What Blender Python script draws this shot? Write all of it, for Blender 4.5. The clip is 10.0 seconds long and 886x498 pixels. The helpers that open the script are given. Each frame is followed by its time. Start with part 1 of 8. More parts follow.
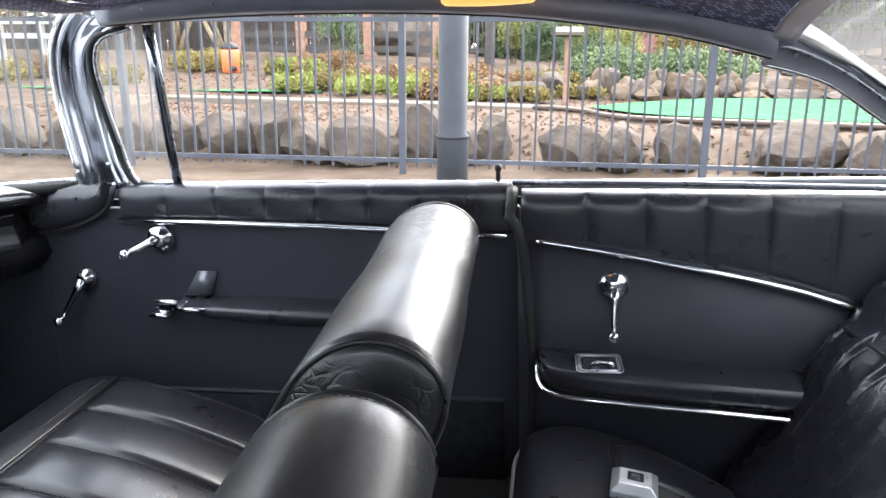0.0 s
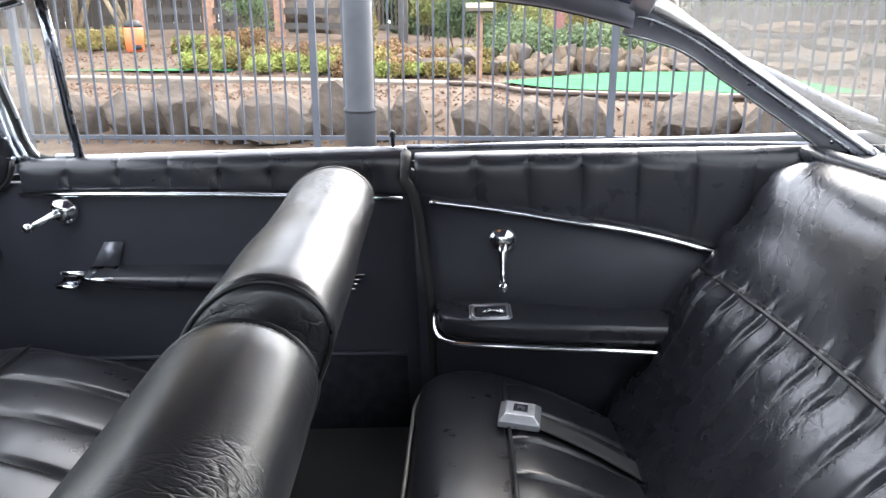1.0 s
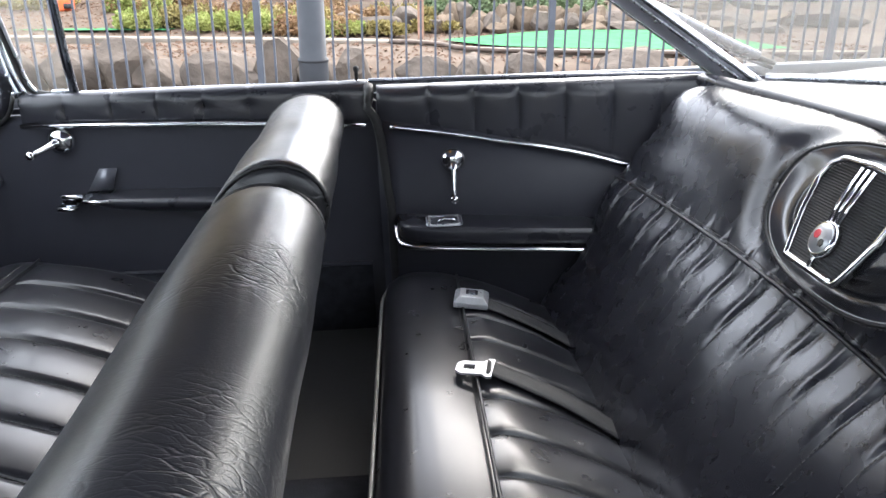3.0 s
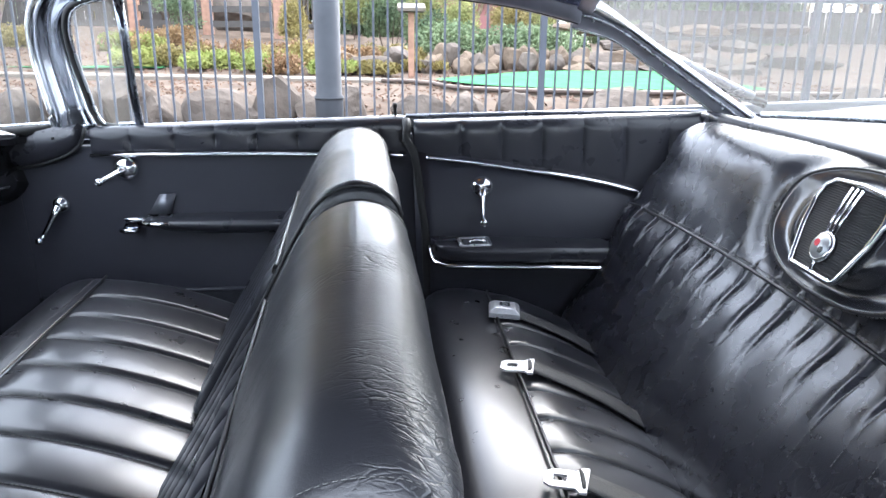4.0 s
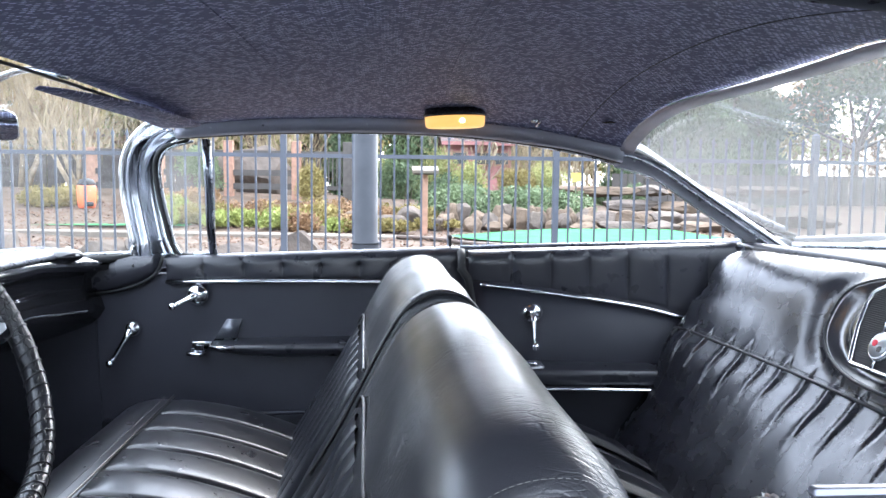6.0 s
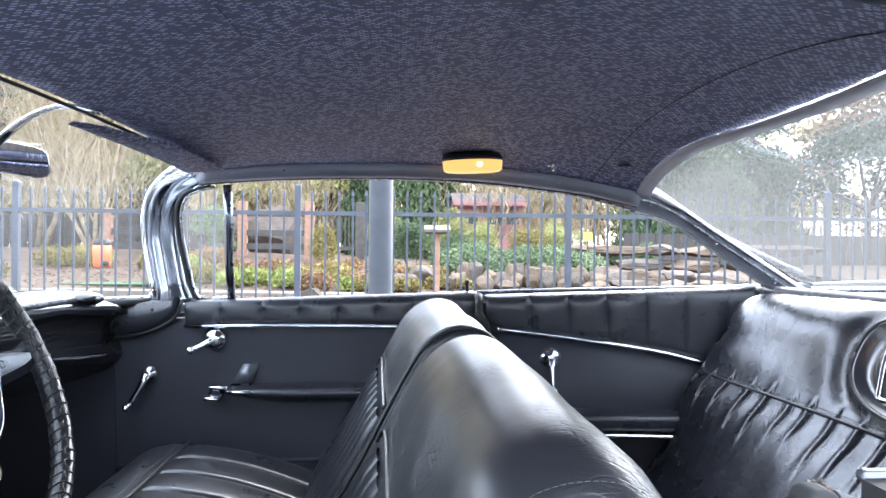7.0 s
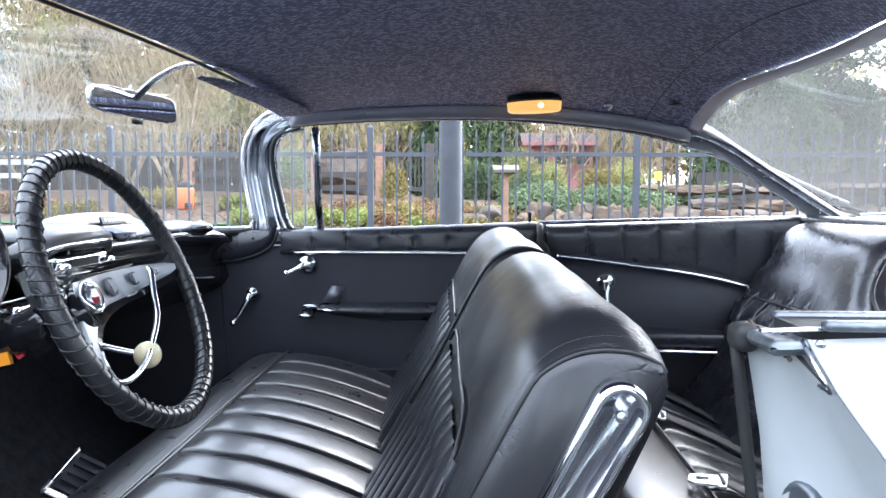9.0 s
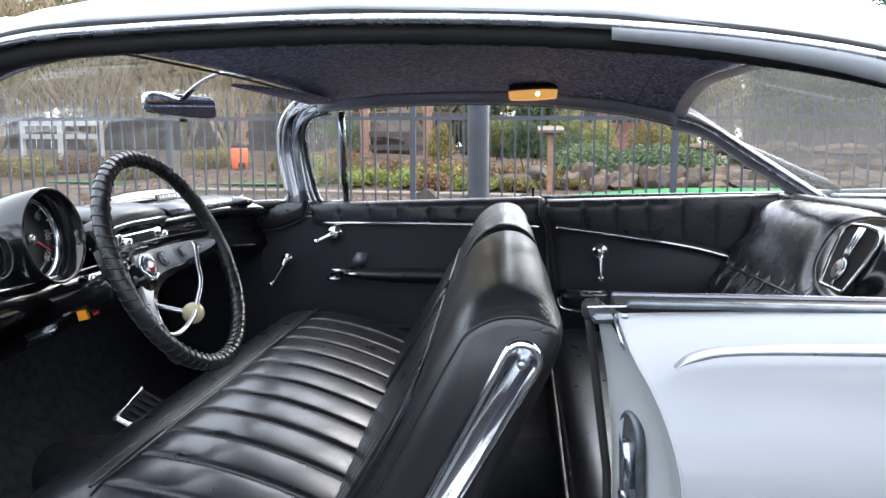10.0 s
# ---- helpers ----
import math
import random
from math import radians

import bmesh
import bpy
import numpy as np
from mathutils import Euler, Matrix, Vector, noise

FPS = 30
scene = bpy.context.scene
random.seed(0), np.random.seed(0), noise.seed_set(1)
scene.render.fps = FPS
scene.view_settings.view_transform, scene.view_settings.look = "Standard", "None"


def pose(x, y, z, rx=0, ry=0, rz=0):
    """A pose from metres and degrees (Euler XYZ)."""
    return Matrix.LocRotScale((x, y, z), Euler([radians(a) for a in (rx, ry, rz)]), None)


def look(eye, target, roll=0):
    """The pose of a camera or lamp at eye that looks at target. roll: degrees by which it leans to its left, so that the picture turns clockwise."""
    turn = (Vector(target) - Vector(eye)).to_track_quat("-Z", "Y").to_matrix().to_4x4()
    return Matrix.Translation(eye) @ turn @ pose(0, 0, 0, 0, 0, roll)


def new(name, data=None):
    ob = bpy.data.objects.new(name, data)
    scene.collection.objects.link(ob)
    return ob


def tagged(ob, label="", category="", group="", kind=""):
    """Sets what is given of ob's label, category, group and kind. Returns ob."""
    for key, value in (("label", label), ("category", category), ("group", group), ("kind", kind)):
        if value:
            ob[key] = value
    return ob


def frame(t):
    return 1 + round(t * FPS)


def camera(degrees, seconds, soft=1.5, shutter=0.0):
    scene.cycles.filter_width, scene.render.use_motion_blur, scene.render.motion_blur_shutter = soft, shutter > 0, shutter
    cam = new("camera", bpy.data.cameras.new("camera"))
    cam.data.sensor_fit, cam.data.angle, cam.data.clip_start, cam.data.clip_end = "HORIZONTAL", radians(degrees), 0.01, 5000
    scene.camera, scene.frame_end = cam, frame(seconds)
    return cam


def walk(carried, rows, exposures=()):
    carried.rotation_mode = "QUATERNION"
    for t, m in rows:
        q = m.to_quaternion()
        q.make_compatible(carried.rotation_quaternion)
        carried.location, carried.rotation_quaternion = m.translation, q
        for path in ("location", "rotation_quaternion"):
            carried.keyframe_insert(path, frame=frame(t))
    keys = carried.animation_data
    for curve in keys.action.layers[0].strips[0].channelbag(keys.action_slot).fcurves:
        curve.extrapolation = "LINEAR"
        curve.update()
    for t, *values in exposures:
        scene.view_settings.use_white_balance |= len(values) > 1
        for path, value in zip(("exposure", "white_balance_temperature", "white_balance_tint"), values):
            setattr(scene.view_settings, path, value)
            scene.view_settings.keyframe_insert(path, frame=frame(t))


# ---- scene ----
cam = camera(61.4, 10.0)
PATH = [
    (0, (0.048, -0.599, 1.208), (-0.201, 1.315, 0.685), 0.3),
    (0.5, (0.082, -0.649, 1.207), (-0.035, 1.277, 0.681), 0.1),
    (1, (0.104, -0.697, 1.2), (0.062, 1.218, 0.622), 0.0),
    (1.5, (0.112, -0.75, 1.19), (0.11, 1.147, 0.557), -0.0),
    (2, (0.116, -0.816, 1.17), (0.146, 1.07, 0.506), 0.1),
    (2.5, (0.106, -0.881, 1.169), (0.174, 0.999, 0.489), 0.0),
    (4, (-0.059, -1.141, 1.188), (0.095, 0.768, 0.612), 0.6),
    (4.5, (-0.135, -1.186, 1.175), (0.019, 0.748, 0.69), 0.7),
    (5, (-0.165, -1.209, 1.15), (-0.014, 0.748, 0.768), 0.7),
    (5.5, (-0.183, -1.23, 1.136), (-0.037, 0.746, 0.866), 0.7),
    (6, (-0.196, -1.249, 1.12), (-0.053, 0.739, 0.961), 0.6),
    (7.5, (-0.225, -1.265, 1.059), (-0.136, 0.732, 1.09), 0.5),
    (8, (-0.237, -1.322, 1.048), (-0.179, 0.677, 1.079), 0.4),
    (8.5, (-0.228, -1.398, 1.028), (-0.232, 0.602, 0.977), 0.3),
    (9, (-0.211, -1.479, 1.054), (-0.283, 0.513, 0.901), 0.2),
    (9.5, (-0.157, -1.587, 1.099), (-0.296, 0.396, 0.878), 0.2),
    (10, (-0.066, -1.736, 1.123), (-0.275, 0.235, 0.856), 0.1),
]
walk(cam, [(t, look(eye, target, roll)) for t, eye, target, roll in PATH],
     exposures=[(0.0, 3.76, 5800, 10), (2.7, 3.60, 5800, 10), (4.0, 3.82, 5400, 10), (8.0, 3.86, 5280, 10), (9.0, 3.58, 5280, 10), (9.5, 3.28, 5350, 10), (10.0, 2.84, 5600, 10)])

# ---- world and sun ----
SUN_EL, SUN_AZ = radians(38), radians(30)          # azimuth from +y towards +x
world = bpy.data.worlds.new("sky")
scene.world = world
world.use_nodes = True
wn = world.node_tree.nodes
sky = wn.new("ShaderNodeTexSky")
sky.sky_type, sky.sun_disc = "NISHITA", False
sky.sun_elevation, sky.sun_rotation = SUN_EL, SUN_AZ
sky.air_density, sky.dust_density, sky.ozone_density = 0.9, 4.0, 0.8
wn["Background"].inputs["Strength"].default_value = 0.15
# thin high cloud evens the sky out
cloud = wn.new("ShaderNodeMix")
cloud.data_type = "RGBA"
cloud.inputs["Factor"].default_value = 0.72
cloud.inputs["B"].default_value = (5.0, 4.72, 4.32, 1)
world.node_tree.links.new(sky.outputs["Color"], cloud.inputs["A"])
world.node_tree.links.new(cloud.outputs["Result"], wn["Background"].inputs["Color"])

sun = new("sun", bpy.data.lights.new("sun", "SUN"))
sun.data.energy, sun.data.angle, sun.data.color = 0.38, radians(46), (1.0, 0.87, 0.68)
sun_dir = Vector((math.sin(SUN_AZ) * math.cos(SUN_EL), math.cos(SUN_AZ) * math.cos(SUN_EL), math.sin(SUN_EL)))
sun.matrix_world = look(sun_dir * 30, (0, 0, 0))


# ---- materials ----
def material(name, base, rough=0.5, metal=0.0, coat=0.0, spec=0.5, var=0.0, var_scale=6.0, stain=0.0, stain_scale=1.2,
             bump=0.0, bump_scale=60.0, kind="noise", rough_var=0.0, rand=0.0, bump2=0.0, bump2_scale=8.0, tint=None, dist=0.002, coat_rough=0.05, crease=0.0, crease_scale=24.0, crease_stretch=(0.3, 1.0, 0.5)):
    """A principled surface with colour variation at two scales, uneven gloss and two layers of relief."""
    m = bpy.data.materials.new(name)
    m.use_nodes = True
    nt, nd = m.node_tree, m.node_tree.nodes
    bs = nd["Principled BSDF"]
    bs.inputs["Base Color"].default_value = (*base, 1)
    bs.inputs["Roughness"].default_value = rough
    bs.inputs["Metallic"].default_value = metal
    bs.inputs["Coat Weight"].default_value = coat
    bs.inputs["Coat Roughness"].default_value = coat_rough
    bs.inputs["Specular IOR Level"].default_value = spec
    co = nd.new("ShaderNodeTexCoord").outputs["Object"]

    def noise_of(scale, detail=4.0):
        n = nd.new("ShaderNodeTexNoise")
        n.inputs["Scale"].default_value, n.inputs["Detail"].default_value = scale, detail
        nt.links.new(co, n.inputs["Vector"])
        return n.outputs["Fac"]

    def mixed(a_socket, a_value, b, fac, span=(0.3, 0.7), amount=1.0):
        r = nd.new("ShaderNodeMapRange")
        r.inputs["From Min"].default_value, r.inputs["From Max"].default_value = span
        r.inputs["To Max"].default_value = amount
        nt.links.new(fac, r.inputs["Value"])
        x = nd.new("ShaderNodeMix")
        x.data_type = "RGBA"
        nt.links.new(r.outputs["Result"], x.inputs["Factor"])
        if a_socket is None:
            x.inputs["A"].default_value = (*a_value, 1)
        else:
            nt.links.new(a_socket, x.inputs["A"])
        x.inputs["B"].default_value = (*b, 1)
        return x.outputs["Result"]

    col = None
    if var:
        other = tint or tuple(c * (1 - var) for c in base)
        col = mixed(col, base, other, noise_of(var_scale))
    if stain:
        col = mixed(col, base, tuple(c * 0.45 for c in base), noise_of(stain_scale, 6.0), (0.48, 0.75), stain)
    if rand:
        oi = nd.new("ShaderNodeObjectInfo")
        gi = nd.new("ShaderNodeNewGeometry")
        ad = nd.new("ShaderNodeMath")
        ad.operation = "ADD"
        nt.links.new(oi.outputs["Random"], ad.inputs[0])
        nt.links.new(gi.outputs["Random Per Island"], ad.inputs[1])
        col = mixed(col, base, tuple(c * (1 - rand) for c in base), ad.outputs[0], (0.0, 2.0))
    if col is not None:
        nt.links.new(col, bs.inputs["Base Color"])
    if rough_var:
        r = nd.new("ShaderNodeMapRange")
        r.inputs["From Min"].default_value, r.inputs["From Max"].default_value = 0.3, 0.7
        r.inputs["To Min"].default_value, r.inputs["To Max"].default_value = max(0.02, rough - rough_var), min(1, rough + rough_var)
        nt.links.new(noise_of(var_scale * 2.3 + 2), r.inputs["Value"])
        nt.links.new(r.outputs["Result"], bs.inputs["Roughness"])
    if bump:
        if kind == "voronoi":
            v = nd.new("ShaderNodeTexVoronoi")
            v.feature = "DISTANCE_TO_EDGE"
            v.inputs["Scale"].default_value = bump_scale
            w = nd.new("ShaderNodeTexNoise")
            w.inputs["Scale"].default_value = bump_scale * 0.35
            nt.links.new(co, w.inputs["Vector"])
            vm = nd.new("ShaderNodeVectorMath")
            vm.operation = "SCALE"
            vm.inputs["Scale"].default_value = 1.6 / bump_scale
            nt.links.new(w.outputs["Color"], vm.inputs[0])
            va = nd.new("ShaderNodeVectorMath")
            nt.links.new(co, va.inputs[0])
            nt.links.new(vm.outputs["Vector"], va.inputs[1])
            nt.links.new(va.outputs["Vector"], v.inputs["Vector"])
            mr = nd.new("ShaderNodeMapRange")
            mr.inputs["From Max"].default_value = 0.12
            nt.links.new(v.outputs["Distance"], mr.inputs["Value"])
            h = mr.outputs["Result"]
        else:
            h = noise_of(bump_scale, 5.0)
        b = nd.new("ShaderNodeBump")
        b.inputs["Strength"].default_value, b.inputs["Distance"].default_value = bump, dist
        nt.links.new(h, b.inputs["Height"])
        if bump2:
            b2 = nd.new("ShaderNodeBump")
            b2.inputs["Strength"].default_value, b2.inputs["Distance"].default_value = bump2, dist * 5
            nt.links.new(noise_of(bump2_scale, 3.0), b2.inputs["Height"])
            nt.links.new(b2.outputs["Normal"], b.inputs["Normal"])
        if crease:
            # branching creases: bent, drawn-out cells whose borders dip, in patches only
            wz = nd.new("ShaderNodeTexNoise")
            wz.inputs["Scale"].default_value, wz.inputs["Detail"].default_value = 16.0, 3.0
            nt.links.new(co, wz.inputs["Vector"])
            ws = nd.new("ShaderNodeVectorMath")
            ws.operation = "SCALE"
            ws.inputs["Scale"].default_value = 0.030
            nt.links.new(wz.outputs["Color"], ws.inputs[0])
            wa = nd.new("ShaderNodeVectorMath")
            nt.links.new(co, wa.inputs[0])
            nt.links.new(ws.outputs["Vector"], wa.inputs[1])
            st = nd.new("ShaderNodeMapping")
            st.inputs["Scale"].default_value = crease_stretch
            nt.links.new(wa.outputs["Vector"], st.inputs["Vector"])
            folds = []
            for sc_, wide in ((crease_scale, 0.07), (crease_scale * 2.7, 0.14)):
                vz = nd.new("ShaderNodeTexVoronoi")
                vz.feature = "DISTANCE_TO_EDGE"
                vz.inputs["Scale"].default_value = sc_
                nt.links.new(st.outputs["Vector"], vz.inputs["Vector"])
                dip = nd.new("ShaderNodeMapRange")
                dip.interpolation_type = "SMOOTHSTEP"
                dip.inputs["From Max"].default_value = wide
                nt.links.new(vz.outputs["Distance"], dip.inputs["Value"])
                folds.append(dip.outputs["Result"])
            line = nd.new("ShaderNodeMath")
            line.operation = "MULTIPLY_ADD"
            line.inputs[1].default_value = 0.35
            nt.links.new(folds[1], line.inputs[0])
            nt.links.new(folds[0], line.inputs[2])
            mask = nd.new("ShaderNodeMapRange")
            mask.inputs["From Min"].default_value, mask.inputs["From Max"].default_value = 0.45, 0.64
            nt.links.new(noise_of(4.5, 3.0), mask.inputs["Value"])
            b3 = nd.new("ShaderNodeBump")
            b3.inputs["Distance"].default_value = 0.0016
            ms = nd.new("ShaderNodeMath")
            ms.operation = "MULTIPLY"
            ms.inputs[1].default_value = crease
            nt.links.new(mask.outputs["Result"], ms.inputs[0])
            nt.links.new(ms.outputs[0], b3.inputs["Strength"])
            nt.links.new(line.outputs[0], b3.inputs["Height"])
            nt.links.new(b.outputs["Normal"], b3.inputs["Normal"])
            b = b3
        nt.links.new(b.outputs["Normal"], bs.inputs["Normal"])
        if coat:
            nt.links.new(b.outputs["Normal"], bs.inputs["Coat Normal"])
    return m


def glass_material(name, dust, tint=(0.95, 0.97, 0.96), scale=2.5, shade=0.80):
    """Thin glass: clear, mirror-like at a slant, with an uneven film of dust that scatters daylight."""
    m = bpy.data.materials.new(name)
    m.use_nodes = True
    nt, nd = m.node_tree, m.node_tree.nodes
    nd.remove(nd["Principled BSDF"])
    tr, gl, di, tl = (nd.new("ShaderNodeBsdf" + k) for k in ("Transparent", "Glossy", "Diffuse", "Translucent"))
    tr.inputs["Color"].default_value = (*tint, 1)
    gl.inputs["Roughness"].default_value = 0.02
    for n in (di, tl):
        n.inputs["Color"].default_value = (shade, shade * 0.98, shade * 0.92, 1)
    lw = nd.new("ShaderNodeLayerWeight")
    lw.inputs["Blend"].default_value = 0.5
    pw = nd.new("ShaderNodeMath")
    pw.operation = "POWER"
    pw.inputs[1].default_value = 4.0
    nt.links.new(lw.outputs["Facing"], pw.inputs[0])
    fr = nd.new("ShaderNodeMath")
    fr.operation = "MULTIPLY_ADD"
    fr.inputs[1].default_value, fr.inputs[2].default_value = 0.45, 0.05
    nt.links.new(pw.outputs[0], fr.inputs[0])
    m1, m2, m3 = (nd.new("ShaderNodeMixShader") for _ in range(3))
    nt.links.new(fr.outputs[0], m1.inputs["Fac"])
    nt.links.new(tr.outputs[0], m1.inputs[1])
    nt.links.new(gl.outputs[0], m1.inputs[2])
    m2.inputs["Fac"].default_value = 0.6
    nt.links.new(di.outputs[0], m2.inputs[1])
    nt.links.new(tl.outputs[0], m2.inputs[2])
    co = nd.new("ShaderNodeTexCoord").outputs["Object"]
    nz = nd.new("ShaderNodeTexNoise")
    nz.inputs["Scale"].default_value, nz.inputs["Detail"].default_value = scale, 4.0
    nt.links.new(co, nz.inputs["Vector"])
    mr = nd.new("ShaderNodeMapRange")
    mr.inputs["From Min"].default_value, mr.inputs["From Max"].default_value = 0.3, 0.7
    mr.inputs["To Min"].default_value, mr.inputs["To Max"].default_value = dust * 0.45, dust * 1.4
    nt.links.new(nz.outputs["Fac"], mr.inputs["Value"])
    nt.links.new(mr.outputs["Result"], m3.inputs["Fac"])
    nt.links.new(m1.outputs[0], m3.inputs[1])
    nt.links.new(m2.outputs[0], m3.inputs[2])
    nt.links.new(m3.outputs[0], nd["Material Output"].inputs["Surface"])
    return m


def headliner_material():
    """Black embossed vinyl with rows of small raised dashes, their glints painted in pale colour."""
    m = material("headliner_vinyl", (0.030, 0.030, 0.037), rough=0.6, spec=0.25)
    nt, nd = m.node_tree, m.node_tree.nodes
    bs = nd["Principled BSDF"]
    co = nd.new("ShaderNodeTexCoord").outputs["Object"]
    br = nd.new("ShaderNodeTexBrick")
    br.offset = 0.5
    for key, value in (("Scale", 1.0), ("Mortar Size", 0.0016), ("Mortar Smooth", 0.3), ("Brick Width", 0.0092), ("Row Height", 0.0062), ("Bias", 0.0)):
        br.inputs[key].default_value = value
    br.inputs["Color1"].default_value = (0, 0, 0, 1)
    br.inputs["Color2"].default_value = (1, 1, 1, 1)
    br.inputs["Mortar"].default_value = (0, 0, 0, 1)
    wz = nd.new("ShaderNodeTexNoise")
    wz.inputs["Scale"].default_value = 110
    nt.links.new(co, wz.inputs["Vector"])
    ws = nd.new("ShaderNodeVectorMath")
    ws.operation = "SCALE"
    ws.inputs["Scale"].default_value = 0.0022
    nt.links.new(wz.outputs["Color"], ws.inputs[0])
    wa = nd.new("ShaderNodeVectorMath")
    nt.links.new(co, wa.inputs[0])
    nt.links.new(ws.outputs["Vector"], wa.inputs[1])
    nt.links.new(wa.outputs["Vector"], br.inputs["Vector"])
    nz = nd.new("ShaderNodeTexNoise")
    nz.inputs["Scale"].default_value = 160
    nt.links.new(co, nz.inputs["Vector"])
    mu = nd.new("ShaderNodeMath")
    mu.operation = "MULTIPLY"
    nt.links.new(br.outputs["Color"], mu.inputs[0])
    nt.links.new(nz.outputs["Fac"], mu.inputs[1])
    ra = nd.new("ShaderNodeMapRange")
    ra.inputs["From Min"].default_value, ra.inputs["From Max"].default_value = 0.18, 0.34
    nt.links.new(mu.outputs[0], ra.inputs["Value"])
    mx = nd.new("ShaderNodeMix")
    mx.data_type = "RGBA"
    mx.inputs["A"].default_value = (0.155, 0.160, 0.262, 1)
    # pale colour of the dashes stands in for the light they catch
    mx.inputs["B"].default_value = (0.66, 0.68, 0.92, 1)
    nt.links.new(ra.outputs["Result"], mx.inputs["Factor"])
    nt.links.new(mx.outputs["Result"], bs.inputs["Base Color"])
    b = nd.new("ShaderNodeBump")
    b.inputs["Strength"].default_value, b.inputs["Distance"].default_value = 0.6, 0.001
    nt.links.new(br.outputs["Fac"], b.inputs["Height"])
    b.invert = True
    nt.links.new(b.outputs["Normal"], bs.inputs["Normal"])
    return m


def glow_material(name, color, strength):
    m = bpy.data.materials.new(name)
    m.use_nodes = True
    bs = m.node_tree.nodes["Principled BSDF"]
    bs.inputs["Base Color"].default_value = (*color, 1)
    bs.inputs["Roughness"].default_value = 0.35
    bs.inputs["Emission Color"].default_value = (*color, 1)
    bs.inputs["Emission Strength"].default_value = strength
    return m


def leaf_material(name, a, b):
    m = material(name, a, rough=0.7, spec=0.2, var=1.0, tint=b, var_scale=1.7, rand=0.55)
    m.node_tree.nodes["Principled BSDF"].inputs["Transmission Weight"].default_value = 0.0
    return m


LEATHER = material("black_leather", (0.012, 0.0123, 0.0155), rough=0.30, spec=0.32, rough_var=0.03, var=0.2, var_scale=9, coat=0.22, coat_rough=0.15,
                   bump=0.05, bump_scale=380, bump2=0.012, bump2_scale=14, dist=0.0005)
LEATHER_WORN = material("creased_black_leather", (0.014, 0.0142, 0.0165), rough=0.32, spec=0.45, rough_var=0.03, var=0.15, var_scale=9, coat=0.24, coat_rough=0.15,
                        bump=0.12, bump_scale=330, kind="voronoi", bump2=0.012, bump2_scale=9, dist=0.0005, crease=0.5, crease_scale=75)
LEATHER_REAR = material("lightly_creased_black_leather", (0.012, 0.0123, 0.0165), rough=0.27, spec=0.4, rough_var=0.03, var=0.15, var_scale=9, coat=0.26, coat_rough=0.12,
                        bump=0.05, bump_scale=330, kind="voronoi", bump2=0.012, bump2_scale=8, dist=0.0005, crease=0.20, crease_scale=48, crease_stretch=(0.8, 1.0, 0.6))
VINYL = material("black_vinyl_board", (0.026, 0.027, 0.036), rough=0.5, spec=0.33, rough_var=0.08, bump=0.12, bump_scale=420, stain=0.15, stain_scale=4, dist=0.0005)
PAD_VINYL = material("black_pad_vinyl", (0.021, 0.0215, 0.027), rough=0.30, spec=0.5, rough_var=0.05, bump=0.03, bump_scale=300, bump2=0.012, bump2_scale=20, dist=0.0005)
LEATHER_GLOSS = material("smooth_black_leather", (0.013, 0.0135, 0.016), rough=0.22, spec=0.6, rough_var=0.04, coat=0.6, coat_rough=0.08, bump=0.05, bump_scale=420, kind="voronoi", dist=0.0004)
THREAD = material("grey_stitching", (0.07, 0.068, 0.066), rough=0.8, bump=0.5, bump_scale=500)
PIPING = material("black_piping", (0.012, 0.012, 0.013), rough=0.38, spec=0.4, var=0.3)
PIPE_GREY = material("worn_grey_piping", (0.13, 0.125, 0.12), rough=0.5, var=0.4, var_scale=30)
SATIN = material("satin_grey_trim_paint", (0.42, 0.43, 0.49), rough=0.38, metal=0.35, rough_var=0.08, var=0.2, var_scale=10, coat=0.2)
CHROME = material("chrome", (0.78, 0.79, 0.81), rough=0.10, metal=1.0, rough_var=0.05, var=0.15, var_scale=20, bump=0.05, bump_scale=40)
BRUSHED = material("dulled_bright_metal", (0.55, 0.57, 0.61), rough=0.27, metal=1.0, rough_var=0.1, var=0.3, var_scale=14, bump=0.08, bump_scale=90)
TRIM_DARK = material("dark_anodised_trim", (0.16, 0.165, 0.19), rough=0.3, metal=0.8, rough_var=0.1, var=0.3, var_scale=12)
RUBBER = material("black_rubber", (0.012, 0.012, 0.012), rough=0.65, var=0.3, bump=0.2, bump_scale=120)
BLACK_PAINT = material("gloss_black_paint", (0.010, 0.010, 0.012), rough=0.12, coat=0.5, var=0.2)
DASH_TOP = material("grey_dash_paint", (0.06, 0.06, 0.063), rough=0.36, coat=0.12, var=0.25, var_scale=8, bump=0.1, bump_scale=300)
CARPET = material("black_loop_carpet", (0.022, 0.0235, 0.029), rough=0.95, spec=0.1, var=0.5, var_scale=40, bump=0.8, bump_scale=420)
WHITE_PAINT = material("white_car_paint", (0.305, 0.315, 0.33), rough=0.26, spec=0.4, coat=0.25, var=0.06, var_scale=2.0, bump=0.03, bump_scale=5, bump2=0.02, bump2_scale=2)
JAMB_PAINT = material("dusty_white_jamb_paint", (0.41, 0.43, 0.425), rough=0.38, coat=0.2, var=0.08, var_scale=10, stain=0.25, stain_scale=14)
WORN_STEEL = material("worn_grey_steel", (0.20, 0.22, 0.24), rough=0.4, metal=0.7, rough_var=0.12, var=0.5, var_scale=40, bump=0.3, bump_scale=150)
DARK_CHROME = material("darkened_chrome", (0.34, 0.36, 0.41), rough=0.13, metal=1.0, rough_var=0.06, var=0.2, var_scale=12)
PLATE_GREY = material("dull_grey_plate", (0.14, 0.145, 0.165), rough=0.3, metal=0.5, var=0.25, var_scale=30)
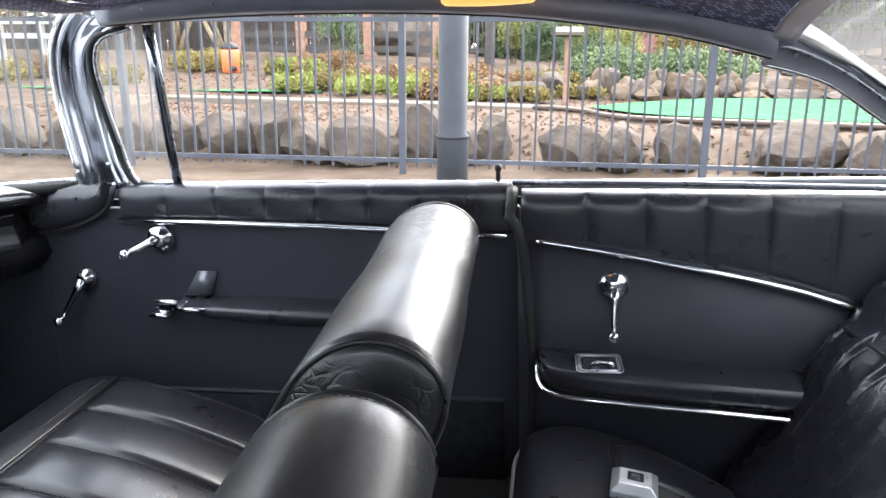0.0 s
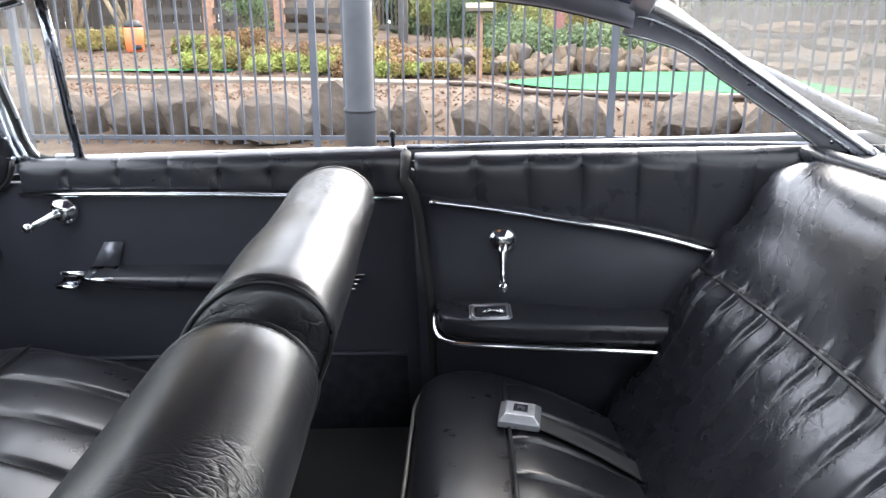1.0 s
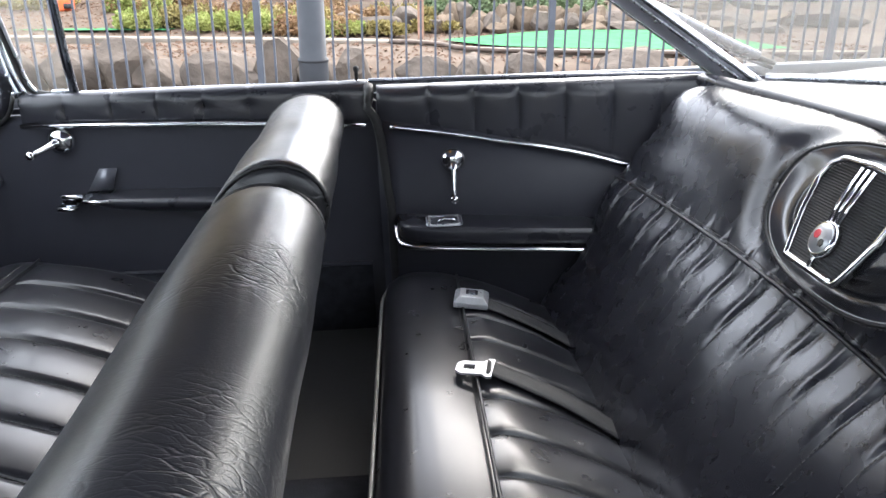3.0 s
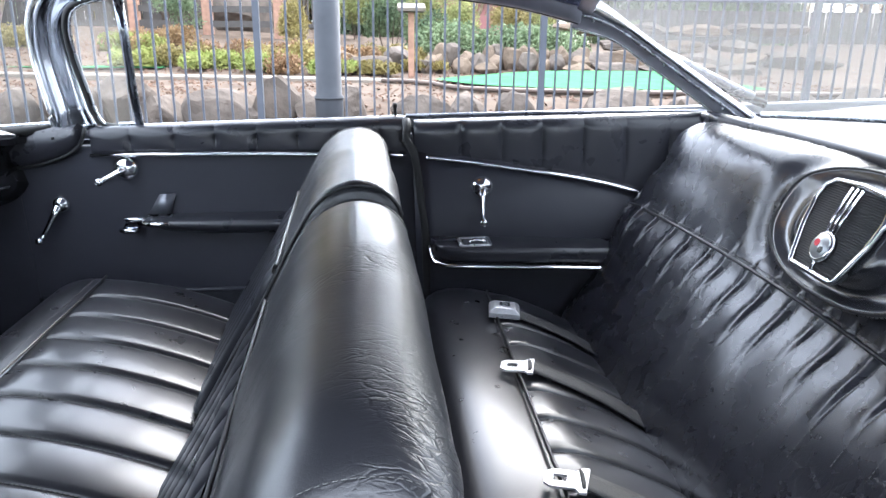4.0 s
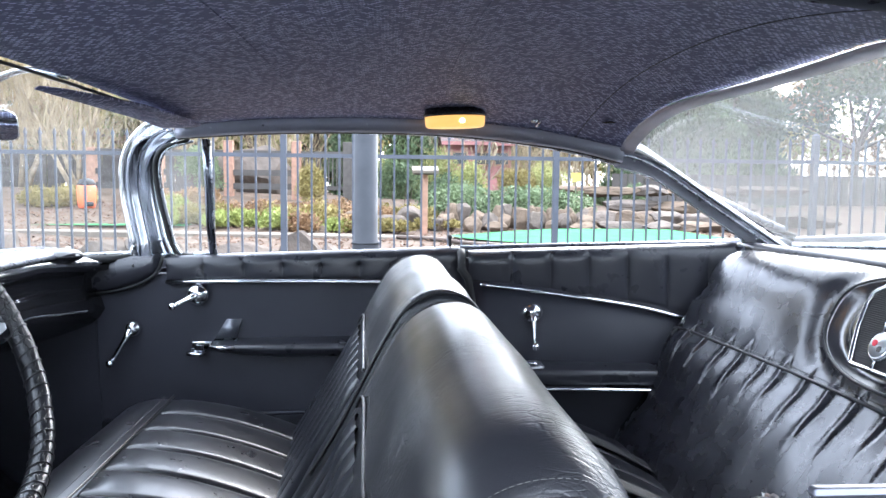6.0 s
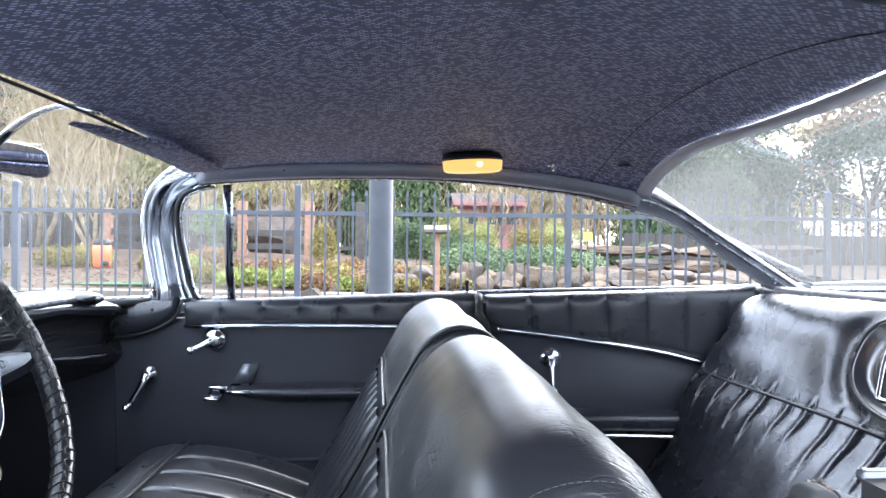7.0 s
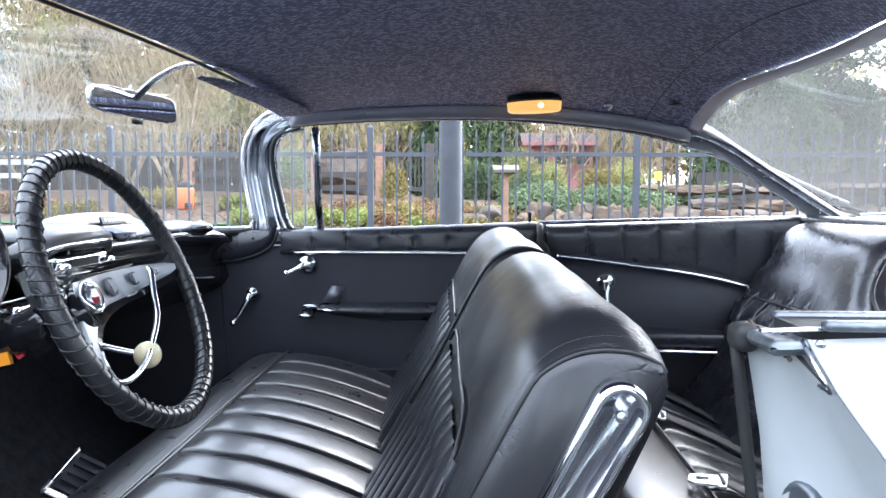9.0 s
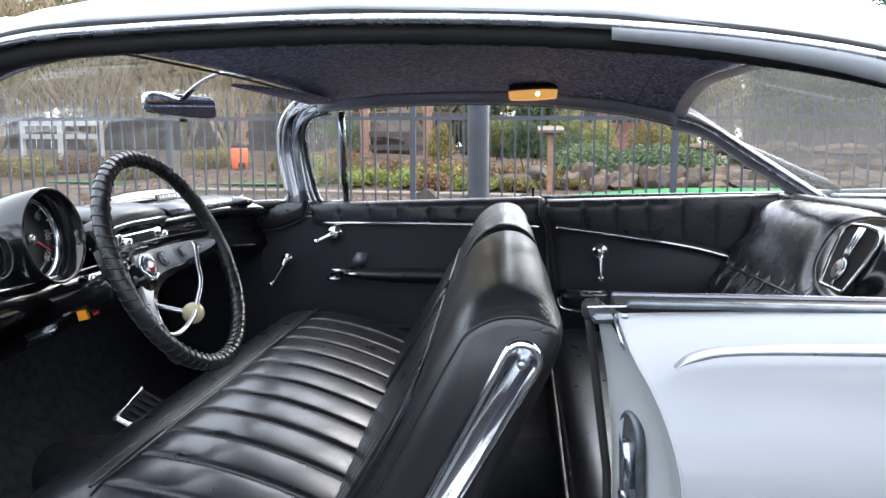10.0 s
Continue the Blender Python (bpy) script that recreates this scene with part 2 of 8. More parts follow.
DIAL = material("dial_black", (0.02, 0.022, 0.022), rough=0.3, var=0.3)
MARK = material("dial_mark_pale", (0.7, 0.72, 0.68), rough=0.5)
RUST = material("rust_stain", (0.16, 0.12, 0.095), rough=0.9, var=0.6, var_scale=60, bump=0.5, bump_scale=200)
WORN = material("worn_dark_metal", (0.10, 0.088, 0.08), rough=0.55, metal=0.4, rough_var=0.15, var=0.5, var_scale=60, bump=0.4, bump_scale=200)
RED = material("red_enamel", (0.55, 0.03, 0.05), rough=0.3, var=0.2)
IVORY = material("ivory_plastic", (0.80, 0.72, 0.45), rough=0.25, coat=0.4, var=0.1)
GRILLE = material("speaker_cloth", (0.035, 0.035, 0.037), rough=0.7, bump=0.6, bump_scale=500)
WEBBING = material("black_belt_webbing", (0.022, 0.022, 0.022), rough=0.65, bump=0.5, bump_scale=600, var=0.3, var_scale=60)
MIRROR = material("mirror_glass", (0.85, 0.86, 0.86), rough=0.02, metal=1.0)
HEADLINER = headliner_material()
PALE_METAL = material("pale_brushed_metal", (0.50, 0.51, 0.53), rough=0.36, metal=0.75, rough_var=0.1, var=0.15, var_scale=30, bump=0.1, bump_scale=200)
AMBER = glow_material("amber_lamp_lens", (0.9, 0.43, 0.10), 0.10)
BULB = glow_material("lit_bulb", (1.0, 0.75, 0.3), 1.3)
GLASS = glass_material("side_glass", 0.06, scale=4)
WIND_GLASS = glass_material("dusty_windscreen", 0.08, scale=1.6, shade=0.26)
# dust, thickened and greyed to paint the veil of reflections and dim the view
REAR_GLASS = glass_material("dusty_veiled_rear_glass", 0.62, scale=1.1, shade=0.12)
FENCE_MAT = material("blue_grey_fence_paint", (0.068, 0.076, 0.094), rough=0.5, spec=0.3, var=0.3, var_scale=3, rough_var=0.1, bump=0.1, bump_scale=40)
POLE_MAT = material("weathered_grey_pole_paint", (0.047, 0.050, 0.056), rough=0.6, spec=0.12, var=0.4, var_scale=5, stain=0.4, stain_scale=9, bump=0.15, bump_scale=30)
ASPHALT = material("grey_asphalt", (0.045, 0.046, 0.050), rough=0.9, spec=0.12, var=0.35, var_scale=3, stain=0.3, stain_scale=0.6, bump=0.5, bump_scale=90)
SOIL = material("sandy_soil", (0.105, 0.079, 0.057), rough=0.95, spec=0.12, var=0.5, var_scale=2.2, tint=(0.058, 0.040, 0.028), stain=0.4, stain_scale=5, bump=0.35, bump_scale=20, dist=0.02)
MULCH = material("red_brown_mulch", (0.15, 0.095, 0.065), rough=0.95, spec=0.12, rand=0.6, var=0.6, var_scale=5)
ROCK = material("grey_basalt_boulder", (0.145, 0.120, 0.098), rough=0.9, spec=0.03, var=1.0, tint=(0.070, 0.060, 0.052), var_scale=4, stain=0.5, stain_scale=2.2, rand=0.4, bump=0.9, bump_scale=14, bump2=0.5, bump2_scale=3, dist=0.02)
ROCK_TAN = material("tan_cut_stone", (0.160, 0.122, 0.088), rough=0.95, spec=0.03, var=0.4, var_scale=5, stain=0.5, stain_scale=3, rand=0.4, bump=0.9, bump_scale=12, dist=0.02)
CONCRETE = material("pale_concrete_kerb", (0.175, 0.15, 0.12), rough=0.85, spec=0.12, var=0.25, var_scale=6, stain=0.3, stain_scale=2, bump=0.4, bump_scale=60)
TURF = material("green_golf_carpet", (0.060, 0.195, 0.078), rough=1.0, spec=0.02, var=0.3, var_scale=3, bump=0.6, bump_scale=250)
WOOD_GREY = material("weathered_grey_boards", (0.105, 0.095, 0.085), rough=0.85, spec=0.12, var=0.4, var_scale=8, rand=0.45, bump=0.4, bump_scale=30)
WOOD_PINK = material("reddish_timber_post", (0.30, 0.18, 0.125), rough=0.8, spec=0.12, var=0.35, var_scale=9, bump=0.3, bump_scale=30)
WHITE_RAIL = material("weathered_white_fence_paint", (0.42, 0.41, 0.38), rough=0.7, var=0.25, var_scale=5, stain=0.3, stain_scale=3)
RED_PAINT = material("red_barn_paint", (0.28, 0.12, 0.11), rough=0.7, var=0.3, var_scale=3, rand=0.2)
ROOF_DARK = material("dark_roof_shingle", (0.09, 0.06, 0.055), rough=0.9, var=0.4, var_scale=5)
BARK = material("pale_bark", (0.36, 0.29, 0.19), rough=0.9, var=0.5, var_scale=6, bump=0.6, bump_scale=30)
BARK_DARK = material("dark_bark", (0.09, 0.065, 0.05), rough=0.95, var=0.4, var_scale=6)
ORANGE = material("orange_plastic", (0.85, 0.16, 0.05), rough=0.4, var=0.15)
AMBER_TAG = material("amber_tag_plastic", (0.9, 0.36, 0.02), rough=0.45, var=0.15)
YELLOW = material("yellow_sign_paint", (0.9, 0.62, 0.05), rough=0.5, var=0.1)
LEAF_DARK = leaf_material("dark_hedge_leaf", (0.077, 0.112, 0.058), (0.141, 0.177, 0.074))
LEAF_IVY = leaf_material("ivy_leaf", (0.122, 0.165, 0.084), (0.205, 0.250, 0.126))
LEAF_LIME = leaf_material("lime_grass", (0.218, 0.268, 0.063), (0.307, 0.293, 0.095))
LEAF_RUST = leaf_material("rusty_shrub_leaf", (0.243, 0.140, 0.076), (0.320, 0.226, 0.100))
LEAF_GOLD = leaf_material("olive_gold_shrub", (0.243, 0.201, 0.068), (0.333, 0.268, 0.095))
LEAF_OLIVE = leaf_material("olive_tree_leaf", (0.256, 0.281, 0.095), (0.435, 0.403, 0.158))
TWIG = material("straw_coloured_twigs", (0.42, 0.34, 0.20), rough=0.9, var=0.5, var_scale=3, rand=0.5)

# ---- building helpers ----
# The car stands a little nose-down: x runs to its tail, y to its passenger side.
CAR = Matrix.Translation((0, 0, 0.91)) @ Matrix.Rotation(radians(-2.2), 4, "Y") @ Matrix.Translation((0, 0, -0.91))
ORIGIN = {}


def thing(name, at, label, category, group="", kind="", car=True):
    """An Empty at the base of a thing, which its parts hang on; part() takes coordinates of the car (or of the world)."""
    ob = new(name)
    ob.empty_display_size = 0.05
    ob.matrix_world = (CAR if car else Matrix()) @ Matrix.Translation(at)
    ORIGIN[ob] = Vector(at)
    return tagged(ob, label, category, group, kind)


def part(name, bm, mat, parent, label="", smooth=True):
    me = bpy.data.meshes.new(name)
    bmesh.ops.remove_doubles(bm, verts=bm.verts, dist=1e-5)
    bmesh.ops.recalc_face_normals(bm, faces=bm.faces)
    bm.to_mesh(me)
    bm.free()
    return part_mesh(name, me, mat, parent, label, smooth)


def part_mesh(name, me, mat, parent, label="", smooth=True):
    me.transform(Matrix.Translation(-ORIGIN[parent]))
    me.materials.append(mat)
    me.polygons.foreach_set("use_smooth", [smooth] * len(me.polygons))
    ob = new(name, me)
    ob.parent = parent
    ORIGIN[ob] = ORIGIN[parent]
    if label:
        ob["label"] = label
    return ob


def soft(ob, width=0.004, segments=2):
    """Rounds the sharp edges of a part."""
    md = ob.modifiers.new("bevel", "BEVEL")
    md.width, md.segments, md.limit_method, md.angle_limit = width, segments, "ANGLE", radians(35)
    md.harden_normals = True
    return ob


def grid(rows, bm=None, close_u=False, close_v=False, caps=False):
    """A sheet of quads through rows of points; close_v joins each row's ends, close_u the first and last rows."""
    bm = bm or bmesh.new()
    vs = [[bm.verts.new(p) for p in r] for r in rows]
    nu, nv = len(vs), len(vs[0])
    for i in range(nu if close_u else nu - 1):
        a, b = vs[i], vs[(i + 1) % nu]
        for j in range(nv if close_v else nv - 1):
            k = (j + 1) % nv
            q = [a[j], a[k], b[k], b[j]]
            if len(set(q)) == 4:
                bm.faces.new(q)
    if caps:
        for r in (vs[0], vs[-1]):
            bm.faces.new(r)
    return bm


def curve(pts, n):
    """n points along a smooth curve through pts, evenly by length."""
    P = [Vector(p) for p in pts]
    out = []
    for i in range(len(P) - 1):
        p0, p1, p2, p3 = P[max(i - 1, 0)], P[i], P[i + 1], P[min(i + 2, len(P) - 1)]
        for k in range(12):
            t = k / 12
            out.append(0.5 * ((2 * p1) + (p2 - p0) * t + (2 * p0 - 5 * p1 + 4 * p2 - p3) * t * t + (3 * p1 - p0 - 3 * p2 + p3) * t ** 3))
    out.append(P[-1])
    d = [0.0]
    for a, b in zip(out, out[1:]):
        d.append(d[-1] + (b - a).length)
    res, j = [], 0
    for i in range(n):
        s = d[-1] * i / (n - 1)
        while j < len(d) - 2 and d[j + 1] < s:
            j += 1
        f = (s - d[j]) / max(1e-9, d[j + 1] - d[j])
        res.append(out[j].lerp(out[j + 1], f))
    return res


def ramp(x, table):
    """Straight lines between the (x, y) pairs of a table."""
    if x <= table[0][0]:
        return table[0][1]
    for (x0, y0), (x1, y1) in zip(table, table[1:]):
        if x <= x1:
            return y0 + (y1 - y0) * (x - x0) / (x1 - x0)
    return table[-1][1]


def tube(pts, radius, seg=8, bm=None, flat=1.0, up=(0, 0, 1), taper=None):
    """A round or flattened bar along pts. flat: its depth along up against its width."""
    P = [Vector(p) for p in pts]
    rows = []
    for i, p in enumerate(P):
        d = (P[min(i + 1, len(P) - 1)] - P[max(i - 1, 0)]).normalized()
        u = Vector(up)
        s = d.cross(u)
        if s.length < 1e-4:
            s = d.cross(Vector((1, 0, 0)))
        s.normalize()
        u = s.cross(d)
        r = radius if taper is None else radius * taper[i]
        rows.append([p + s * r * math.cos(a) + u * r * flat * math.sin(a) for a in (2 * math.pi * k / seg for k in range(seg))])
    return grid(rows, bm, close_v=True, caps=True)


def box(center, size, rot=None, bm=None):
    bm = bm or bmesh.new()
    m = Matrix.Translation(center) @ (rot or Matrix()) @ Matrix.Diagonal((*size, 1))
    bmesh.ops.create_cube(bm, size=1, matrix=m)
    return bm


def disc(center, normal, profile, seg=28, bm=None):
    """A turned shape: profile is rows of (radius, height along the normal)."""
    q = Vector(normal).to_track_quat("Z", "Y").to_matrix()
    c = Vector(center)
    rows = [[c + q @ Vector((r * math.cos(a), r * math.sin(a), h)) for a in (2 * math.pi * k / seg for k in range(seg))] for r, h in profile]
    return grid(rows, bm, close_v=True, caps=True)


def ball(center, radii, sub=3, bm=None):
    bm = bm or bmesh.new()
    bmesh.ops.create_icosphere(bm, subdivisions=sub, radius=1, matrix=Matrix.Translation(center) @ Matrix.Diagonal((*radii, 1)))
    return bm


def pillow(a, b, normal, h, nw=9, depth=0.02, crown=0.5, end=0.25):
    """One stuffed flute between two edge curves: it swells by h along normal and dives at its seams."""
    n = len(a)
    rows = []
    for i in range(n):
        s = i / (n - 1)
        e = min(1.0, s / end, (1 - s) / end) if end else 1.0
        e = math.sin(e * math.pi / 2) ** 0.6
        nv = Vector(normal[i] if isinstance(normal, list) else normal)
        A, B = Vector(a[i]), Vector(b[i])
        row = [A - nv * depth]
        for k in range(nw):
            w = k / (nw - 1)
            f = max(0.0, 1 - (2 * w - 1) ** 2) ** crown
            row.append(A.lerp(B, w) + nv * h * f * (0.35 + 0.65 * e) )
        row.append(B - nv * depth)
        rows.append(row)
    return grid(rows)


def normals_xz(c):
    """Outward normals of a curve that lies in a plane of constant y (to the left of its direction)."""
    out = []
    for i in range(len(c)):
        d = (c[min(i + 1, len(c) - 1)] - c[max(i - 1, 0)])
        v = Vector((-d.z, 0, d.x)).normalized()
        out.append(v)
    return out


def stitches(pts, parent, normal=(0, 0, 1), step=0.007, size=0.0016):
    """A row of single thread stitches along a seam, as one part."""
    c = curve(pts, max(4, int(sum((Vector(b) - Vector(a)).length for a, b in zip(pts, pts[1:])) / step)))
    verts, faces = [], []
    for i in range(0, len(c) - 1):
        p, d = c[i], (c[i + 1] - c[i]) * 0.62
        s = d.cross(Vector(normal)).normalized() * size * 0.5
        u = Vector(normal) * size * 0.6
        k = len(verts)
        verts += [p - s, p + s, p + d + s, p + d - s, p - s * 0.4 + u, p + s * 0.4 + u, p + d + s * 0.4 + u, p + d - s * 0.4 + u]
        faces += [(k + 4, k + 5, k + 6, k + 7), (k, k + 1, k + 5, k + 4), (k + 1, k + 2, k + 6, k + 5), (k + 2, k + 3, k + 7, k + 6), (k + 3, k, k + 4, k + 7)]
    me = bpy.data.meshes.new("stitching")
    me.from_pydata([tuple(v) for v in verts], [], faces)
    return part_mesh("stitching", me, THREAD, parent, "fine grey thread stitching", smooth=False)


def screw(center, normal, parent, r=0.006):
    s = part("screw", disc(center, normal, [(r, 0), (r, 0.001), (r * 0.75, 0.003), (0.0005, 0.0035)], 12), BRUSHED, parent, "small bright screw head")
    return s

# ---- the car: shell ----
YC = -0.03                                            # the car's middle line
RAIL = [(-0.85, 1.235), (-0.78, 1.268), (-0.69, 1.289), (-0.5, 1.299), (-0.24, 1.295), (0.0, 1.281), (0.2, 1.254), (0.41, 1.198), (0.58, 1.092), (0.77, 0.955)]
HALF = [(-0.85, 0.72), (-0.69, 0.715), (0.2, 0.71), (0.42, 0.665), (0.8, 0.68)]


def head_z(x, y):
    """Underside of the roof lining."""
    v = min(1.0, abs(y - YC) / ramp(x, HALF))
    crown = ramp(x, [(-0.7, 0.002), (-0.2, 0.045), (0.4, 0.105), (0.45, 0.115)])
    return ramp(x, RAIL) + 0.012 + crown * (1 - v ** 2.2)


def rear_edge(v):
    """Where the lining ends above the rear glass, across the car (v from -1 to 1)."""
    return ramp(abs(v), [(0, 0.450), (0.12, 0.449), (0.25, 0.441), (0.35, 0.431), (0.45, 0.419), (0.6, 0.404), (0.75, 0.397), (0.9, 0.397), (1.0, 0.402)])


def build_roof():
    body = thing("car_body", (0, 0, 0.45), "white two-door car body shell with bright mouldings", "car body", kind="structure")
    # outer skin of the roof, with its turned-down edge over the drip channel
    drip = [(-0.86, 1.215), (-0.78, 1.262), (-0.70, 1.284), (-0.59, 1.292), (-0.27, 1.290), (0.05, 1.266), (0.345, 1.214), (0.6, 1.12), (0.85, 1.0), (0.95, 0.96)]
    rows = []
    for i in range(40):
        x = -0.745 + 1.215 * i / 39
        row, z0 = [], ramp(x, drip) + 0.012
        crown = ramp(x, [(-0.86, 0.03), (-0.7, 0.045), (-0.3, 0.075), (0.2, 0.105), (0.47, 0.15)])
        for j in range(33):
            v = -math.cos(math.pi * j / 32)
            row.append((x, YC + v * ramp(x, [(-0.86, 0.80), (-0.6, 0.815), (0.2, 0.815), (0.56, 0.79)]), z0 - 0.004 + 0.034 * (1 - abs(v) ** 26) + crown * (1 - abs(v) ** 2.6)))
        rows.append(row)
    ob = part("roof_skin", grid(rows), WHITE_PAINT, body, "glossy white painted roof")
    md = ob.modifiers.new("solid", "SOLIDIFY")
    md.thickness, md.offset = 0.006, -1
    for side in (-1, 1):
        y = YC + side * 0.815
        c = [p for p in curve([(x, y - side * (0.0 if x > -0.8 else 0.01), z) for x, z in drip], 60) if side < 0 or p.x > -0.68]
        part("drip_channel", tube([(p.x, p.y - side * 0.006, p.z + 0.003) for p in c], 0.006, 8), RUBBER, body, "black rubber roof channel")
        part("drip_moulding", tube([(p.x, p.y + side * 0.004, p.z - 0.006) for p in c], 0.006, 8, flat=1.1), BRUSHED, body, "bright drip rail moulding")
        part("weatherstrip", tube([(p.x, p.y - side * 0.022, p.z - (0.018 if side < 0 else 0.0)) for p in c if p.x < 0.9], 0.013 if side < 0 else 0.009, 8), RUBBER, body, "black door weatherstrip")
        part("roof_rail", tube([(p.x, p.y - side * 0.046, p.z - (0.012 if side < 0 else -0.002)) for p in c if p.x < 0.9], 0.017 if side < 0 else 0.012, 8), TRIM_DARK, body, "dark painted roof rail")
    # pale finishing strip over the driver-side rear glass
    c = curve([(0.045, -0.849, 1.254), (0.2, -0.849, 1.231), (0.345, -0.849, 1.196), (0.5, -0.845, 1.135), (0.62, -0.84, 1.075)], 20)
    rows = [[(p.x, p.y - 0.004, p.z + ramp(p.x, [(0.04, 0.006), (0.35, 0.013)])), (p.x, p.y - 0.006, p.z), (p.x, p.y - 0.002, p.z - ramp(p.x, [(0.04, 0.010), (0.35, 0.016)]))] for p in c]
    ob = part("glass_channel_strip", grid(rows), WHITE_PAINT, body, "pale painted glass channel strip")
    ob.modifiers.new("solid", "SOLIDIFY").thickness = 0.006
    return body


BODY = build_roof()


def build_headliner():
    lining = thing("headliner", (0, 0, 1.2), "black embossed vinyl roof lining with glints painted as small pale dashes", "headliner", kind="structure")
    rows = []
    for i in range(41):
        s = i / 40
        row = []
        for j in range(41):
            v = -1 + 2 * j / 40
            x0 = -0.70 + 0.035 * (1 - v * v)
            x1 = rear_edge(v)
            x = x0 + (x1 - x0) * s
            y = YC + v * (ramp(x, HALF))
            row.append((x, y, head_z(x, y)))
        rows.append(row)
    ob = part("lining", grid(rows), HEADLINER, lining)
    md = ob.modifiers.new("solid", "SOLIDIFY")
    md.thickness, md.offset = 0.01, 1
    # three shallow listing seams across, and the front and rear edge trims
    for x0, bow, r_, mat in ((-0.38, 0.0, 0.0014, HEADLINER), (-0.06, 0.0, 0.0014, HEADLINER), (0.290, 0.0, 0.0014, VINYL)):
        c = []
        for v in [k / 12 - 1 for k in range(25)]:
            x = x0 + bow * v * v
            y = YC + v * ramp(x, HALF) * 0.98
            c.append((x, y, head_z(x, y) - 0.0005))
        part("seam", tube(c, r_, 6, flat=0.5), mat, lining, "thin sewn seam across the lining")
    c = [(-0.70 + 0.035 * (1 - v * v), YC + v * 0.71, head_z(-0.69, YC + v * 0.71) - 0.004) for v in [k / 14 - 1 for k in range(29)]]
    part("header_trim", tube(c, 0.004, 8, flat=0.6), VINYL, lining, "narrow lining edge at the windscreen")
    c = [Vector((rear_edge(v) + 0.004, YC + v * 0.665, head_z(rear_edge(v), YC + v * 0.665))) for v in [k / 24 - 1 for k in range(49)]]
    rows = [[p + Vector((-0.004, 0, -0.002)), p + Vector((0.002, 0, -0.007)), p + Vector((0.016, 0, -0.010)), p + Vector((0.026, 0, -0.012)), p + Vector((0.030, 0, -0.008))] for p in c]
    ob = part("rear_edge_trim", grid(rows), SATIN, lining, "satin metal trim round the rear glass")
    ob.modifiers.new("solid", "SOLIDIFY").thickness = 0.004
    for k in (6, 15, 24, 33, 42):
        screw(c[k] + Vector((0.012, 0, -0.0095)), (0, 0, -1), lining, 0.004)
    part("recess", disc((0.335, 0.50, head_z(0.335, 0.5) - 0.002), (0, 0, -1), [(0.017, 0), (0.016, 0.002), (0.004, 0.001)], 4), RUBBER, lining, "small dark hole in the lining")
    return lining


build_headliner()


def build_side_rail():
    """Bright screwed trim that runs over the passenger windows, and down the slanting rear post."""
    rail = thing("window_header_trim", (0, 0.70, 0.95), "satin metal window surround with small screws", "window trim", kind="structure")
    top = [(-0.72, 1.303), (-0.69, 1.305), (-0.5, 1.311), (-0.24, 1.307), (0.0, 1.292), (0.2, 1.264), (0.30, 1.244), (0.41, 1.212)]
    rows = []
    for p in curve([(x, 0.0, z) for x, z in top], 40):
        x, z = p.x, p.z
        yi = YC + ramp(x, HALF) - 0.010
        rows.append([(x, yi + 0.004, z + 0.010), (x, yi, z + 0.001), (x, yi + 0.002, z - 0.012), (x, yi + 0.006, z - 0.026), (x, yi + 0.012, z - 0.0305), (x, yi + 0.026, z - 0.030), (x, yi + 0.04, z - 0.014)])
    ob = part("header_strip", grid(rows), SATIN, rail, "satin metal header strip")
    ob.modifiers.new("solid", "SOLIDIFY").thickness = 0.004
    c = curve([(x, YC + ramp(x, HALF) + 0.0, z - 0.0300) for x, z in top], 40)
    part("bright_lip", tube(c, 0.0022, 6), CHROME, rail, "thin bright lower lip")
    c = curve([(x, YC + ramp(x, HALF) + 0.020, z - 0.032) for x, z in top], 40)
    part("glass_seal", tube(c, 0.005, 6), RUBBER, rail, "thin black glass seal")
    # slanting rear post: a broad band between the side glass and the rear glass
    outer = curve([(0.40, 0.675, 1.172), (0.50, 0.675, 1.140), (0.58, 0.675, 1.086), (0.68, 0.672, 1.016), (0.775, 0.668, 0.948)], 24)
    inner = curve([(0.405, 0.628, 1.235), (0.455, 0.636, 1.230), (0.562, 0.645, 1.156), (0.715, 0.65, 1.050), (0.875, 0.65, 0.940)], 24)
    rows = []
    for a, b in zip(outer, inner):
        rows.append([a + Vector((0.004, 0.02, -0.004)), a, a.lerp(b, 0.15) + Vector((0, -0.010, 0)), a.lerp(b, 0.5) + Vector((0, -0.018, 0)), a.lerp(b, 0.62) + Vector((0, -0.016, 0.0)), b + Vector((0, 0.012, 0))])
    ob = part("rear_post_cover", grid(rows), SATIN, rail, "satin grey rear post cover")
    ob.modifiers.new("solid", "SOLIDIFY").thickness = 0.004
    part("bright_edge", tube([a.lerp(b, 0.70) + Vector((0, -0.014, 0)) for a, b in zip(outer, inner)], 0.008, 8, flat=0.8), CHROME, rail, "polished edge strip")
    part("post_bead", tube([a.lerp(b, 0.40) + Vector((0, -0.018, 0)) for a, b in zip(outer, inner)], 0.004, 6), BRUSHED, rail)
    part("rear_seal", tube([a + Vector((0, 0.006, -0.002)) for a in outer], 0.004, 6), CHROME, rail, "thin bright seal")
    for x in (-0.63, -0.50, -0.24, 0.04, 0.21):
        z = ramp(x, top)
        screw((x, YC + ramp(x, HALF) - 0.0085, z - 0.013), (0, -1, -0.1), rail, 0.0048)
    for k in (2, 12, 21):
        p = outer[k].lerp(inner[k], 0.3) + Vector((0, -0.017, 0))
        screw(p, (0, -1, -0.1), rail, 0.0045)
    return rail


build_side_rail()


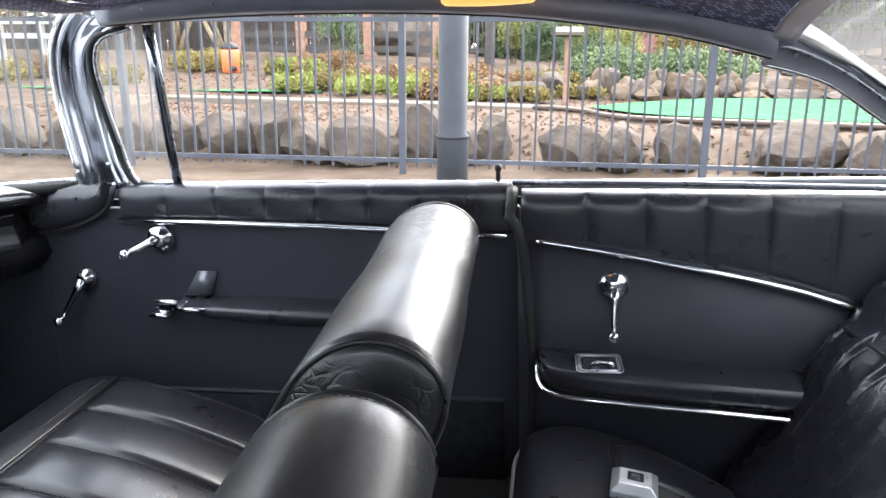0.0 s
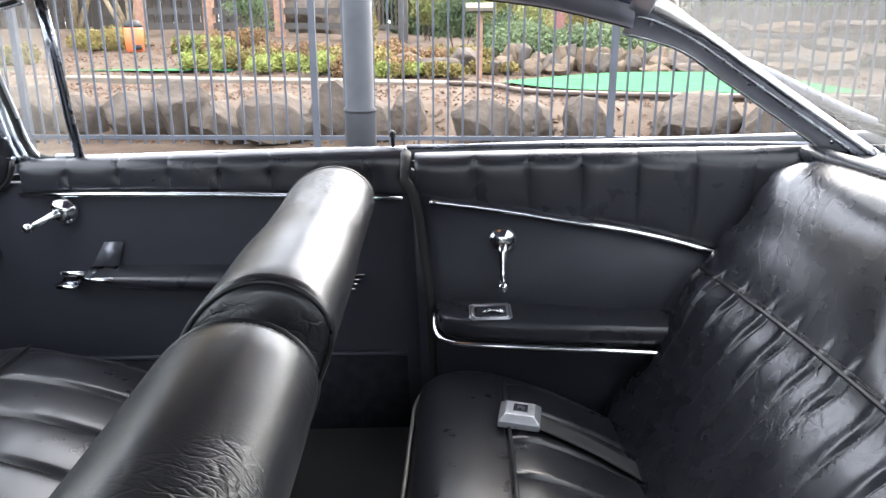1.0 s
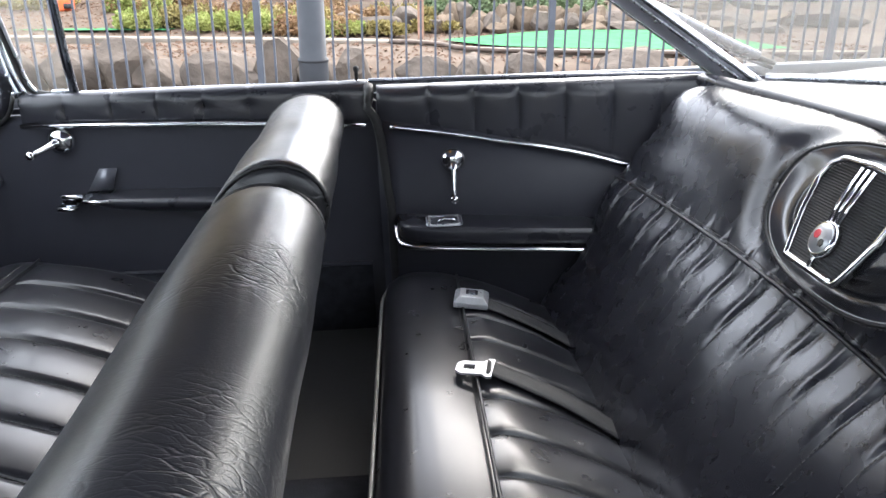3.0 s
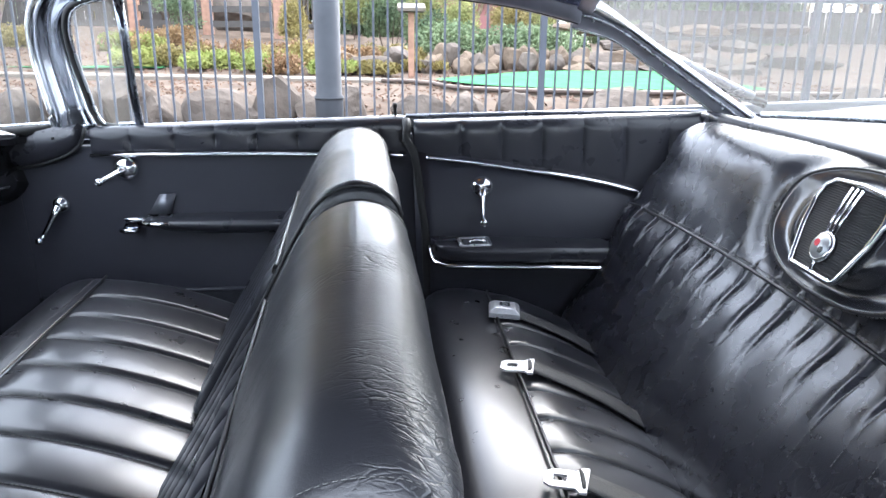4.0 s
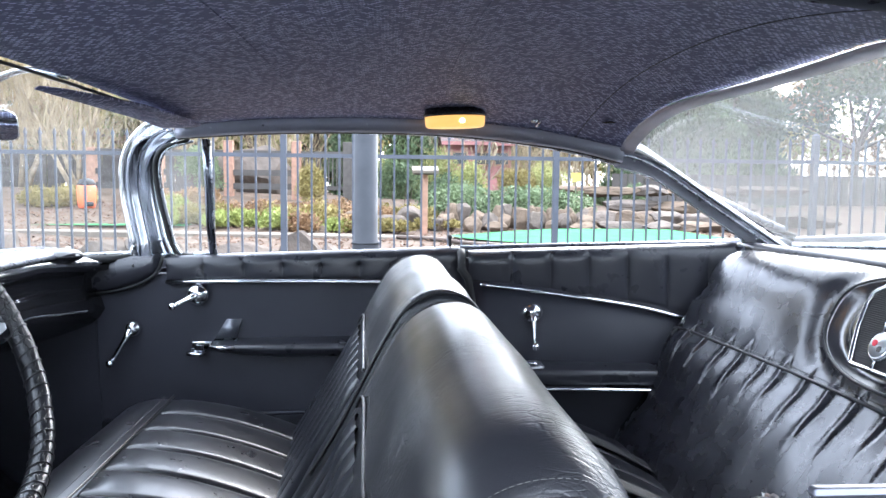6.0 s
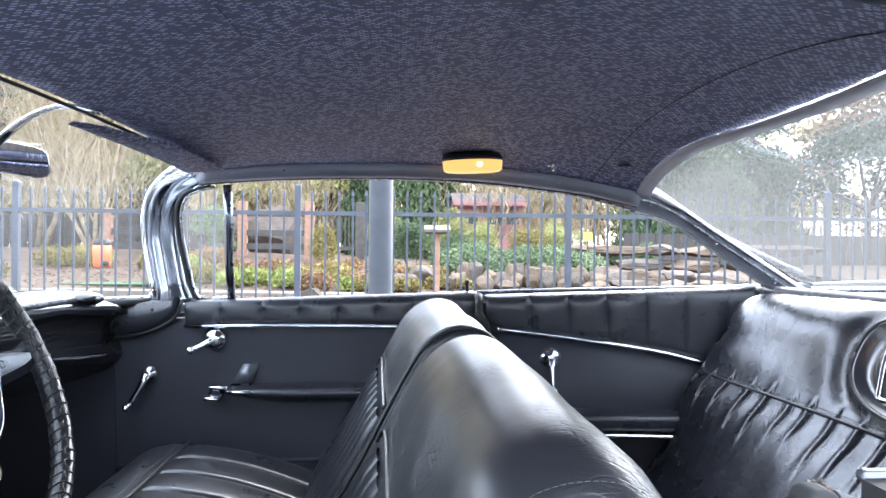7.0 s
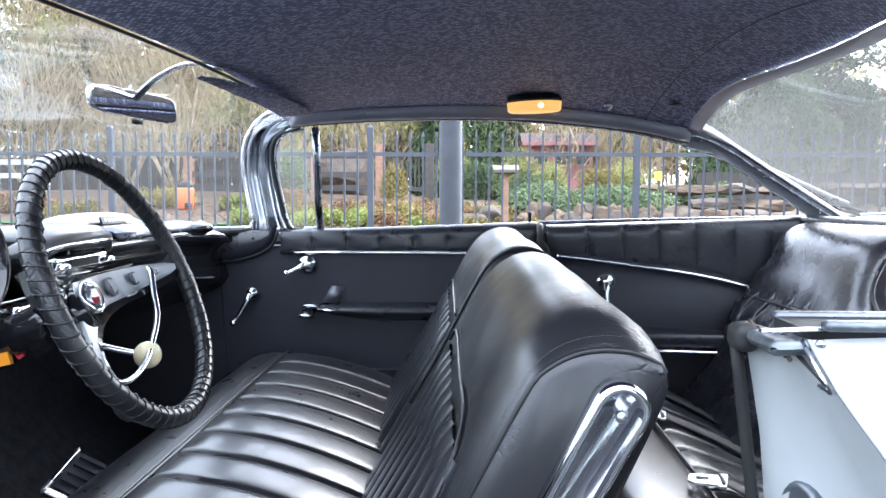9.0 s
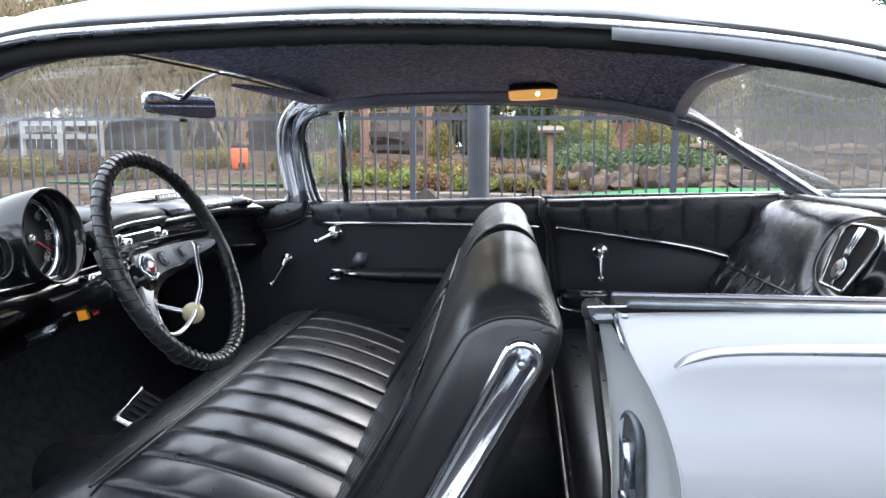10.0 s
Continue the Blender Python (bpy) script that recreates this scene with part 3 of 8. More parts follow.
def build_screen_post(side):
    """The bent, polished post at the side of the wrap-round windscreen."""
    def y(v):
        return YC + side * (v - YC) + (0.05 if side < 0 else 0)
    post = thing("windscreen_post", (-0.84, y(0.80), 0.95), "polished metal windscreen post with a bent top", "windscreen post", group="windscreen posts", kind="structure")
    c = curve([(-0.825, y(0.80), 0.955), (-0.830, y(0.80), 1.00), (-0.842, y(0.80), 1.08), (-0.850, y(0.797), 1.16), (-0.838, y(0.785), 1.225), (-0.80, y(0.765), 1.27), (-0.745, y(0.74), 1.292), (-0.67, y(0.715), 1.296)], 36)
    n = len(c)
    wide = [ramp(i / (n - 1), [(0, 0.052), (0.1, 0.040), (0.4, 0.040), (0.75, 0.036), (1, 0.016)]) for i in range(n)]
    rows = []
    for i, p in enumerate(c):
        d = (c[min(i + 1, n - 1)] - c[max(i - 1, 0)]).normalized()
        s = Vector((d.z, 0, -d.x)).normalized()          # across, towards the tail
        w = wide[i]
        inn = Vector((0, -side, 0))
        rows.append([p - s * w + inn * -0.02, p - s * w + inn * 0.002, p - s * w * 0.86 + inn * 0.014, p - s * w * 0.62 + inn * 0.019, p - s * w * 0.45 + inn * 0.016,
                     p - s * w * 0.1 + inn * 0.010, p + s * w * 0.25 + inn * 0.010, p + s * w * 0.55 + inn * 0.014, p + s * w * 0.85 + inn * 0.012, p + s * w + inn * 0.004, p + s * w + inn * -0.02])
    ob = part("post_cover", grid(rows), DARK_CHROME, post, "dark polished post cover")
    ob.modifiers.new("solid", "SOLIDIFY").thickness = 0.003
    part("groove", tube([rows[i][5] for i in range(n)], 0.0022, 6), TRIM_DARK, post, "dark groove along the post")
    edges = [(rows[i][1], rows[i][9]) for i in range(n)]
    part("outer_edge", tube([e_[0] - Vector((0.004, side * 0.004, 0)) for e_ in edges], 0.010, 10), CHROME, post, "bright outer edge strip")
    part("inner_edge", tube([e_[1] for e_ in edges], 0.005, 8), CHROME, post, "bright inner edge strip")
    part("outer_seal", tube([p + Vector((-0.03, side * 0.015, 0.0)) for p in c[:-4]], 0.014, 8), RUBBER, post)
    screw(c[-7] + Vector((0, -side * 0.02, 0.0)), (0, -side, -0.2), post, 0.005)
    for k in (1, 4):
        screw(c[k] + Vector((0.03, -side * 0.018, 0)), (0, -side, 0), post, 0.005)
    base = curve([(-0.93, y(0.795), 0.955), (-0.88, y(0.80), 0.957), (-0.84, y(0.802), 0.972)], 8)
    part("post_foot", tube(base, 0.014, 8, taper=[0.3, 0.5, 0.7, 0.9, 1, 1.1, 1.1, 1.0]), CHROME, post, "flared polished foot")
    return post


build_screen_post(1)
build_screen_post(-1)


def build_glass():
    w = thing("windscreen", (-1.2, 0, 0.95), "dusty wrap-round windscreen", "windscreen", kind="structure")
    rows = []
    for i in range(17):
        s = i / 16
        row = []
        for j in range(41):
            v = -1 + 2 * j / 40
            top = Vector((-0.705 + 0.035 * (1 - v * v) - 0.12 * max(0, abs(v) - 0.86) / 0.14, YC + v * 0.745, 1.300 - 0.006 * v * v))
            bot = Vector((-0.87 - 0.50 * (1 - abs(v) ** 3.0), YC + v * 0.83, 0.965 + 0.02 * (1 - v * v)))
            p = top.lerp(bot, s)
            row.append(p + Vector((-0.035 - 0.105 * (1 - v * v), 0, 0.02 + 0.045 * (1 - v * v))) * math.sin(math.pi * s))
        rows.append(row)
    ob = part("pane", grid(rows), WIND_GLASS, w, "curved dusty glass")
    ob.visible_shadow = False
    low = [Vector((-0.87 - 0.50 * (1 - abs(v) ** 3.0), YC + v * 0.83, 0.963 + 0.02 * (1 - v * v))) for v in [k / 20 - 1 for k in range(41)]]
    part("lower_seal", tube(low, 0.012, 8), RUBBER, w, "black lower seal")
    part("lower_moulding", tube([p + Vector((-0.012, 0, 0.012)) for p in low], 0.006, 8), BRUSHED, w, "bright lower moulding")
    r = thing("rear_window", (1.0, 0, 0.95), "large dusty rear window, its veil of reflections painted into the dust film", "rear window", kind="structure")
    rows = []
    for i in range(21):
        s = i / 20
        row = []
        for j in range(41):
            v = -1 + 2 * j / 40
            yt = YC + v * 0.665
            top = Vector((rear_edge(v) + 0.026, yt, head_z(rear_edge(v), yt) - 0.006))
            bot = Vector((0.88 + 0.42 * (1 - abs(v) ** 2.6), YC + v * 0.70, 0.945))
            row.append(top.lerp(bot, s) + Vector((0.06, 0, 0.06)) * math.sin(math.pi * s) * (1 - v * v * 0.9))
        rows.append(row)
    ob = part("pane", grid(rows), REAR_GLASS, r, "curved dusty glass")
    ob.visible_shadow = False
    low = [Vector((0.88 + 0.42 * (1 - abs(v) ** 2.6), YC + v * 0.70, 0.945)) for v in [k / 20 - 1 for k in range(41)]]
    part("lower_moulding", tube(low, 0.010, 8), BRUSHED, r, "bright lower moulding")


build_glass()


def build_shell_lower():
    # cowl and bonnet ahead, boot lid behind, seen through the glass
    def deck(name, x0, x1, z0, z1, half, label):
        rows = []
        for i in range(13):
            s = i / 12
            x = x0 + (x1 - x0) * s
            rows.append([(x, YC + v * half, z0 + (z1 - z0) * s + 0.03 * (1 - v * v) - 0.25 * max(0, abs(v) - 0.93)) for v in [k / 12 - 1 for k in range(25)]])
        ob = part(name, grid(rows), WHITE_PAINT, BODY, label)
        ob.modifiers.new("solid", "SOLIDIFY").thickness = 0.01
    rows = []
    for v in [k / 20 - 1 for k in range(41)]:
        x = -0.88 - 0.50 * (1 - abs(v) ** 3.0)
        rows.append([(x - 0.01, YC + v * 0.835, 0.956 + 0.02 * (1 - v * v)), (-1.50, YC + v * 0.93, 0.955 + 0.02 * (1 - v * v))])
    ob = part("cowl", grid(rows), WHITE_PAINT, BODY, "white cowl panel")
    ob.modifiers.new("solid", "SOLIDIFY").thickness = 0.01
    rows = []
    for v in [k / 20 - 1 for k in range(41)]:
        x = 0.885 + 0.42 * (1 - abs(v) ** 2.6)
        rows.append([(x + 0.008, YC + v * 0.71, 0.940), (1.37, YC + v * 0.90, 0.938)])
    part("rear_deck", grid(rows), WHITE_PAINT, BODY, "white rear deck panel").modifiers.new("solid", "SOLIDIFY").thickness = 0.01
    deck("bonnet", -1.505, -3.0, 0.957, 0.88, 0.96, "white painted bonnet")
    deck("boot_lid", 1.36, 2.7, 0.93, 0.86, 0.93, "white painted boot lid")
    # floor, tunnel, front bulkhead, rear bulkhead
    ob = part("floor_pan", box((-0.35, YC, 0.26), (2.0, 1.58, 0.03)), CARPET, BODY, "black carpeted floor", smooth=False)
    rows = []
    for i in range(9):
        x = -1.3 + 1.75 * i / 8
        rows.append([(x, YC + 0.17 * math.cos(a) * 1.1, 0.275 + 0.15 * math.sin(a) ** 0.8) for a in [math.pi * k / 12 for k in range(13)]])
    part("tunnel", grid(rows), CARPET, BODY, "carpeted transmission hump")
    rows = [[(-1.12, y, 0.275), (-1.24, y, 0.36), (-1.36, y, 0.50), (-1.40, y, 0.94)] for y in (-0.80, -0.4, 0.0, 0.4, 0.78)]
    ob = part("bulkhead", grid(rows), CARPET, BODY, "black carpeted front bulkhead")
    ob.modifiers.new("solid", "SOLIDIFY").thickness = 0.02
    ob = part("rear_bulkhead", box((0.93, YC, 0.60), (0.02, 1.5, 0.66)), VINYL, BODY, smooth=False)
    # kick panels beside the footwells
    for y in (-0.80, 0.80):
        part("kick_panel", box((-1.20, y, 0.62), (0.44, 0.02, 0.68)), VINYL, BODY, smooth=False)
    part("side_inner", box((0.0, 0.824, 0.60), (2.3, 0.012, 0.66)), VINYL, BODY, "black inner side panel", smooth=False)
    part("side_foot", box((0.0, 0.77, 0.30), (2.2, 0.10, 0.08)), CARPET, BODY, "carpeted side sill", smooth=False)
    ob = part("passenger_sill", box((-0.45, 0.89, 0.30), (1.1, 0.06, 0.10)), WHITE_PAINT, BODY)
    soft(ob, 0.02)
    ob = part("driver_sill", box((-0.45, -0.86, 0.30), (1.1, 0.14, 0.10)), JAMB_PAINT, BODY)
    soft(ob, 0.02)
    part("scuff_plate", box((-0.45, -0.86, 0.353), (1.0, 0.09, 0.004)), BRUSHED, BODY, "ribbed metal scuff plate")


build_shell_lower()


def build_quarter_panel():
    """Driver-side rear quarter: outer skin, rounded door jamb, window moulding and side spear."""
    edge = curve([(0.040, -0.925, 0.944), (0.050, -0.955, 0.908), (0.070, -0.980, 0.868), (0.085, -1.0, 0.822), (0.092, -1.01, 0.77), (0.096, -1.014, 0.62), (0.08, -1.0, 0.45), (0.03, -0.97, 0.35)], 30)
    rows = []
    for i, p in enumerate(edge):
        row = []
        for k in range(22):
            s = k / 21
            x = p.x + (2.2 - p.x) * s ** 1.6
            y = -0.925 + (p.y + 0.925) * 1.0 - 0.03 * min(1, s * 2) * (0.95 - p.z)
            bulge = 0.012 * math.exp(-((p.z - 0.905) / 0.03) ** 2) * min(1, s * 5)
            row.append((x, y - bulge, p.z + 0.012 * s * (p.z - 0.4)))
        rows.append(row)
    part("quarter_panel", grid(rows), WHITE_PAINT, BODY, "smooth white rear quarter panel")
    # the hollow jamb runs on from the skin's edge inward to the weatherstrip
    def jamb_at(f, s, lift=0.0):
        """A place on the door jamb: f down its height, s from the skin's edge (0) to the seal (1)."""
        p = edge[0].lerp(edge[1], 0) if f <= 0 else edge[min(29, int(f * 29))].lerp(edge[min(29, int(f * 29) + 1)], f * 29 - int(f * 29))
        q = Vector((0.024 + 0.012 * min(1, f * 3), -0.838, p.z))
        bow = math.sin(math.pi * s)
        step = 0.007 * (1 / (1 + math.exp((s - 0.30) * 40)) - 1) * min(1, f * 5)
        return p.lerp(q, s) + Vector((0.018 * bow * min(1, f * 3) - step - lift * 0.94, -lift * 0.34 + 0.010 * bow, 0))
    part("door_jamb", grid([[jamb_at(k / 40, j_ / 16) for j_ in range(17)] for k in range(41)]), JAMB_PAINT, BODY, "pale painted door jamb with a pressed step")
    part("crease_bead", tube([p + Vector((0.001, -0.0005, 0)) for p in edge], 0.0016, 6), WHITE_PAINT, BODY)
    # rust and torn rubber below the corner of the window ledge
    rnd = random.Random(17)
    for k in range(26):
        f, s_ = rnd.uniform(0.005, 0.09) ** 1.3, rnd.uniform(0.3, 0.95)
        r_ = rnd.uniform(0.0012, 0.0042) * (1.2 - f * 7)
        part("rust_spot", disc(jamb_at(f, s_, 0.0006), (-0.94, -0.34, 0.1), [(r_, 0), (r_ * 0.7, 0.0008), (r_ * 0.2, 0.0003)], 7), RUST if k % 3 else WORN, BODY, smooth=False)
    part("torn_strip", tube([jamb_at(0.0, 0.22, 0.004), jamb_at(0.025, 0.16, 0.005), jamb_at(0.045, 0.10, 0.004), jamb_at(0.065, 0.05, 0.003)], 0.0026, 8, flat=0.5, taper=[1.3, 1.0, 0.6, 0.3]), RUBBER, BODY, "torn black corner strip")
    part("corner_bracket", tube([jamb_at(0.0, 0.02, 0.004), jamb_at(0.05, 0.0, 0.005), jamb_at(0.068, 0.02, 0.005), jamb_at(0.064, 0.10, 0.005)], 0.0016, 6), BRUSHED, BODY, "thin bright corner bracket")
    part("jamb_seal", tube([(0.016 + 0.020 * min(1, i / 7), -0.843, 0.93 - 0.58 * i / 20) for i in range(21)], 0.0055, 8), RUBBER, BODY, "black door seal")
    # long striker plate set in the jamb, with a rounded top, a slot and a roller
    across = Vector((0.30, -0.954, 0.0))
    face = Vector((-0.954, -0.30, 0.0))
    mid = jamb_at(0.42, 0.80, 0.004)

    def plate_at(u, z, h):
        return Vector((mid.x, mid.y, 0)) + across * u + face * h + Vector((0, 0, z))
    loop = [(0.024 * math.cos(a), 0.784 + 0.030 * math.sin(a)) for a in [math.pi * k / 12 for k in range(13)]] + [(-0.024, 0.60), (0.024, 0.60)]
    rows = [[plate_at(u * w, 0.70 + (z - 0.70) * (1 - (1 - w) * 0.25), h) for u, z in loop] for w, h in ((1.05, -0.006), (1.0, 0.002), (0.9, 0.005), (0.78, 0.003), (0.05, 0.003))]
    st = part("striker_plate", grid(rows, close_v=True, caps=True), WORN_STEEL, BODY, "worn dark steel latch striker")
    part("striker_block", box(plate_at(0.006, 0.752, 0.006), (0.012, 0.020, 0.055)), BRUSHED, st, "bright wedge block")
    part("striker_bolt", disc(plate_at(-0.008, 0.705, 0.003), face, [(0.009, 0), (0.009, 0.006), (0.005, 0.008)], 14), BRUSHED, st)
    part("striker_slot", box(plate_at(-0.004, 0.66, 0.003), (0.006, 0.026, 0.040)), RUBBER, st, smooth=False)
    # window ledge: dark glass slot between two bright mouldings
    level = Matrix.Rotation(radians(2.2), 4, "Y")
    part("window_slot", box((0.64, -0.888, 0.922), (1.20, 0.05, 0.012), level), RUBBER, BODY, "dark window slot", smooth=False)
    ob = part("belt_moulding", box((0.64, -0.926, 0.932), (1.18, 0.014, 0.008), level), WORN_STEEL, BODY, "dulled belt moulding")
    soft(ob, 0.006, 3)
    ob = part("inner_moulding", box((0.64, -0.860, 0.929), (1.20, 0.010, 0.007), level), TRIM_DARK, BODY, "thin dark inner moulding")
    soft(ob, 0.004)
    ob = part("moulding_cap", box((0.030, -0.90, 0.938), (0.034, 0.056, 0.012)), WORN_STEEL, BODY, "scuffed metal end cap")
    soft(ob, 0.006, 3)
    ob = part("top_strip", box((0.036, -0.918, 0.9505), (0.056, 0.008, 0.003)), BRUSHED, BODY, "thin bright strip over the end cap")
    soft(ob, 0.002)
    ob = part("rubber_bumper", box((0.018, -0.856, 0.934), (0.022, 0.030, 0.024)), RUBBER, BODY, "wrinkled black rubber bumper")
    soft(ob, 0.009, 4)
    screw((0.048, -0.9275, 0.941), (0, -1, 0), BODY, 0.004)
    # side spear that grows from a point
    up_ = [(0.085, 0.9075), (0.097, 0.918), (0.113, 0.924), (0.138, 0.927), (0.160, 0.928), (0.30, 0.928), (0.9, 0.934), (1.8, 0.936)]
    lo_ = [(0.085, 0.907), (0.104, 0.913), (0.126, 0.918), (0.148, 0.9195), (0.191, 0.920), (0.30, 0.918), (0.9, 0.922), (1.8, 0.924)]
    rows = []
    for k in range(70):
        x = 0.085 + 1.70 * (k / 69) ** 2.2
        zu, zl = ramp(x, up_), ramp(x, lo_)
        y = ramp(x, [(0.085, -1.006), (0.30, -1.012), (0.9, -1.018), (1.8, -1.022)])
        rows.append([(x, y + 0.004, zu + 0.001), (x, y - 0.004, zu - 0.001), (x, y - 0.006, zu * 0.6 + zl * 0.4), (x, y - 0.006, zu * 0.25 + zl * 0.75), (x, y - 0.003, zl), (x, y + 0.004, zl - 0.001)])
    part("side_spear", grid(rows), PALE_METAL, BODY, "pointed bright side moulding")
    # passenger-side skin and belt moulding outside the glass
    rows = []
    for z, y in ((0.955, 0.865), (0.92, 0.90), (0.80, 0.955), (0.60, 0.96), (0.35, 0.92)):
        rows.append([(x, y - (0.02 if x > 0.5 else 0), z) for x in (-3.0, -1.5, -1.0, 0.0, 0.5, 1.5, 2.4)])
    ob = part("passenger_side_skin", grid(rows), WHITE_PAINT, BODY, "white painted passenger side")
    ob.modifiers.new("solid", "SOLIDIFY").thickness = 0.008
    part("passenger_belt_moulding", tube([(-0.80, 0.85, 0.958), (-0.4, 0.85, 0.957), (0.0, 0.845, 0.954), (0.4, 0.82, 0.950), (0.78, 0.77, 0.945)], 0.007, 8, flat=0.6), BRUSHED, BODY, "bright belt moulding outside the glass")


build_quarter_panel()


def padded_band(parent, seams, profile, nrm_split):
    """A flat padded band: profile(x) gives its outline in section; it dips in a thin crease at every seam."""
    xs = []
    for a, b in zip(seams, seams[1:]):
        xs += [a + (b - a) * f for f in (0.0, 0.015, 0.035, 0.07, 0.14, 0.3, 0.5, 0.7, 0.86, 0.93, 0.965, 0.985)]
    xs.append(seams[-1])
    rows = []
    for x in xs:
        k = min(seams, key=lambda q_: abs(q_ - x))
        c = curve(profile(x), 16)
        d = abs(x - k)
        dip = -0.0030 * math.exp(-(d / 0.0030) ** 2) - 0.0045 * math.exp(-(d / 0.013) ** 2)
        row = []
        for j, p in enumerate(c):
            nv = Vector((0, -1, 0)).lerp(Vector((0, -0.2, 1)), max(0.0, min(1.0, (j - nrm_split) / 4))).normalized()
            fade = min(1.0, max(0.15, j / 5)) * (1.0 if j < nrm_split - 1 else 0.22)
            sag = 0.0005 * noise.noise(Vector((x * 9, j * 0.2, 5.0)))
            row.append(p + nv * (dip * fade + 0.006 + sag))
        rows.append(row)
    for x in seams[1:-1]:
        line = [Vector(p) + Vector((0, 0.0030, 0)) for p in curve(profile(x), 16)[2:nrm_split + 2]]
        part("seam", tube(line, 0.0016, 6), PIPING, parent, "thin dark seam")
    return part("padding", grid(rows), PAD_VINYL, parent, "black padding with shallow sewn creases")


# ---- passenger door ----
def handle_crank(parent, name, c, tip, label, r=0.026):
    """Round boss, tapering arm and end knob of a window winder or door handle."""
    c, tip = Vector(c), Vector(tip)
    ob = part(name, disc(c, (0, -1, 0), [(r, 0), (r, 0.004), (r * 0.85, 0.012), (r * 0.55, 0.020), (r * 0.3, 0.023)], 24), CHROME, parent, label)
    a = c + Vector((0, -0.020, 0))
    pts = [a.lerp(tip, s) for s in (0, 0.25, 0.5, 0.75, 1)]
    part("arm", tube(pts, 0.0085, 10, flat=0.6, up=(0, 1, 0), taper=[1.1, 1.0, 0.8, 0.72, 0.8]), CHROME, ob)
    part("knob", disc(tip + Vector((0, 0.006, 0)), (0, -1, 0), [(0.007, 0), (0.009, 0.006), (0.011, 0.016), (0.009, 0.024), (0.003, 0.027)], 16), CHROME, ob, "clear-tipped bright knob")
    return ob


def build_door():
    d = thing("car_door", (-0.49, 0.80, 0.33), "closed passenger door with black padded panel and bright fittings", "car door")
    ob = part("door_board", box((-0.485, 0.7945, 0.625), (1.00, 0.022, 0.59)), VINYL, d, "matt black vinyl door board")
    soft(ob, 0.006)
    edges = [-0.79, -0.692, -0.585, -0.483, -0.38, -0.277, -0.175, -0.07, -0.004]
    zs = lambda x: 0.902 - 0.020 * (x + 0.79) / 0.78 - 0.014 * max(0.0, (x + 0.79) / 0.78) ** 3
    padded_band(d, edges, lambda x: [(x, 0.792, zs(x) - 0.004), (x, 0.784, zs(x)), (x, 0.780, zs(x) + 0.012), (x, 0.780, 0.938), (x, 0.785, 0.953), (x, 0.796, 0.9595), (x, 0.812, 0.957), (x, 0.826, 0.946)], 8)
    for x in edges[1:-1]:
        stitches([(x, 0.7795, zs(x) + 0.03), (x, 0.7795, 0.925), (x, 0.7805, 0.940)], d, (0, -1, 0), 0.006, 0.0010)
    part("chrome_strip", tube([(x, 0.770, zs(x) - 0.005) for x in (-0.79, -0.6, -0.4, -0.2, -0.012)], 0.0075, 8, flat=0.8), CHROME, d, "polished strip under the padding")
    ob = part("sill_ledge", box((-0.40, 0.838, 0.948), (0.80, 0.03, 0.014)), TRIM_DARK, d, "bright window ledge")
    soft(ob, 0.004)
    handle_crank(d, "door_handle", (-0.711, 0.781, 0.860), (-0.765, 0.742, 0.836), "chrome door release handle", 0.032)
    handle_crank(d, "window_winder", (-0.886, 0.781, 0.774), (-0.937, 0.748, 0.690), "chrome window winder", 0.024)
    # chrome finger pull: two bright rolled lips joined by a dished plate
    rows = []
    for k in range(7):
        f = k / 6
        z, y = 0.733 - 0.029 * f, 0.750 + 0.012 * math.sin(math.pi * f)
        rows.append([(-0.721 - 0.015 * f, y, z), (-0.700 - 0.017 * f, y + 0.001, z - 0.0005), (-0.676 - 0.021 * f, y, z - 0.001)])
    pull = part("door_pull", grid(rows), DARK_CHROME, d, "folded chrome pull")
    pull.modifiers.new("solid", "SOLIDIFY").thickness = 0.004
    for x0, x1, z in ((-0.723, -0.675, 0.734), (-0.738, -0.697, 0.705)):
        part("lip", tube([(x0, 0.752, z), (x0 + 0.004, 0.745, z), (x1 - 0.004, 0.745, z - 0.001), (x1, 0.752, z - 0.001)], 0.0062, 10), CHROME, pull)
    part("pull_stem", box((-0.708, 0.768, 0.718), (0.024, 0.030, 0.014)), DARK_CHROME, pull, smooth=False)
    rows = [[(-0.672 + 0.034 * f, 0.7770, 0.738 + 0.052 * f), (-0.615 + 0.018 * f, 0.7770, 0.738 + 0.052 * f)] for f in (0, 0.5, 1)]
    part("back_plate", grid(rows), PLATE_GREY, d, "smooth dull plate above the armrest nose").modifiers.new("solid", "SOLIDIFY").thickness = 0.002
    # armrest: body with a sharp front edge and a sloping metal nose
    rows = []
    for x, w, h in ((-0.66, 0.044, 0.016), (-0.62, 0.050, 0.024), (-0.5, 0.056, 0.034), (-0.3, 0.060, 0.036), (-0.17, 0.052, 0.032), (-0.14, 0.02, 0.02)):
        z = 0.727 - (x + 0.665) * 0.02
        rows.append([(x, 0.782, z + 0.010), (x, 0.782 - w * 0.9, z + 0.001), (x, 0.782 - w, z - 0.003), (x, 0.782 - w, z - h * 0.5), (x, 0.782 - w * 0.7, z - h), (x, 0.782, z - h * 1.3)])
    part("armrest", grid(rows, caps=True), PAD_VINYL, d, "slim black armrest")
    rows = [[(a, 0.781, 0.7375), (a, 0.740, 0.7255), (a, 0.735, 0.7210), (a, 0.736, 0.7150), (a, 0.781, 0.7090)] for a in (-0.675, -0.672, -0.643, -0.615, -0.612)]
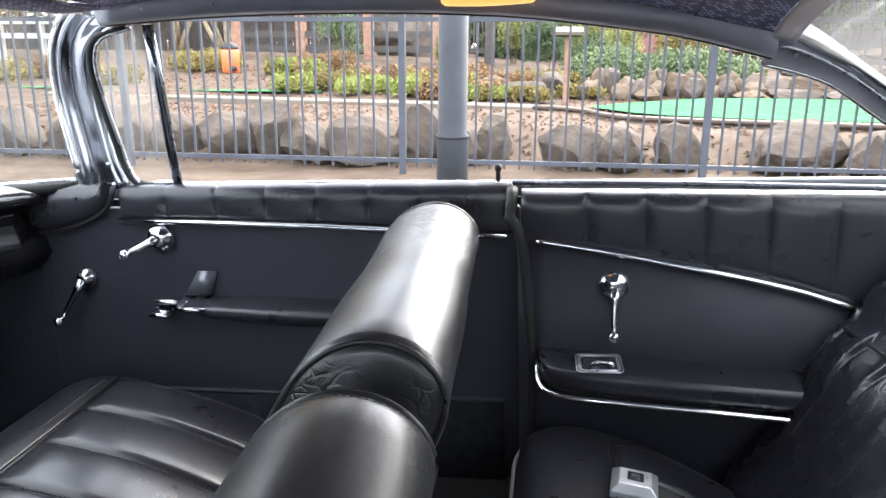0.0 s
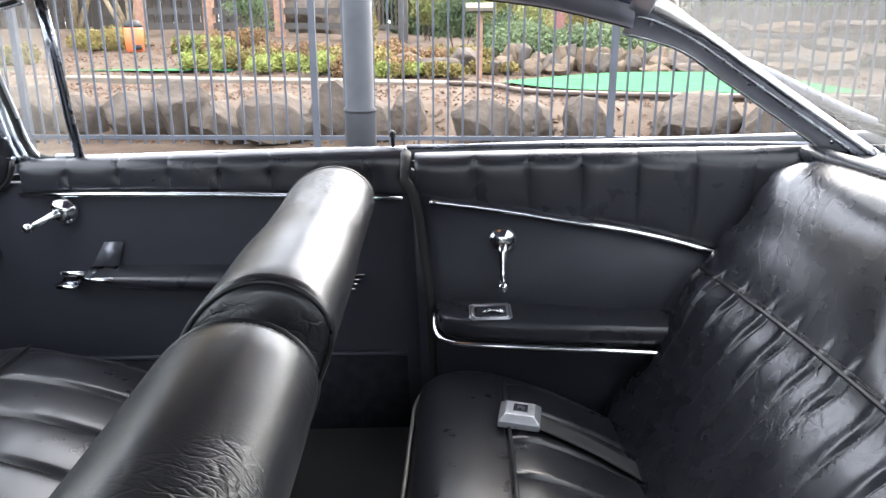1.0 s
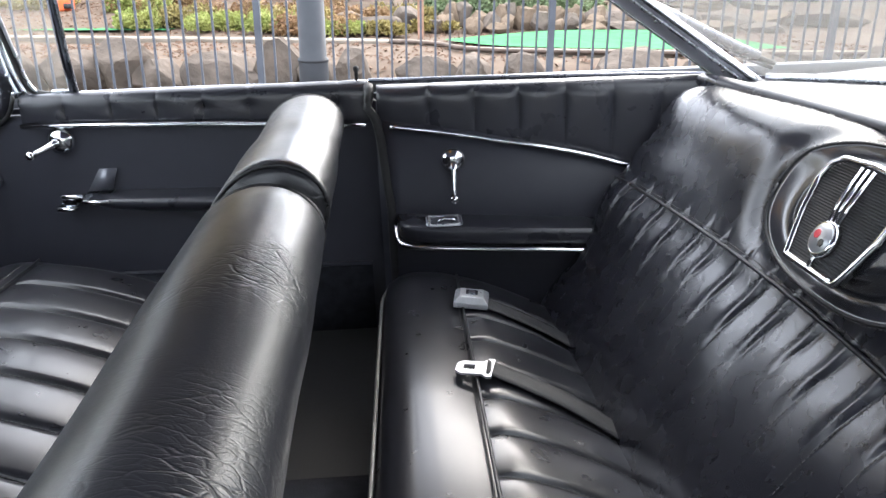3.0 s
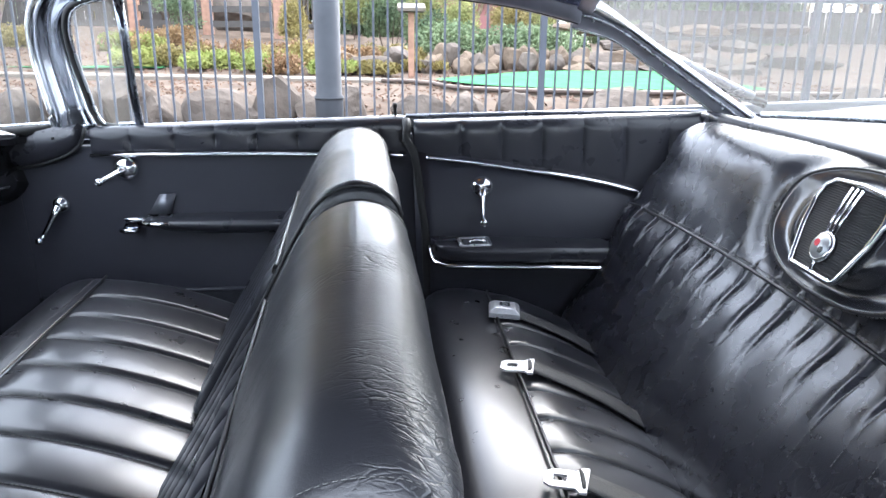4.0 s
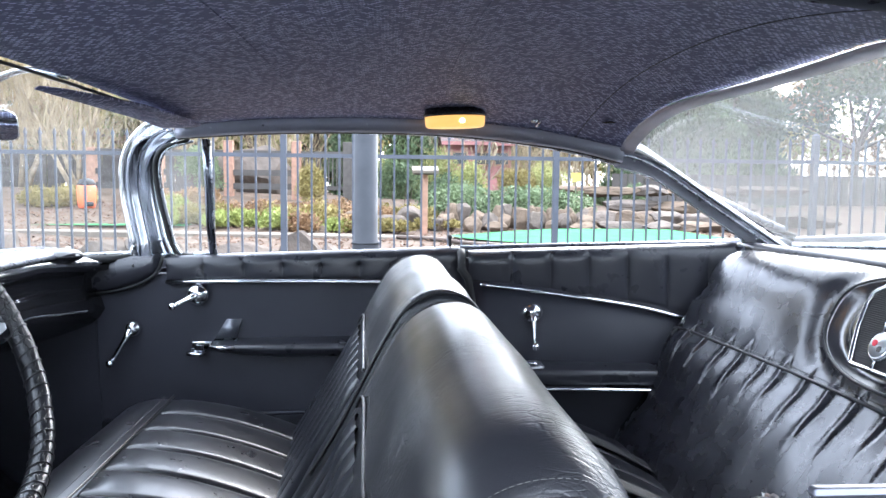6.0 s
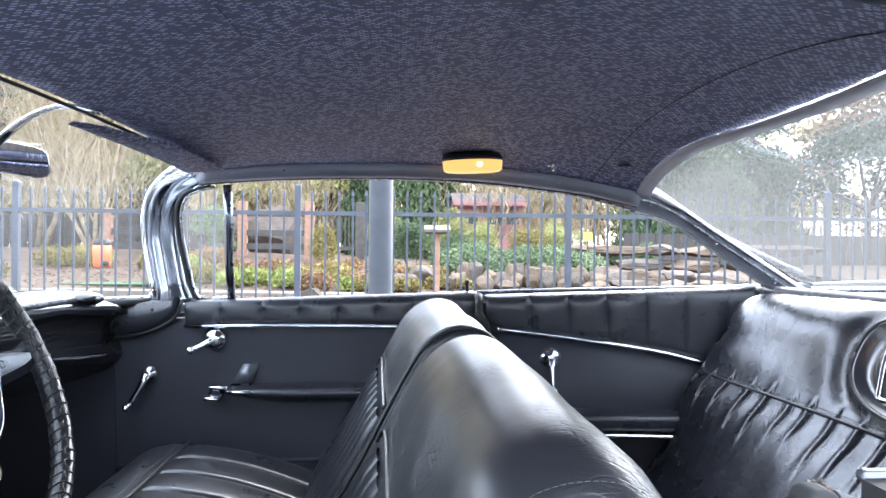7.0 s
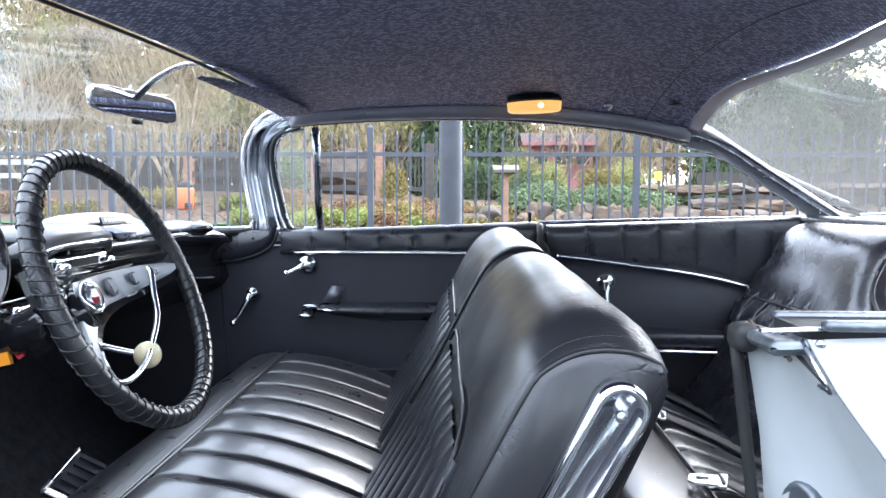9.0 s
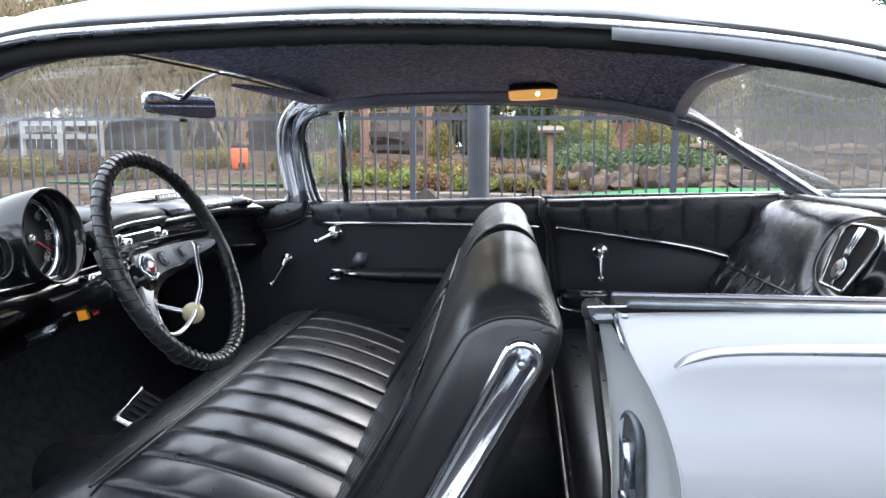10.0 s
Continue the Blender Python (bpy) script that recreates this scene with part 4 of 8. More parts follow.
    nose = part("armrest_nose", grid(rows, close_v=True, caps=True), BRUSHED, d, "metal armrest nose with a bright front edge")
    part("edge", tube([(-0.676, 0.735, 0.7215), (-0.644, 0.734, 0.7212), (-0.611, 0.735, 0.7208)], 0.0058, 10), CHROME, nose)
    part("rivet", disc((-0.660, 0.757, 0.7308), (0, -0.28, 0.96), [(0.004, 0), (0.0035, 0.0012), (0.001, 0.0018)], 12), BRUSHED, nose)
    # kick carpet with a rolled top edge
    ob = part("kick_carpet", box((-0.50, 0.777, 0.43), (0.96, 0.012, 0.19)), CARPET, d, "black carpet along the foot of the door")
    part("carpet_roll", tube([(-0.97, 0.775, 0.528), (-0.5, 0.775, 0.526), (-0.02, 0.775, 0.522)], 0.006, 8), VINYL, d)
    # stacked bar badge
    for k, (x0, x1, z) in enumerate(((-0.145, -0.100, 0.702), (-0.143, -0.108, 0.692), (-0.146, -0.114, 0.682), (-0.150, -0.120, 0.672))):
        b = part("badge_bar", box(((x0 + x1) / 2, 0.777, z), (x1 - x0, 0.006, 0.003)), CHROME, d, "small bright badge bar")
        if k in (1, 2):
            part("badge_dot", box((x0 + 0.008, 0.7735, z - 0.003), (0.009, 0.003, 0.004)), RED, b, "red enamel dot")
    lk = part("lock_knob", disc((-0.027, 0.798, 0.962), (0, 0, 1), [(0.0045, 0), (0.0045, 0.022), (0.0065, 0.024), (0.0065, 0.032), (0.003, 0.035)], 14), RUBBER, d, "black lock knob")
    part("ferrule", disc((-0.027, 0.798, 0.960), (0, 0, 1), [(0.010, 0), (0.010, 0.003), (0.006, 0.005)], 16), CHROME, lk)
    # fixed vent window with black seal and bright divider bar
    seal = curve([(-0.675, 0.808, 0.962), (-0.74, 0.808, 0.962), (-0.775, 0.806, 0.985), (-0.790, 0.797, 1.06), (-0.800, 0.780, 1.15), (-0.795, 0.762, 1.215), (-0.765, 0.745, 1.252), (-0.70, 0.735, 1.268)], 40)
    part("vent_seal", tube(seal, 0.008, 8), RUBBER, d, "black rubber vent window seal")
    part("vent_frame", tube([p + Vector((0.011, -0.003, -0.004)) for p in seal], 0.004, 8), BRUSHED, d, "thin bright vent frame")
    part("divider_bar", tube([(-0.672, 0.805, 0.955), (-0.672, 0.79, 1.05), (-0.665, 0.765, 1.16), (-0.660, 0.738, 1.270)], 0.010, 8, flat=0.7), DARK_CHROME, d, "dull chrome window divider bar")
    part("divider_edge", tube([(-0.661, 0.801, 0.955), (-0.661, 0.786, 1.05), (-0.654, 0.761, 1.16), (-0.649, 0.735, 1.268)], 0.003, 6), BRUSHED, d)
    ob = part("divider_foot", box((-0.70, 0.806, 0.966), (0.045, 0.012, 0.012)), BRUSHED, d)
    soft(ob, 0.004, 3)
    rows = []
    top = curve([(-0.800, 0.797, 1.06), (-0.803, 0.780, 1.15), (-0.797, 0.762, 1.215), (-0.765, 0.745, 1.254), (-0.676, 0.738, 1.268)], 14)
    for i, p in enumerate(top):
        rows.append([p, (-0.676, 0.738 + (1.268 - p.z) * 0.23, p.z), ])
    bm = grid(rows)
    grid([[(-0.795, 0.797, 1.06), (-0.676, 0.787, 1.06)], [(-0.778, 0.806, 0.985), (-0.676, 0.803, 0.985)], [(-0.75, 0.808, 0.962), (-0.676, 0.807, 0.962)]], bm)
    ob = part("vent_pane", bm, GLASS, d, "slightly dusty vent glass")
    ob.visible_shadow = False
    return d


build_door()


# ---- passenger-side rear quarter trim ----
def build_quarter_trim():
    q = thing("quarter_trim", (0.35, 0.75, 0.30), "black padded rear side trim with curved chrome strip and armrest", "side trim")
    yq = lambda x: ramp(x, [(0.0, 0.752), (0.2, 0.735), (0.5, 0.698), (0.85, 0.655)])
    zs = lambda x: ramp(x, [(0.02, 0.872), (0.049, 0.868), (0.17, 0.852), (0.30, 0.829), (0.40, 0.812), (0.486, 0.794), (0.587, 0.765), (0.75, 0.70)])
    rows = [[(x, yq(x), z) for z in (0.30, 0.45, 0.55, 0.65, zs(x) + 0.008)] for x in [0.012 + 0.84 * k / 16 for k in range(17)]]
    ob = part("trim_board", grid(rows), VINYL, q, "matt black vinyl board with scuffs")
    ob.modifiers.new("solid", "SOLIDIFY").thickness = 0.012
    edges = [0.018, 0.135, 0.237, 0.337, 0.439, 0.544, 0.649, 0.76, 0.85]
    padded_band(q, edges, lambda x: [(x, yq(x) + 0.004, zs(x) - 0.004), (x, yq(x) - 0.004, zs(x)), (x, yq(x) - 0.009, zs(x) + 0.02), (x, yq(x) - 0.012, 0.925), (x, yq(x) - 0.005, 0.946), (x, yq(x) + 0.010, 0.9545), (x, yq(x) + 0.030, 0.952), (x, yq(x) + 0.05, 0.940)], 11)
    for x in edges[1:-1]:
        stitches([(x, yq(x) - 0.0095, zs(x) + 0.05), (x, yq(x) - 0.0125, 0.90), (x, yq(x) - 0.0115, 0.93)], q, (0, -1, 0), 0.006, 0.0010)
    c = curve([(x, yq(x) - 0.017, zs(x) - 0.004) for x in (0.045, 0.12, 0.2, 0.3, 0.4, 0.49, 0.555, 0.60)], 40)
    part("chrome_strip", tube(c, 0.0068, 8, flat=0.9), CHROME, q, "curved polished strip")
    # door seal with its folded top
    part("door_seal", tube(curve([(0.0, 0.77, 0.955), (0.0, 0.748, 0.93), (-0.004, 0.742, 0.905), (0.012, 0.736, 0.885), (0.022, 0.738, 0.83), (0.028, 0.738, 0.75), (0.036, 0.735, 0.67), (0.036, 0.74, 0.55), (0.036, 0.745, 0.42)], 40), 0.011, 8), RUBBER, q, "black rubber door seal")
    handle_crank(q, "window_winder", (0.187, yq(0.187) - 0.004, 0.782), (0.184, yq(0.184) - 0.045, 0.700), "chrome rear window winder", 0.031)
    part("ledge_trim", tube([(0.0, 0.80, 0.962), (0.3, 0.78, 0.960), (0.6, 0.735, 0.958), (0.80, 0.70, 0.955)], 0.005, 8), TRIM_DARK, q, "bright window ledge")
    # armrest with a rounded front corner, ash tray and lower bright strip
    rows = []
    for x, w, h in ((0.050, 0.035, 0.03), (0.054, 0.075, 0.038), (0.068, 0.102, 0.043), (0.09, 0.113, 0.045), (0.14, 0.118, 0.047), (0.3, 0.116, 0.047), (0.50, 0.105, 0.045), (0.56, 0.098, 0.045)):
        y, z = yq(x), 0.656 - (x - 0.05) * 0.035
        rows.append([(x, y, z), (x, y - w * 0.93, z), (x, y - w * 0.985, z - 0.003), (x, y - w, z - 0.012), (x, y - w * 0.97, z - h * 0.8), (x, y - w * 0.85, z - h), (x, y, z - h)])
    part("armrest", grid(rows, caps=True), PAD_VINYL, q, "black padded armrest")
    c = curve([(0.046, yq(0.05) - 0.045, 0.640), (0.050, yq(0.05) - 0.085, 0.616), (0.075, yq(0.1) - 0.110, 0.607), (0.14, yq(0.15) - 0.119, 0.605), (0.3, yq(0.3) - 0.117, 0.599), (0.535, yq(0.535) - 0.106, 0.588)], 40)
    s = part("lower_strip", tube(c, 0.0058, 8), CHROME, q, "polished strip below the armrest")
    part("end_cap", ball((0.535, yq(0.535) - 0.106, 0.584), (0.007, 0.007, 0.009), 2), CHROME, s)
    x, z, yt = 0.157, 0.652, yq(0.157) - 0.072
    tray = part("ash_tray", box((x, yt, z), (0.066, 0.062, 0.006)), TRIM_DARK, q, "chrome ash tray lid set in the armrest")
    soft(tray, 0.002, 2)
    for grow, rr in ((0.0, 0.0030), (0.006, 0.0016)):
        a, b = 0.034 + grow, 0.034 + grow
        loop = [(x - a, yt - b + 0.008, z + 0.003), (x - a, yt + b - 0.008, z + 0.003), (x - a + 0.006, yt + b, z + 0.003), (x + a - 0.006, yt + b, z + 0.003), (x + a, yt + b - 0.008, z + 0.003), (x + a, yt - b + 0.008, z + 0.003), (x + a - 0.006, yt - b, z + 0.003), (x - a + 0.006, yt - b, z + 0.003), (x - a, yt - b + 0.008, z + 0.003), (x - a, yt - b + 0.016, z + 0.003)]
        part("rim", tube(loop, rr, 8), PALE_METAL, tray, "bright raised rim")
    part("tray_lip", tube([(x - 0.014, yt - 0.012, z + 0.004), (x, yt - 0.008, z + 0.010), (x + 0.016, yt - 0.010, z + 0.009), (x + 0.026, yt - 0.014, z + 0.005)], 0.005, 8), CHROME, tray)
    # scuffs and a missing-screw mark
    for x, z, r in ((0.155, 0.83, 0.006), (0.10, 0.775, 0.004)):
        part("scuff_mark", disc((x, yq(x) - 0.0005, z), (0, -1, 0), [(r, 0), (r * 0.8, 0.0012), (r * 0.3, 0.0006)], 12), TRIM_DARK, q)
    return q


build_quarter_trim()


def build_driver_door():
    """The driver's door, swung wide open on its front hinge."""
    d = thing("car_door", (-0.99, -0.95, 0.33), "white driver door swung wide open, black inside", "car door")
    m = Matrix.Translation((-0.99, -0.95, 0.0)) @ Matrix.Rotation(radians(-74), 4, "Z")
    rows = []
    for x in (0.0, 0.25, 0.5, 0.75, 1.0):
        rows.append([m @ Vector((x, y, z)) for y, z in ((0.0, 0.33), (0.0, 0.95), (-0.05, 0.955), (-0.09, 0.93), (-0.13, 0.82), (-0.13, 0.55), (-0.08, 0.33))])
    part("door_shell", grid(rows, close_v=True, caps=True), WHITE_PAINT, d, "white painted outer shell")
    part("door_board", box(m @ Vector((0.5, 0.008, 0.62)), (0.96, 0.014, 0.56), Matrix.Rotation(radians(-74), 4, "Z")), VINYL, d, "black vinyl inner board", smooth=False)
    part("hinge", tube([m @ Vector((0.0, -0.03, 0.5)), m @ Vector((0.0, -0.03, 0.8))], 0.012, 10), BRUSHED, d)


build_driver_door()


def build_body_ends():
    """Plain panels that close the nose and tail of the car, and its wheels."""
    def side(name, y, x0, x1, top, label):
        s_ = 1 if y > 0 else -1
        rows = [[(x, y + s_ * 0.06 * b, z) for x in (x0, x0 + (x1 - x0) * 0.33, x0 + (x1 - x0) * 0.66, x1)] for z, b in ((top, -0.3), (top - 0.06, 0.6), (0.78, 1.0), (0.58, 1.0), (0.36, 0.4))]
        part(name, grid(rows), WHITE_PAINT, BODY, label).modifiers.new("solid", "SOLIDIFY").thickness = 0.008
    side("front_fender", -0.93, -3.0, -1.03, 0.935, "white driver-side front fender")
    side("tail_side", 0.90, 2.3, 2.75, 0.90, "white tail side panel")
    side("tail_side", -0.98, 2.15, 2.75, 0.90, "white tail side panel")
    for x, top in ((-3.0, 0.90), (2.74, 0.88)):
        rows = [[(x + (0.03 if x > 0 else -0.03) * math.sin(math.pi * k / 6), YC + v * 0.96, 0.36 + (top - 0.36) * k / 6) for v in [j / 8 - 1 for j in range(17)]] for k in range(7)]
        part("nose_panel" if x < 0 else "tail_panel", grid(rows), WHITE_PAINT, BODY, "plain white end panel").modifiers.new("solid", "SOLIDIFY").thickness = 0.01
    part("body_floor", box((-0.1, YC, 0.335), (5.6, 1.7, 0.02)), RUBBER, BODY, "dark underbody", smooth=False)
    for x in (-2.2, 1.75):
        for y in (-0.82, 0.78):
            w = part("wheel", disc((x, y, 0.335 + 0.04 * x), (0, 1, 0), [(0.20, -0.09), (0.31, -0.10), (0.335, -0.06), (0.335, 0.06), (0.31, 0.10), (0.20, 0.09)], 32), RUBBER, BODY, "black tyre")
            part("rim", disc((x, y + (0.095 if y > 0 else -0.095), 0.335 + 0.04 * x), (0, 1 if y > 0 else -1, 0), [(0.20, -0.01), (0.19, 0.004), (0.10, -0.004), (0.06, 0.012), (0.001, 0.016)], 28), CHROME, w, "bright wheel trim")


build_body_ends()


# ---- front bench seat ----
def back_profile(y):
    """Outline of the folding backrest where it crosses y, from the foot of its front round to the foot of its rear."""
    k = (y + 0.74) / 1.34
    dx, dz = -0.045 * k, 0.030 * k
    P = [(-0.405, 0.485), (-0.318, 0.62), (-0.266, 0.70), (-0.224, 0.775), (-0.184, 0.845), (-0.152, 0.893), (-0.115, 0.921), (-0.075, 0.930), (-0.037, 0.920), (-0.010, 0.893),
         (-0.004, 0.860), (-0.020, 0.815), (-0.060, 0.735), (-0.10, 0.66), (-0.15, 0.56), (-0.19, 0.47)]
    return [Vector((x + dx, y, z + dz)) for x, z in P]


def build_backrest(parent, name, y0, y1, label):
    plain = [(0.0, 0.014), (0.004, 0.006), (0.012, 0.001), (0.024, 0.0)]
    near = [(0.0, 0.040), (0.004, 0.034), (0.010, 0.028), (0.020, 0.020), (0.034, 0.012), (0.052, 0.0055), (0.074, 0.0015), (0.10, 0.0)] if name == "driver_backrest" else plain

    def shrink(nrm):
        """The end is rounded most at the top, less at the front and least at the rear."""
        return 1.0 if near is plain else max(0.30, nrm.z) if nrm.x > 0 else max(0.60, nrm.z)
    a0 = near[-1][0]
    ys = [(y0 + a, b) for a, b in near] + [(y0 + a0 + (y1 - y0 - a0 - 0.024) * k / 16, 0.0) for k in range(1, 16)] + [(y1 - a, b) for a, b in reversed(plain)]
    rows = []
    for y, off in ys:
        c = curve(back_profile(y), 88)
        row = []
        for i, p in enumerate(c):
            d = (c[min(i + 1, 87)] - c[max(i - 1, 0)])
            nrm = Vector((-d.z, 0, d.x)).normalized()
            wob = 0.005 * noise.noise(Vector((p.x * 6, y * 5, p.z * 6)))
            row.append(p - nrm * (off * (shrink(nrm) if y < y0 + 0.11 else 1.0) - wob * (1 if off == 0 else 0)))
        rows.append(row)
    if name == "driver_backrest":
        # stuffed end panel inside its piping
        edge_row = rows[0]
        mid = Vector((-0.165, y0, 0.715))
        rows = [[mid + (p - mid) * f + Vector((0, dy, 0)) for p in edge_row] for f, dy in ((0.03, -0.016), (0.3, -0.016), (0.55, -0.0145), (0.75, -0.011), (0.9, -0.0055), (0.96, -0.002))] + rows
    back = part(name, grid(rows, caps=True, close_v=True), LEATHER_WORN, parent, label)
    # end piping
    for y, fall, fall2 in ((y0 + 0.006, 0.029 if near is not plain else 0.0, 0.021 if near is not plain else 0.0), (y1 - 0.006, 0.0, 0.0)):
        c = curve(back_profile(y), 88)[12:80]
        pts = []
        for i, p in enumerate(c):
            d = (c[min(i + 1, len(c) - 1)] - c[max(i - 1, 0)])
            nrm = Vector((-d.z, 0, d.x)).normalized()
            pts.append(p - nrm * (0.003 + fall * shrink(nrm)))
        part("piping", tube(pts, 0.0036, 8), PIPING, back, "rounded black piping")
        inw = 0.012 if y < 0.5 * (y0 + y1) else -0.012
        row_ = []
        cc = curve(back_profile(y + inw), 88)[12:80]
        for i in range(0, len(cc), 4):
            d = cc[min(i + 1, len(cc) - 1)] - cc[max(i - 1, 0)]
            nrm = Vector((-d.z, 0, d.x)).normalized()
            row_.append(cc[i] + nrm * (0.0012 - fall2 * shrink(nrm)))
        stitches(row_, back, (0, 0, 1), 0.006, 0.0009)
    # fluted lower front, ended by a sewn welt
    n = max(5, round((y1 - y0 - 0.10) / 0.068))
    e = [y0 + 0.05 + (y1 - y0 - 0.10) * k / n for k in range(n + 1)]
    for a, b in zip(e, e[1:]):
        ca, cb = curve(back_profile(a), 88)[0:28:2], curve(back_profile(b), 88)[0:28:2]
        part("flute", pillow(ca, cb, [-v for v in [-w for w in normals_xz(ca)]], 0.011, nw=11, depth=0.012, crown=0.4, end=0.12), LEATHER, back)
    welt = []
    ends = [(y0 + 0.03, 6), (y0 + 0.035, 16), (y0 + 0.055, 24)] if name == "driver_backrest" else [(y0 + 0.02, 28)]
    for y, k in ends + [(y0 + 0.12, 28), (0.5 * (y0 + y1), 28), (y1 - 0.05, 28), (y1 - 0.02, 26)]:
        c = curve(back_profile(y), 88)
        nv = normals_xz(c)
        welt.append(c[k] + nv[k] * 0.003)
    w = curve(welt, 40)
    part("welt", tube(w, 0.0030, 8), PIPING, back, "sewn welt across the backrest")
    stitches([p + Vector((0.008, 0, 0.007)) for p in w[::3]], back, (-0.8, 0, 0.6), 0.006, 0.0012)
    return back


def build_front_seat():
    s = thing("front_bench_seat", (-0.45, YC, 0.29), "black leather split-back bench seat with fluted cushion", "car seat")
    # cushion body with rounded front roll
    prof = [(-0.26, 0.41), (-0.30, 0.455), (-0.40, 0.507), (-0.50, 0.551), (-0.60, 0.584), (-0.70, 0.607), (-0.745, 0.617), (-0.80, 0.624), (-0.85, 0.608), (-0.882, 0.565), (-0.885, 0.50), (-0.86, 0.43), (-0.75, 0.40), (-0.4, 0.38), (-0.27, 0.40)]
    inset = [(0.0, 0.05), (0.01, 0.028), (0.03, 0.010), (0.06, 0.0)]
    y0, y1 = -0.725, 0.665
    ys = [(y0 + a, b) for a, b in inset] + [(y0 + 0.06 + (y1 - y0 - 0.12) * k / 14, 0) for k in range(1, 14)] + [(y1 - a, b) for a, b in reversed(inset)]
    mid = Vector((-0.55, 0, 0.50))
    rows = []
    for y, off in ys:
        c = curve([(x, y, z) for x, z in prof], 50)
        row = []
        for p in c:
            d = Vector((mid.x - p.x, 0, mid.z - p.z)).normalized()
            row.append(p + d * off + Vector((0, 0, 0.003 * noise.noise(Vector((p.x * 7, y * 7, 1))))))
        rows.append(row)
    cushion = part("cushion", grid(rows, caps=True, close_v=True), LEATHER, s, "black leather cushion with a soft front roll")
    n = 11
    e = [-0.665 + 1.285 * k / n for k in range(n + 1)]
    top = [(-0.742, 0.615), (-0.70, 0.611), (-0.60, 0.591), (-0.50, 0.558), (-0.40, 0.514), (-0.33, 0.476)]
    for a, b in zip(e, e[1:]):
        ca, cb = (curve([(x, y, z) for x, z in top], 22) for y in (a, b))
        part("flute", pillow(ca, cb, (0, 0, 1), 0.010, nw=15, depth=0.012, crown=0.24, end=0.10), LEATHER, cushion)
        stitches([(x, b - 0.004, z + 0.006) for x, z in top[1:]], cushion, (0, 0, 1), 0.007, 0.0014)
    part("welt", tube([(-0.745, y, 0.6245) for y in (-0.69, -0.4, -0.1, 0.2, 0.45, 0.63)], 0.0032, 8), PIPING, cushion, "piped seam along the front roll")
    stitches([(-0.758, y, 0.631) for y in (-0.66, -0.3, 0.0, 0.3, 0.6)], cushion, (0, 0, 1), 0.007, 0.0015)
    base = part("seat_base", box((-0.55, YC, 0.345), (0.55, 1.28, 0.11)), VINYL, s, "dark seat base")
    dr = build_backrest(s, "driver_backrest", -0.738, -0.058, "creased shiny black leather driver backrest")
    build_backrest(s, "passenger_backrest", 0.035, 0.628, "shiny black leather passenger backrest")
    # polished hinge cover on the outer end of the driver's backrest
    top, low = Vector((-0.066, 0, 0.845)), Vector((-0.262, 0, 0.505))
    d = (low - top).normalized()
    sd = Vector((-d.z, 0, d.x))
    out = [top + sd * 0.029 * math.cos(a) - d * 0.029 * math.sin(a) for a in [math.pi * k / 12 for k in range(13)]]
    out += [low - sd * 0.022, low + sd * 0.022]
    rows = []
    for w, y in ((1.0, -0.744), (1.0, -0.765), (0.88, -0.771), (0.66, -0.771), (0.60, -0.766)):
        rows.append([(p - (top if i < 13 else low)) * w + (top if i < 13 else low) + Vector((0, y, 0)) for i, p in enumerate(out)])
    cover = part("hinge_cover", grid(rows, close_v=True, caps=True), CHROME, dr, "polished seat hinge cover")
    screw(top + Vector((0.0, -0.766, -0.006)), (0, -1, 0), dr, 0.006)


build_front_seat()


# ---- rear bench seat ----
def rear_back(y):
    """Front outline of the rear backrest at y: foot, seam and rolled top."""
    k = ((y - YC) / 0.66) ** 2
    return [Vector((x - 0.045 * k, y, z + (0.05 * k if 0.60 < z < 0.80 else 0.02 * k * (z > 0.8) * 0)) ) for x, z in
            ((0.43, 0.50), (0.50, 0.60), (0.555, 0.675), (0.592, 0.718), (0.622, 0.775), (0.648, 0.845), (0.672, 0.900), (0.705, 0.938), (0.755, 0.952), (0.83, 0.945), (0.90, 0.92))]


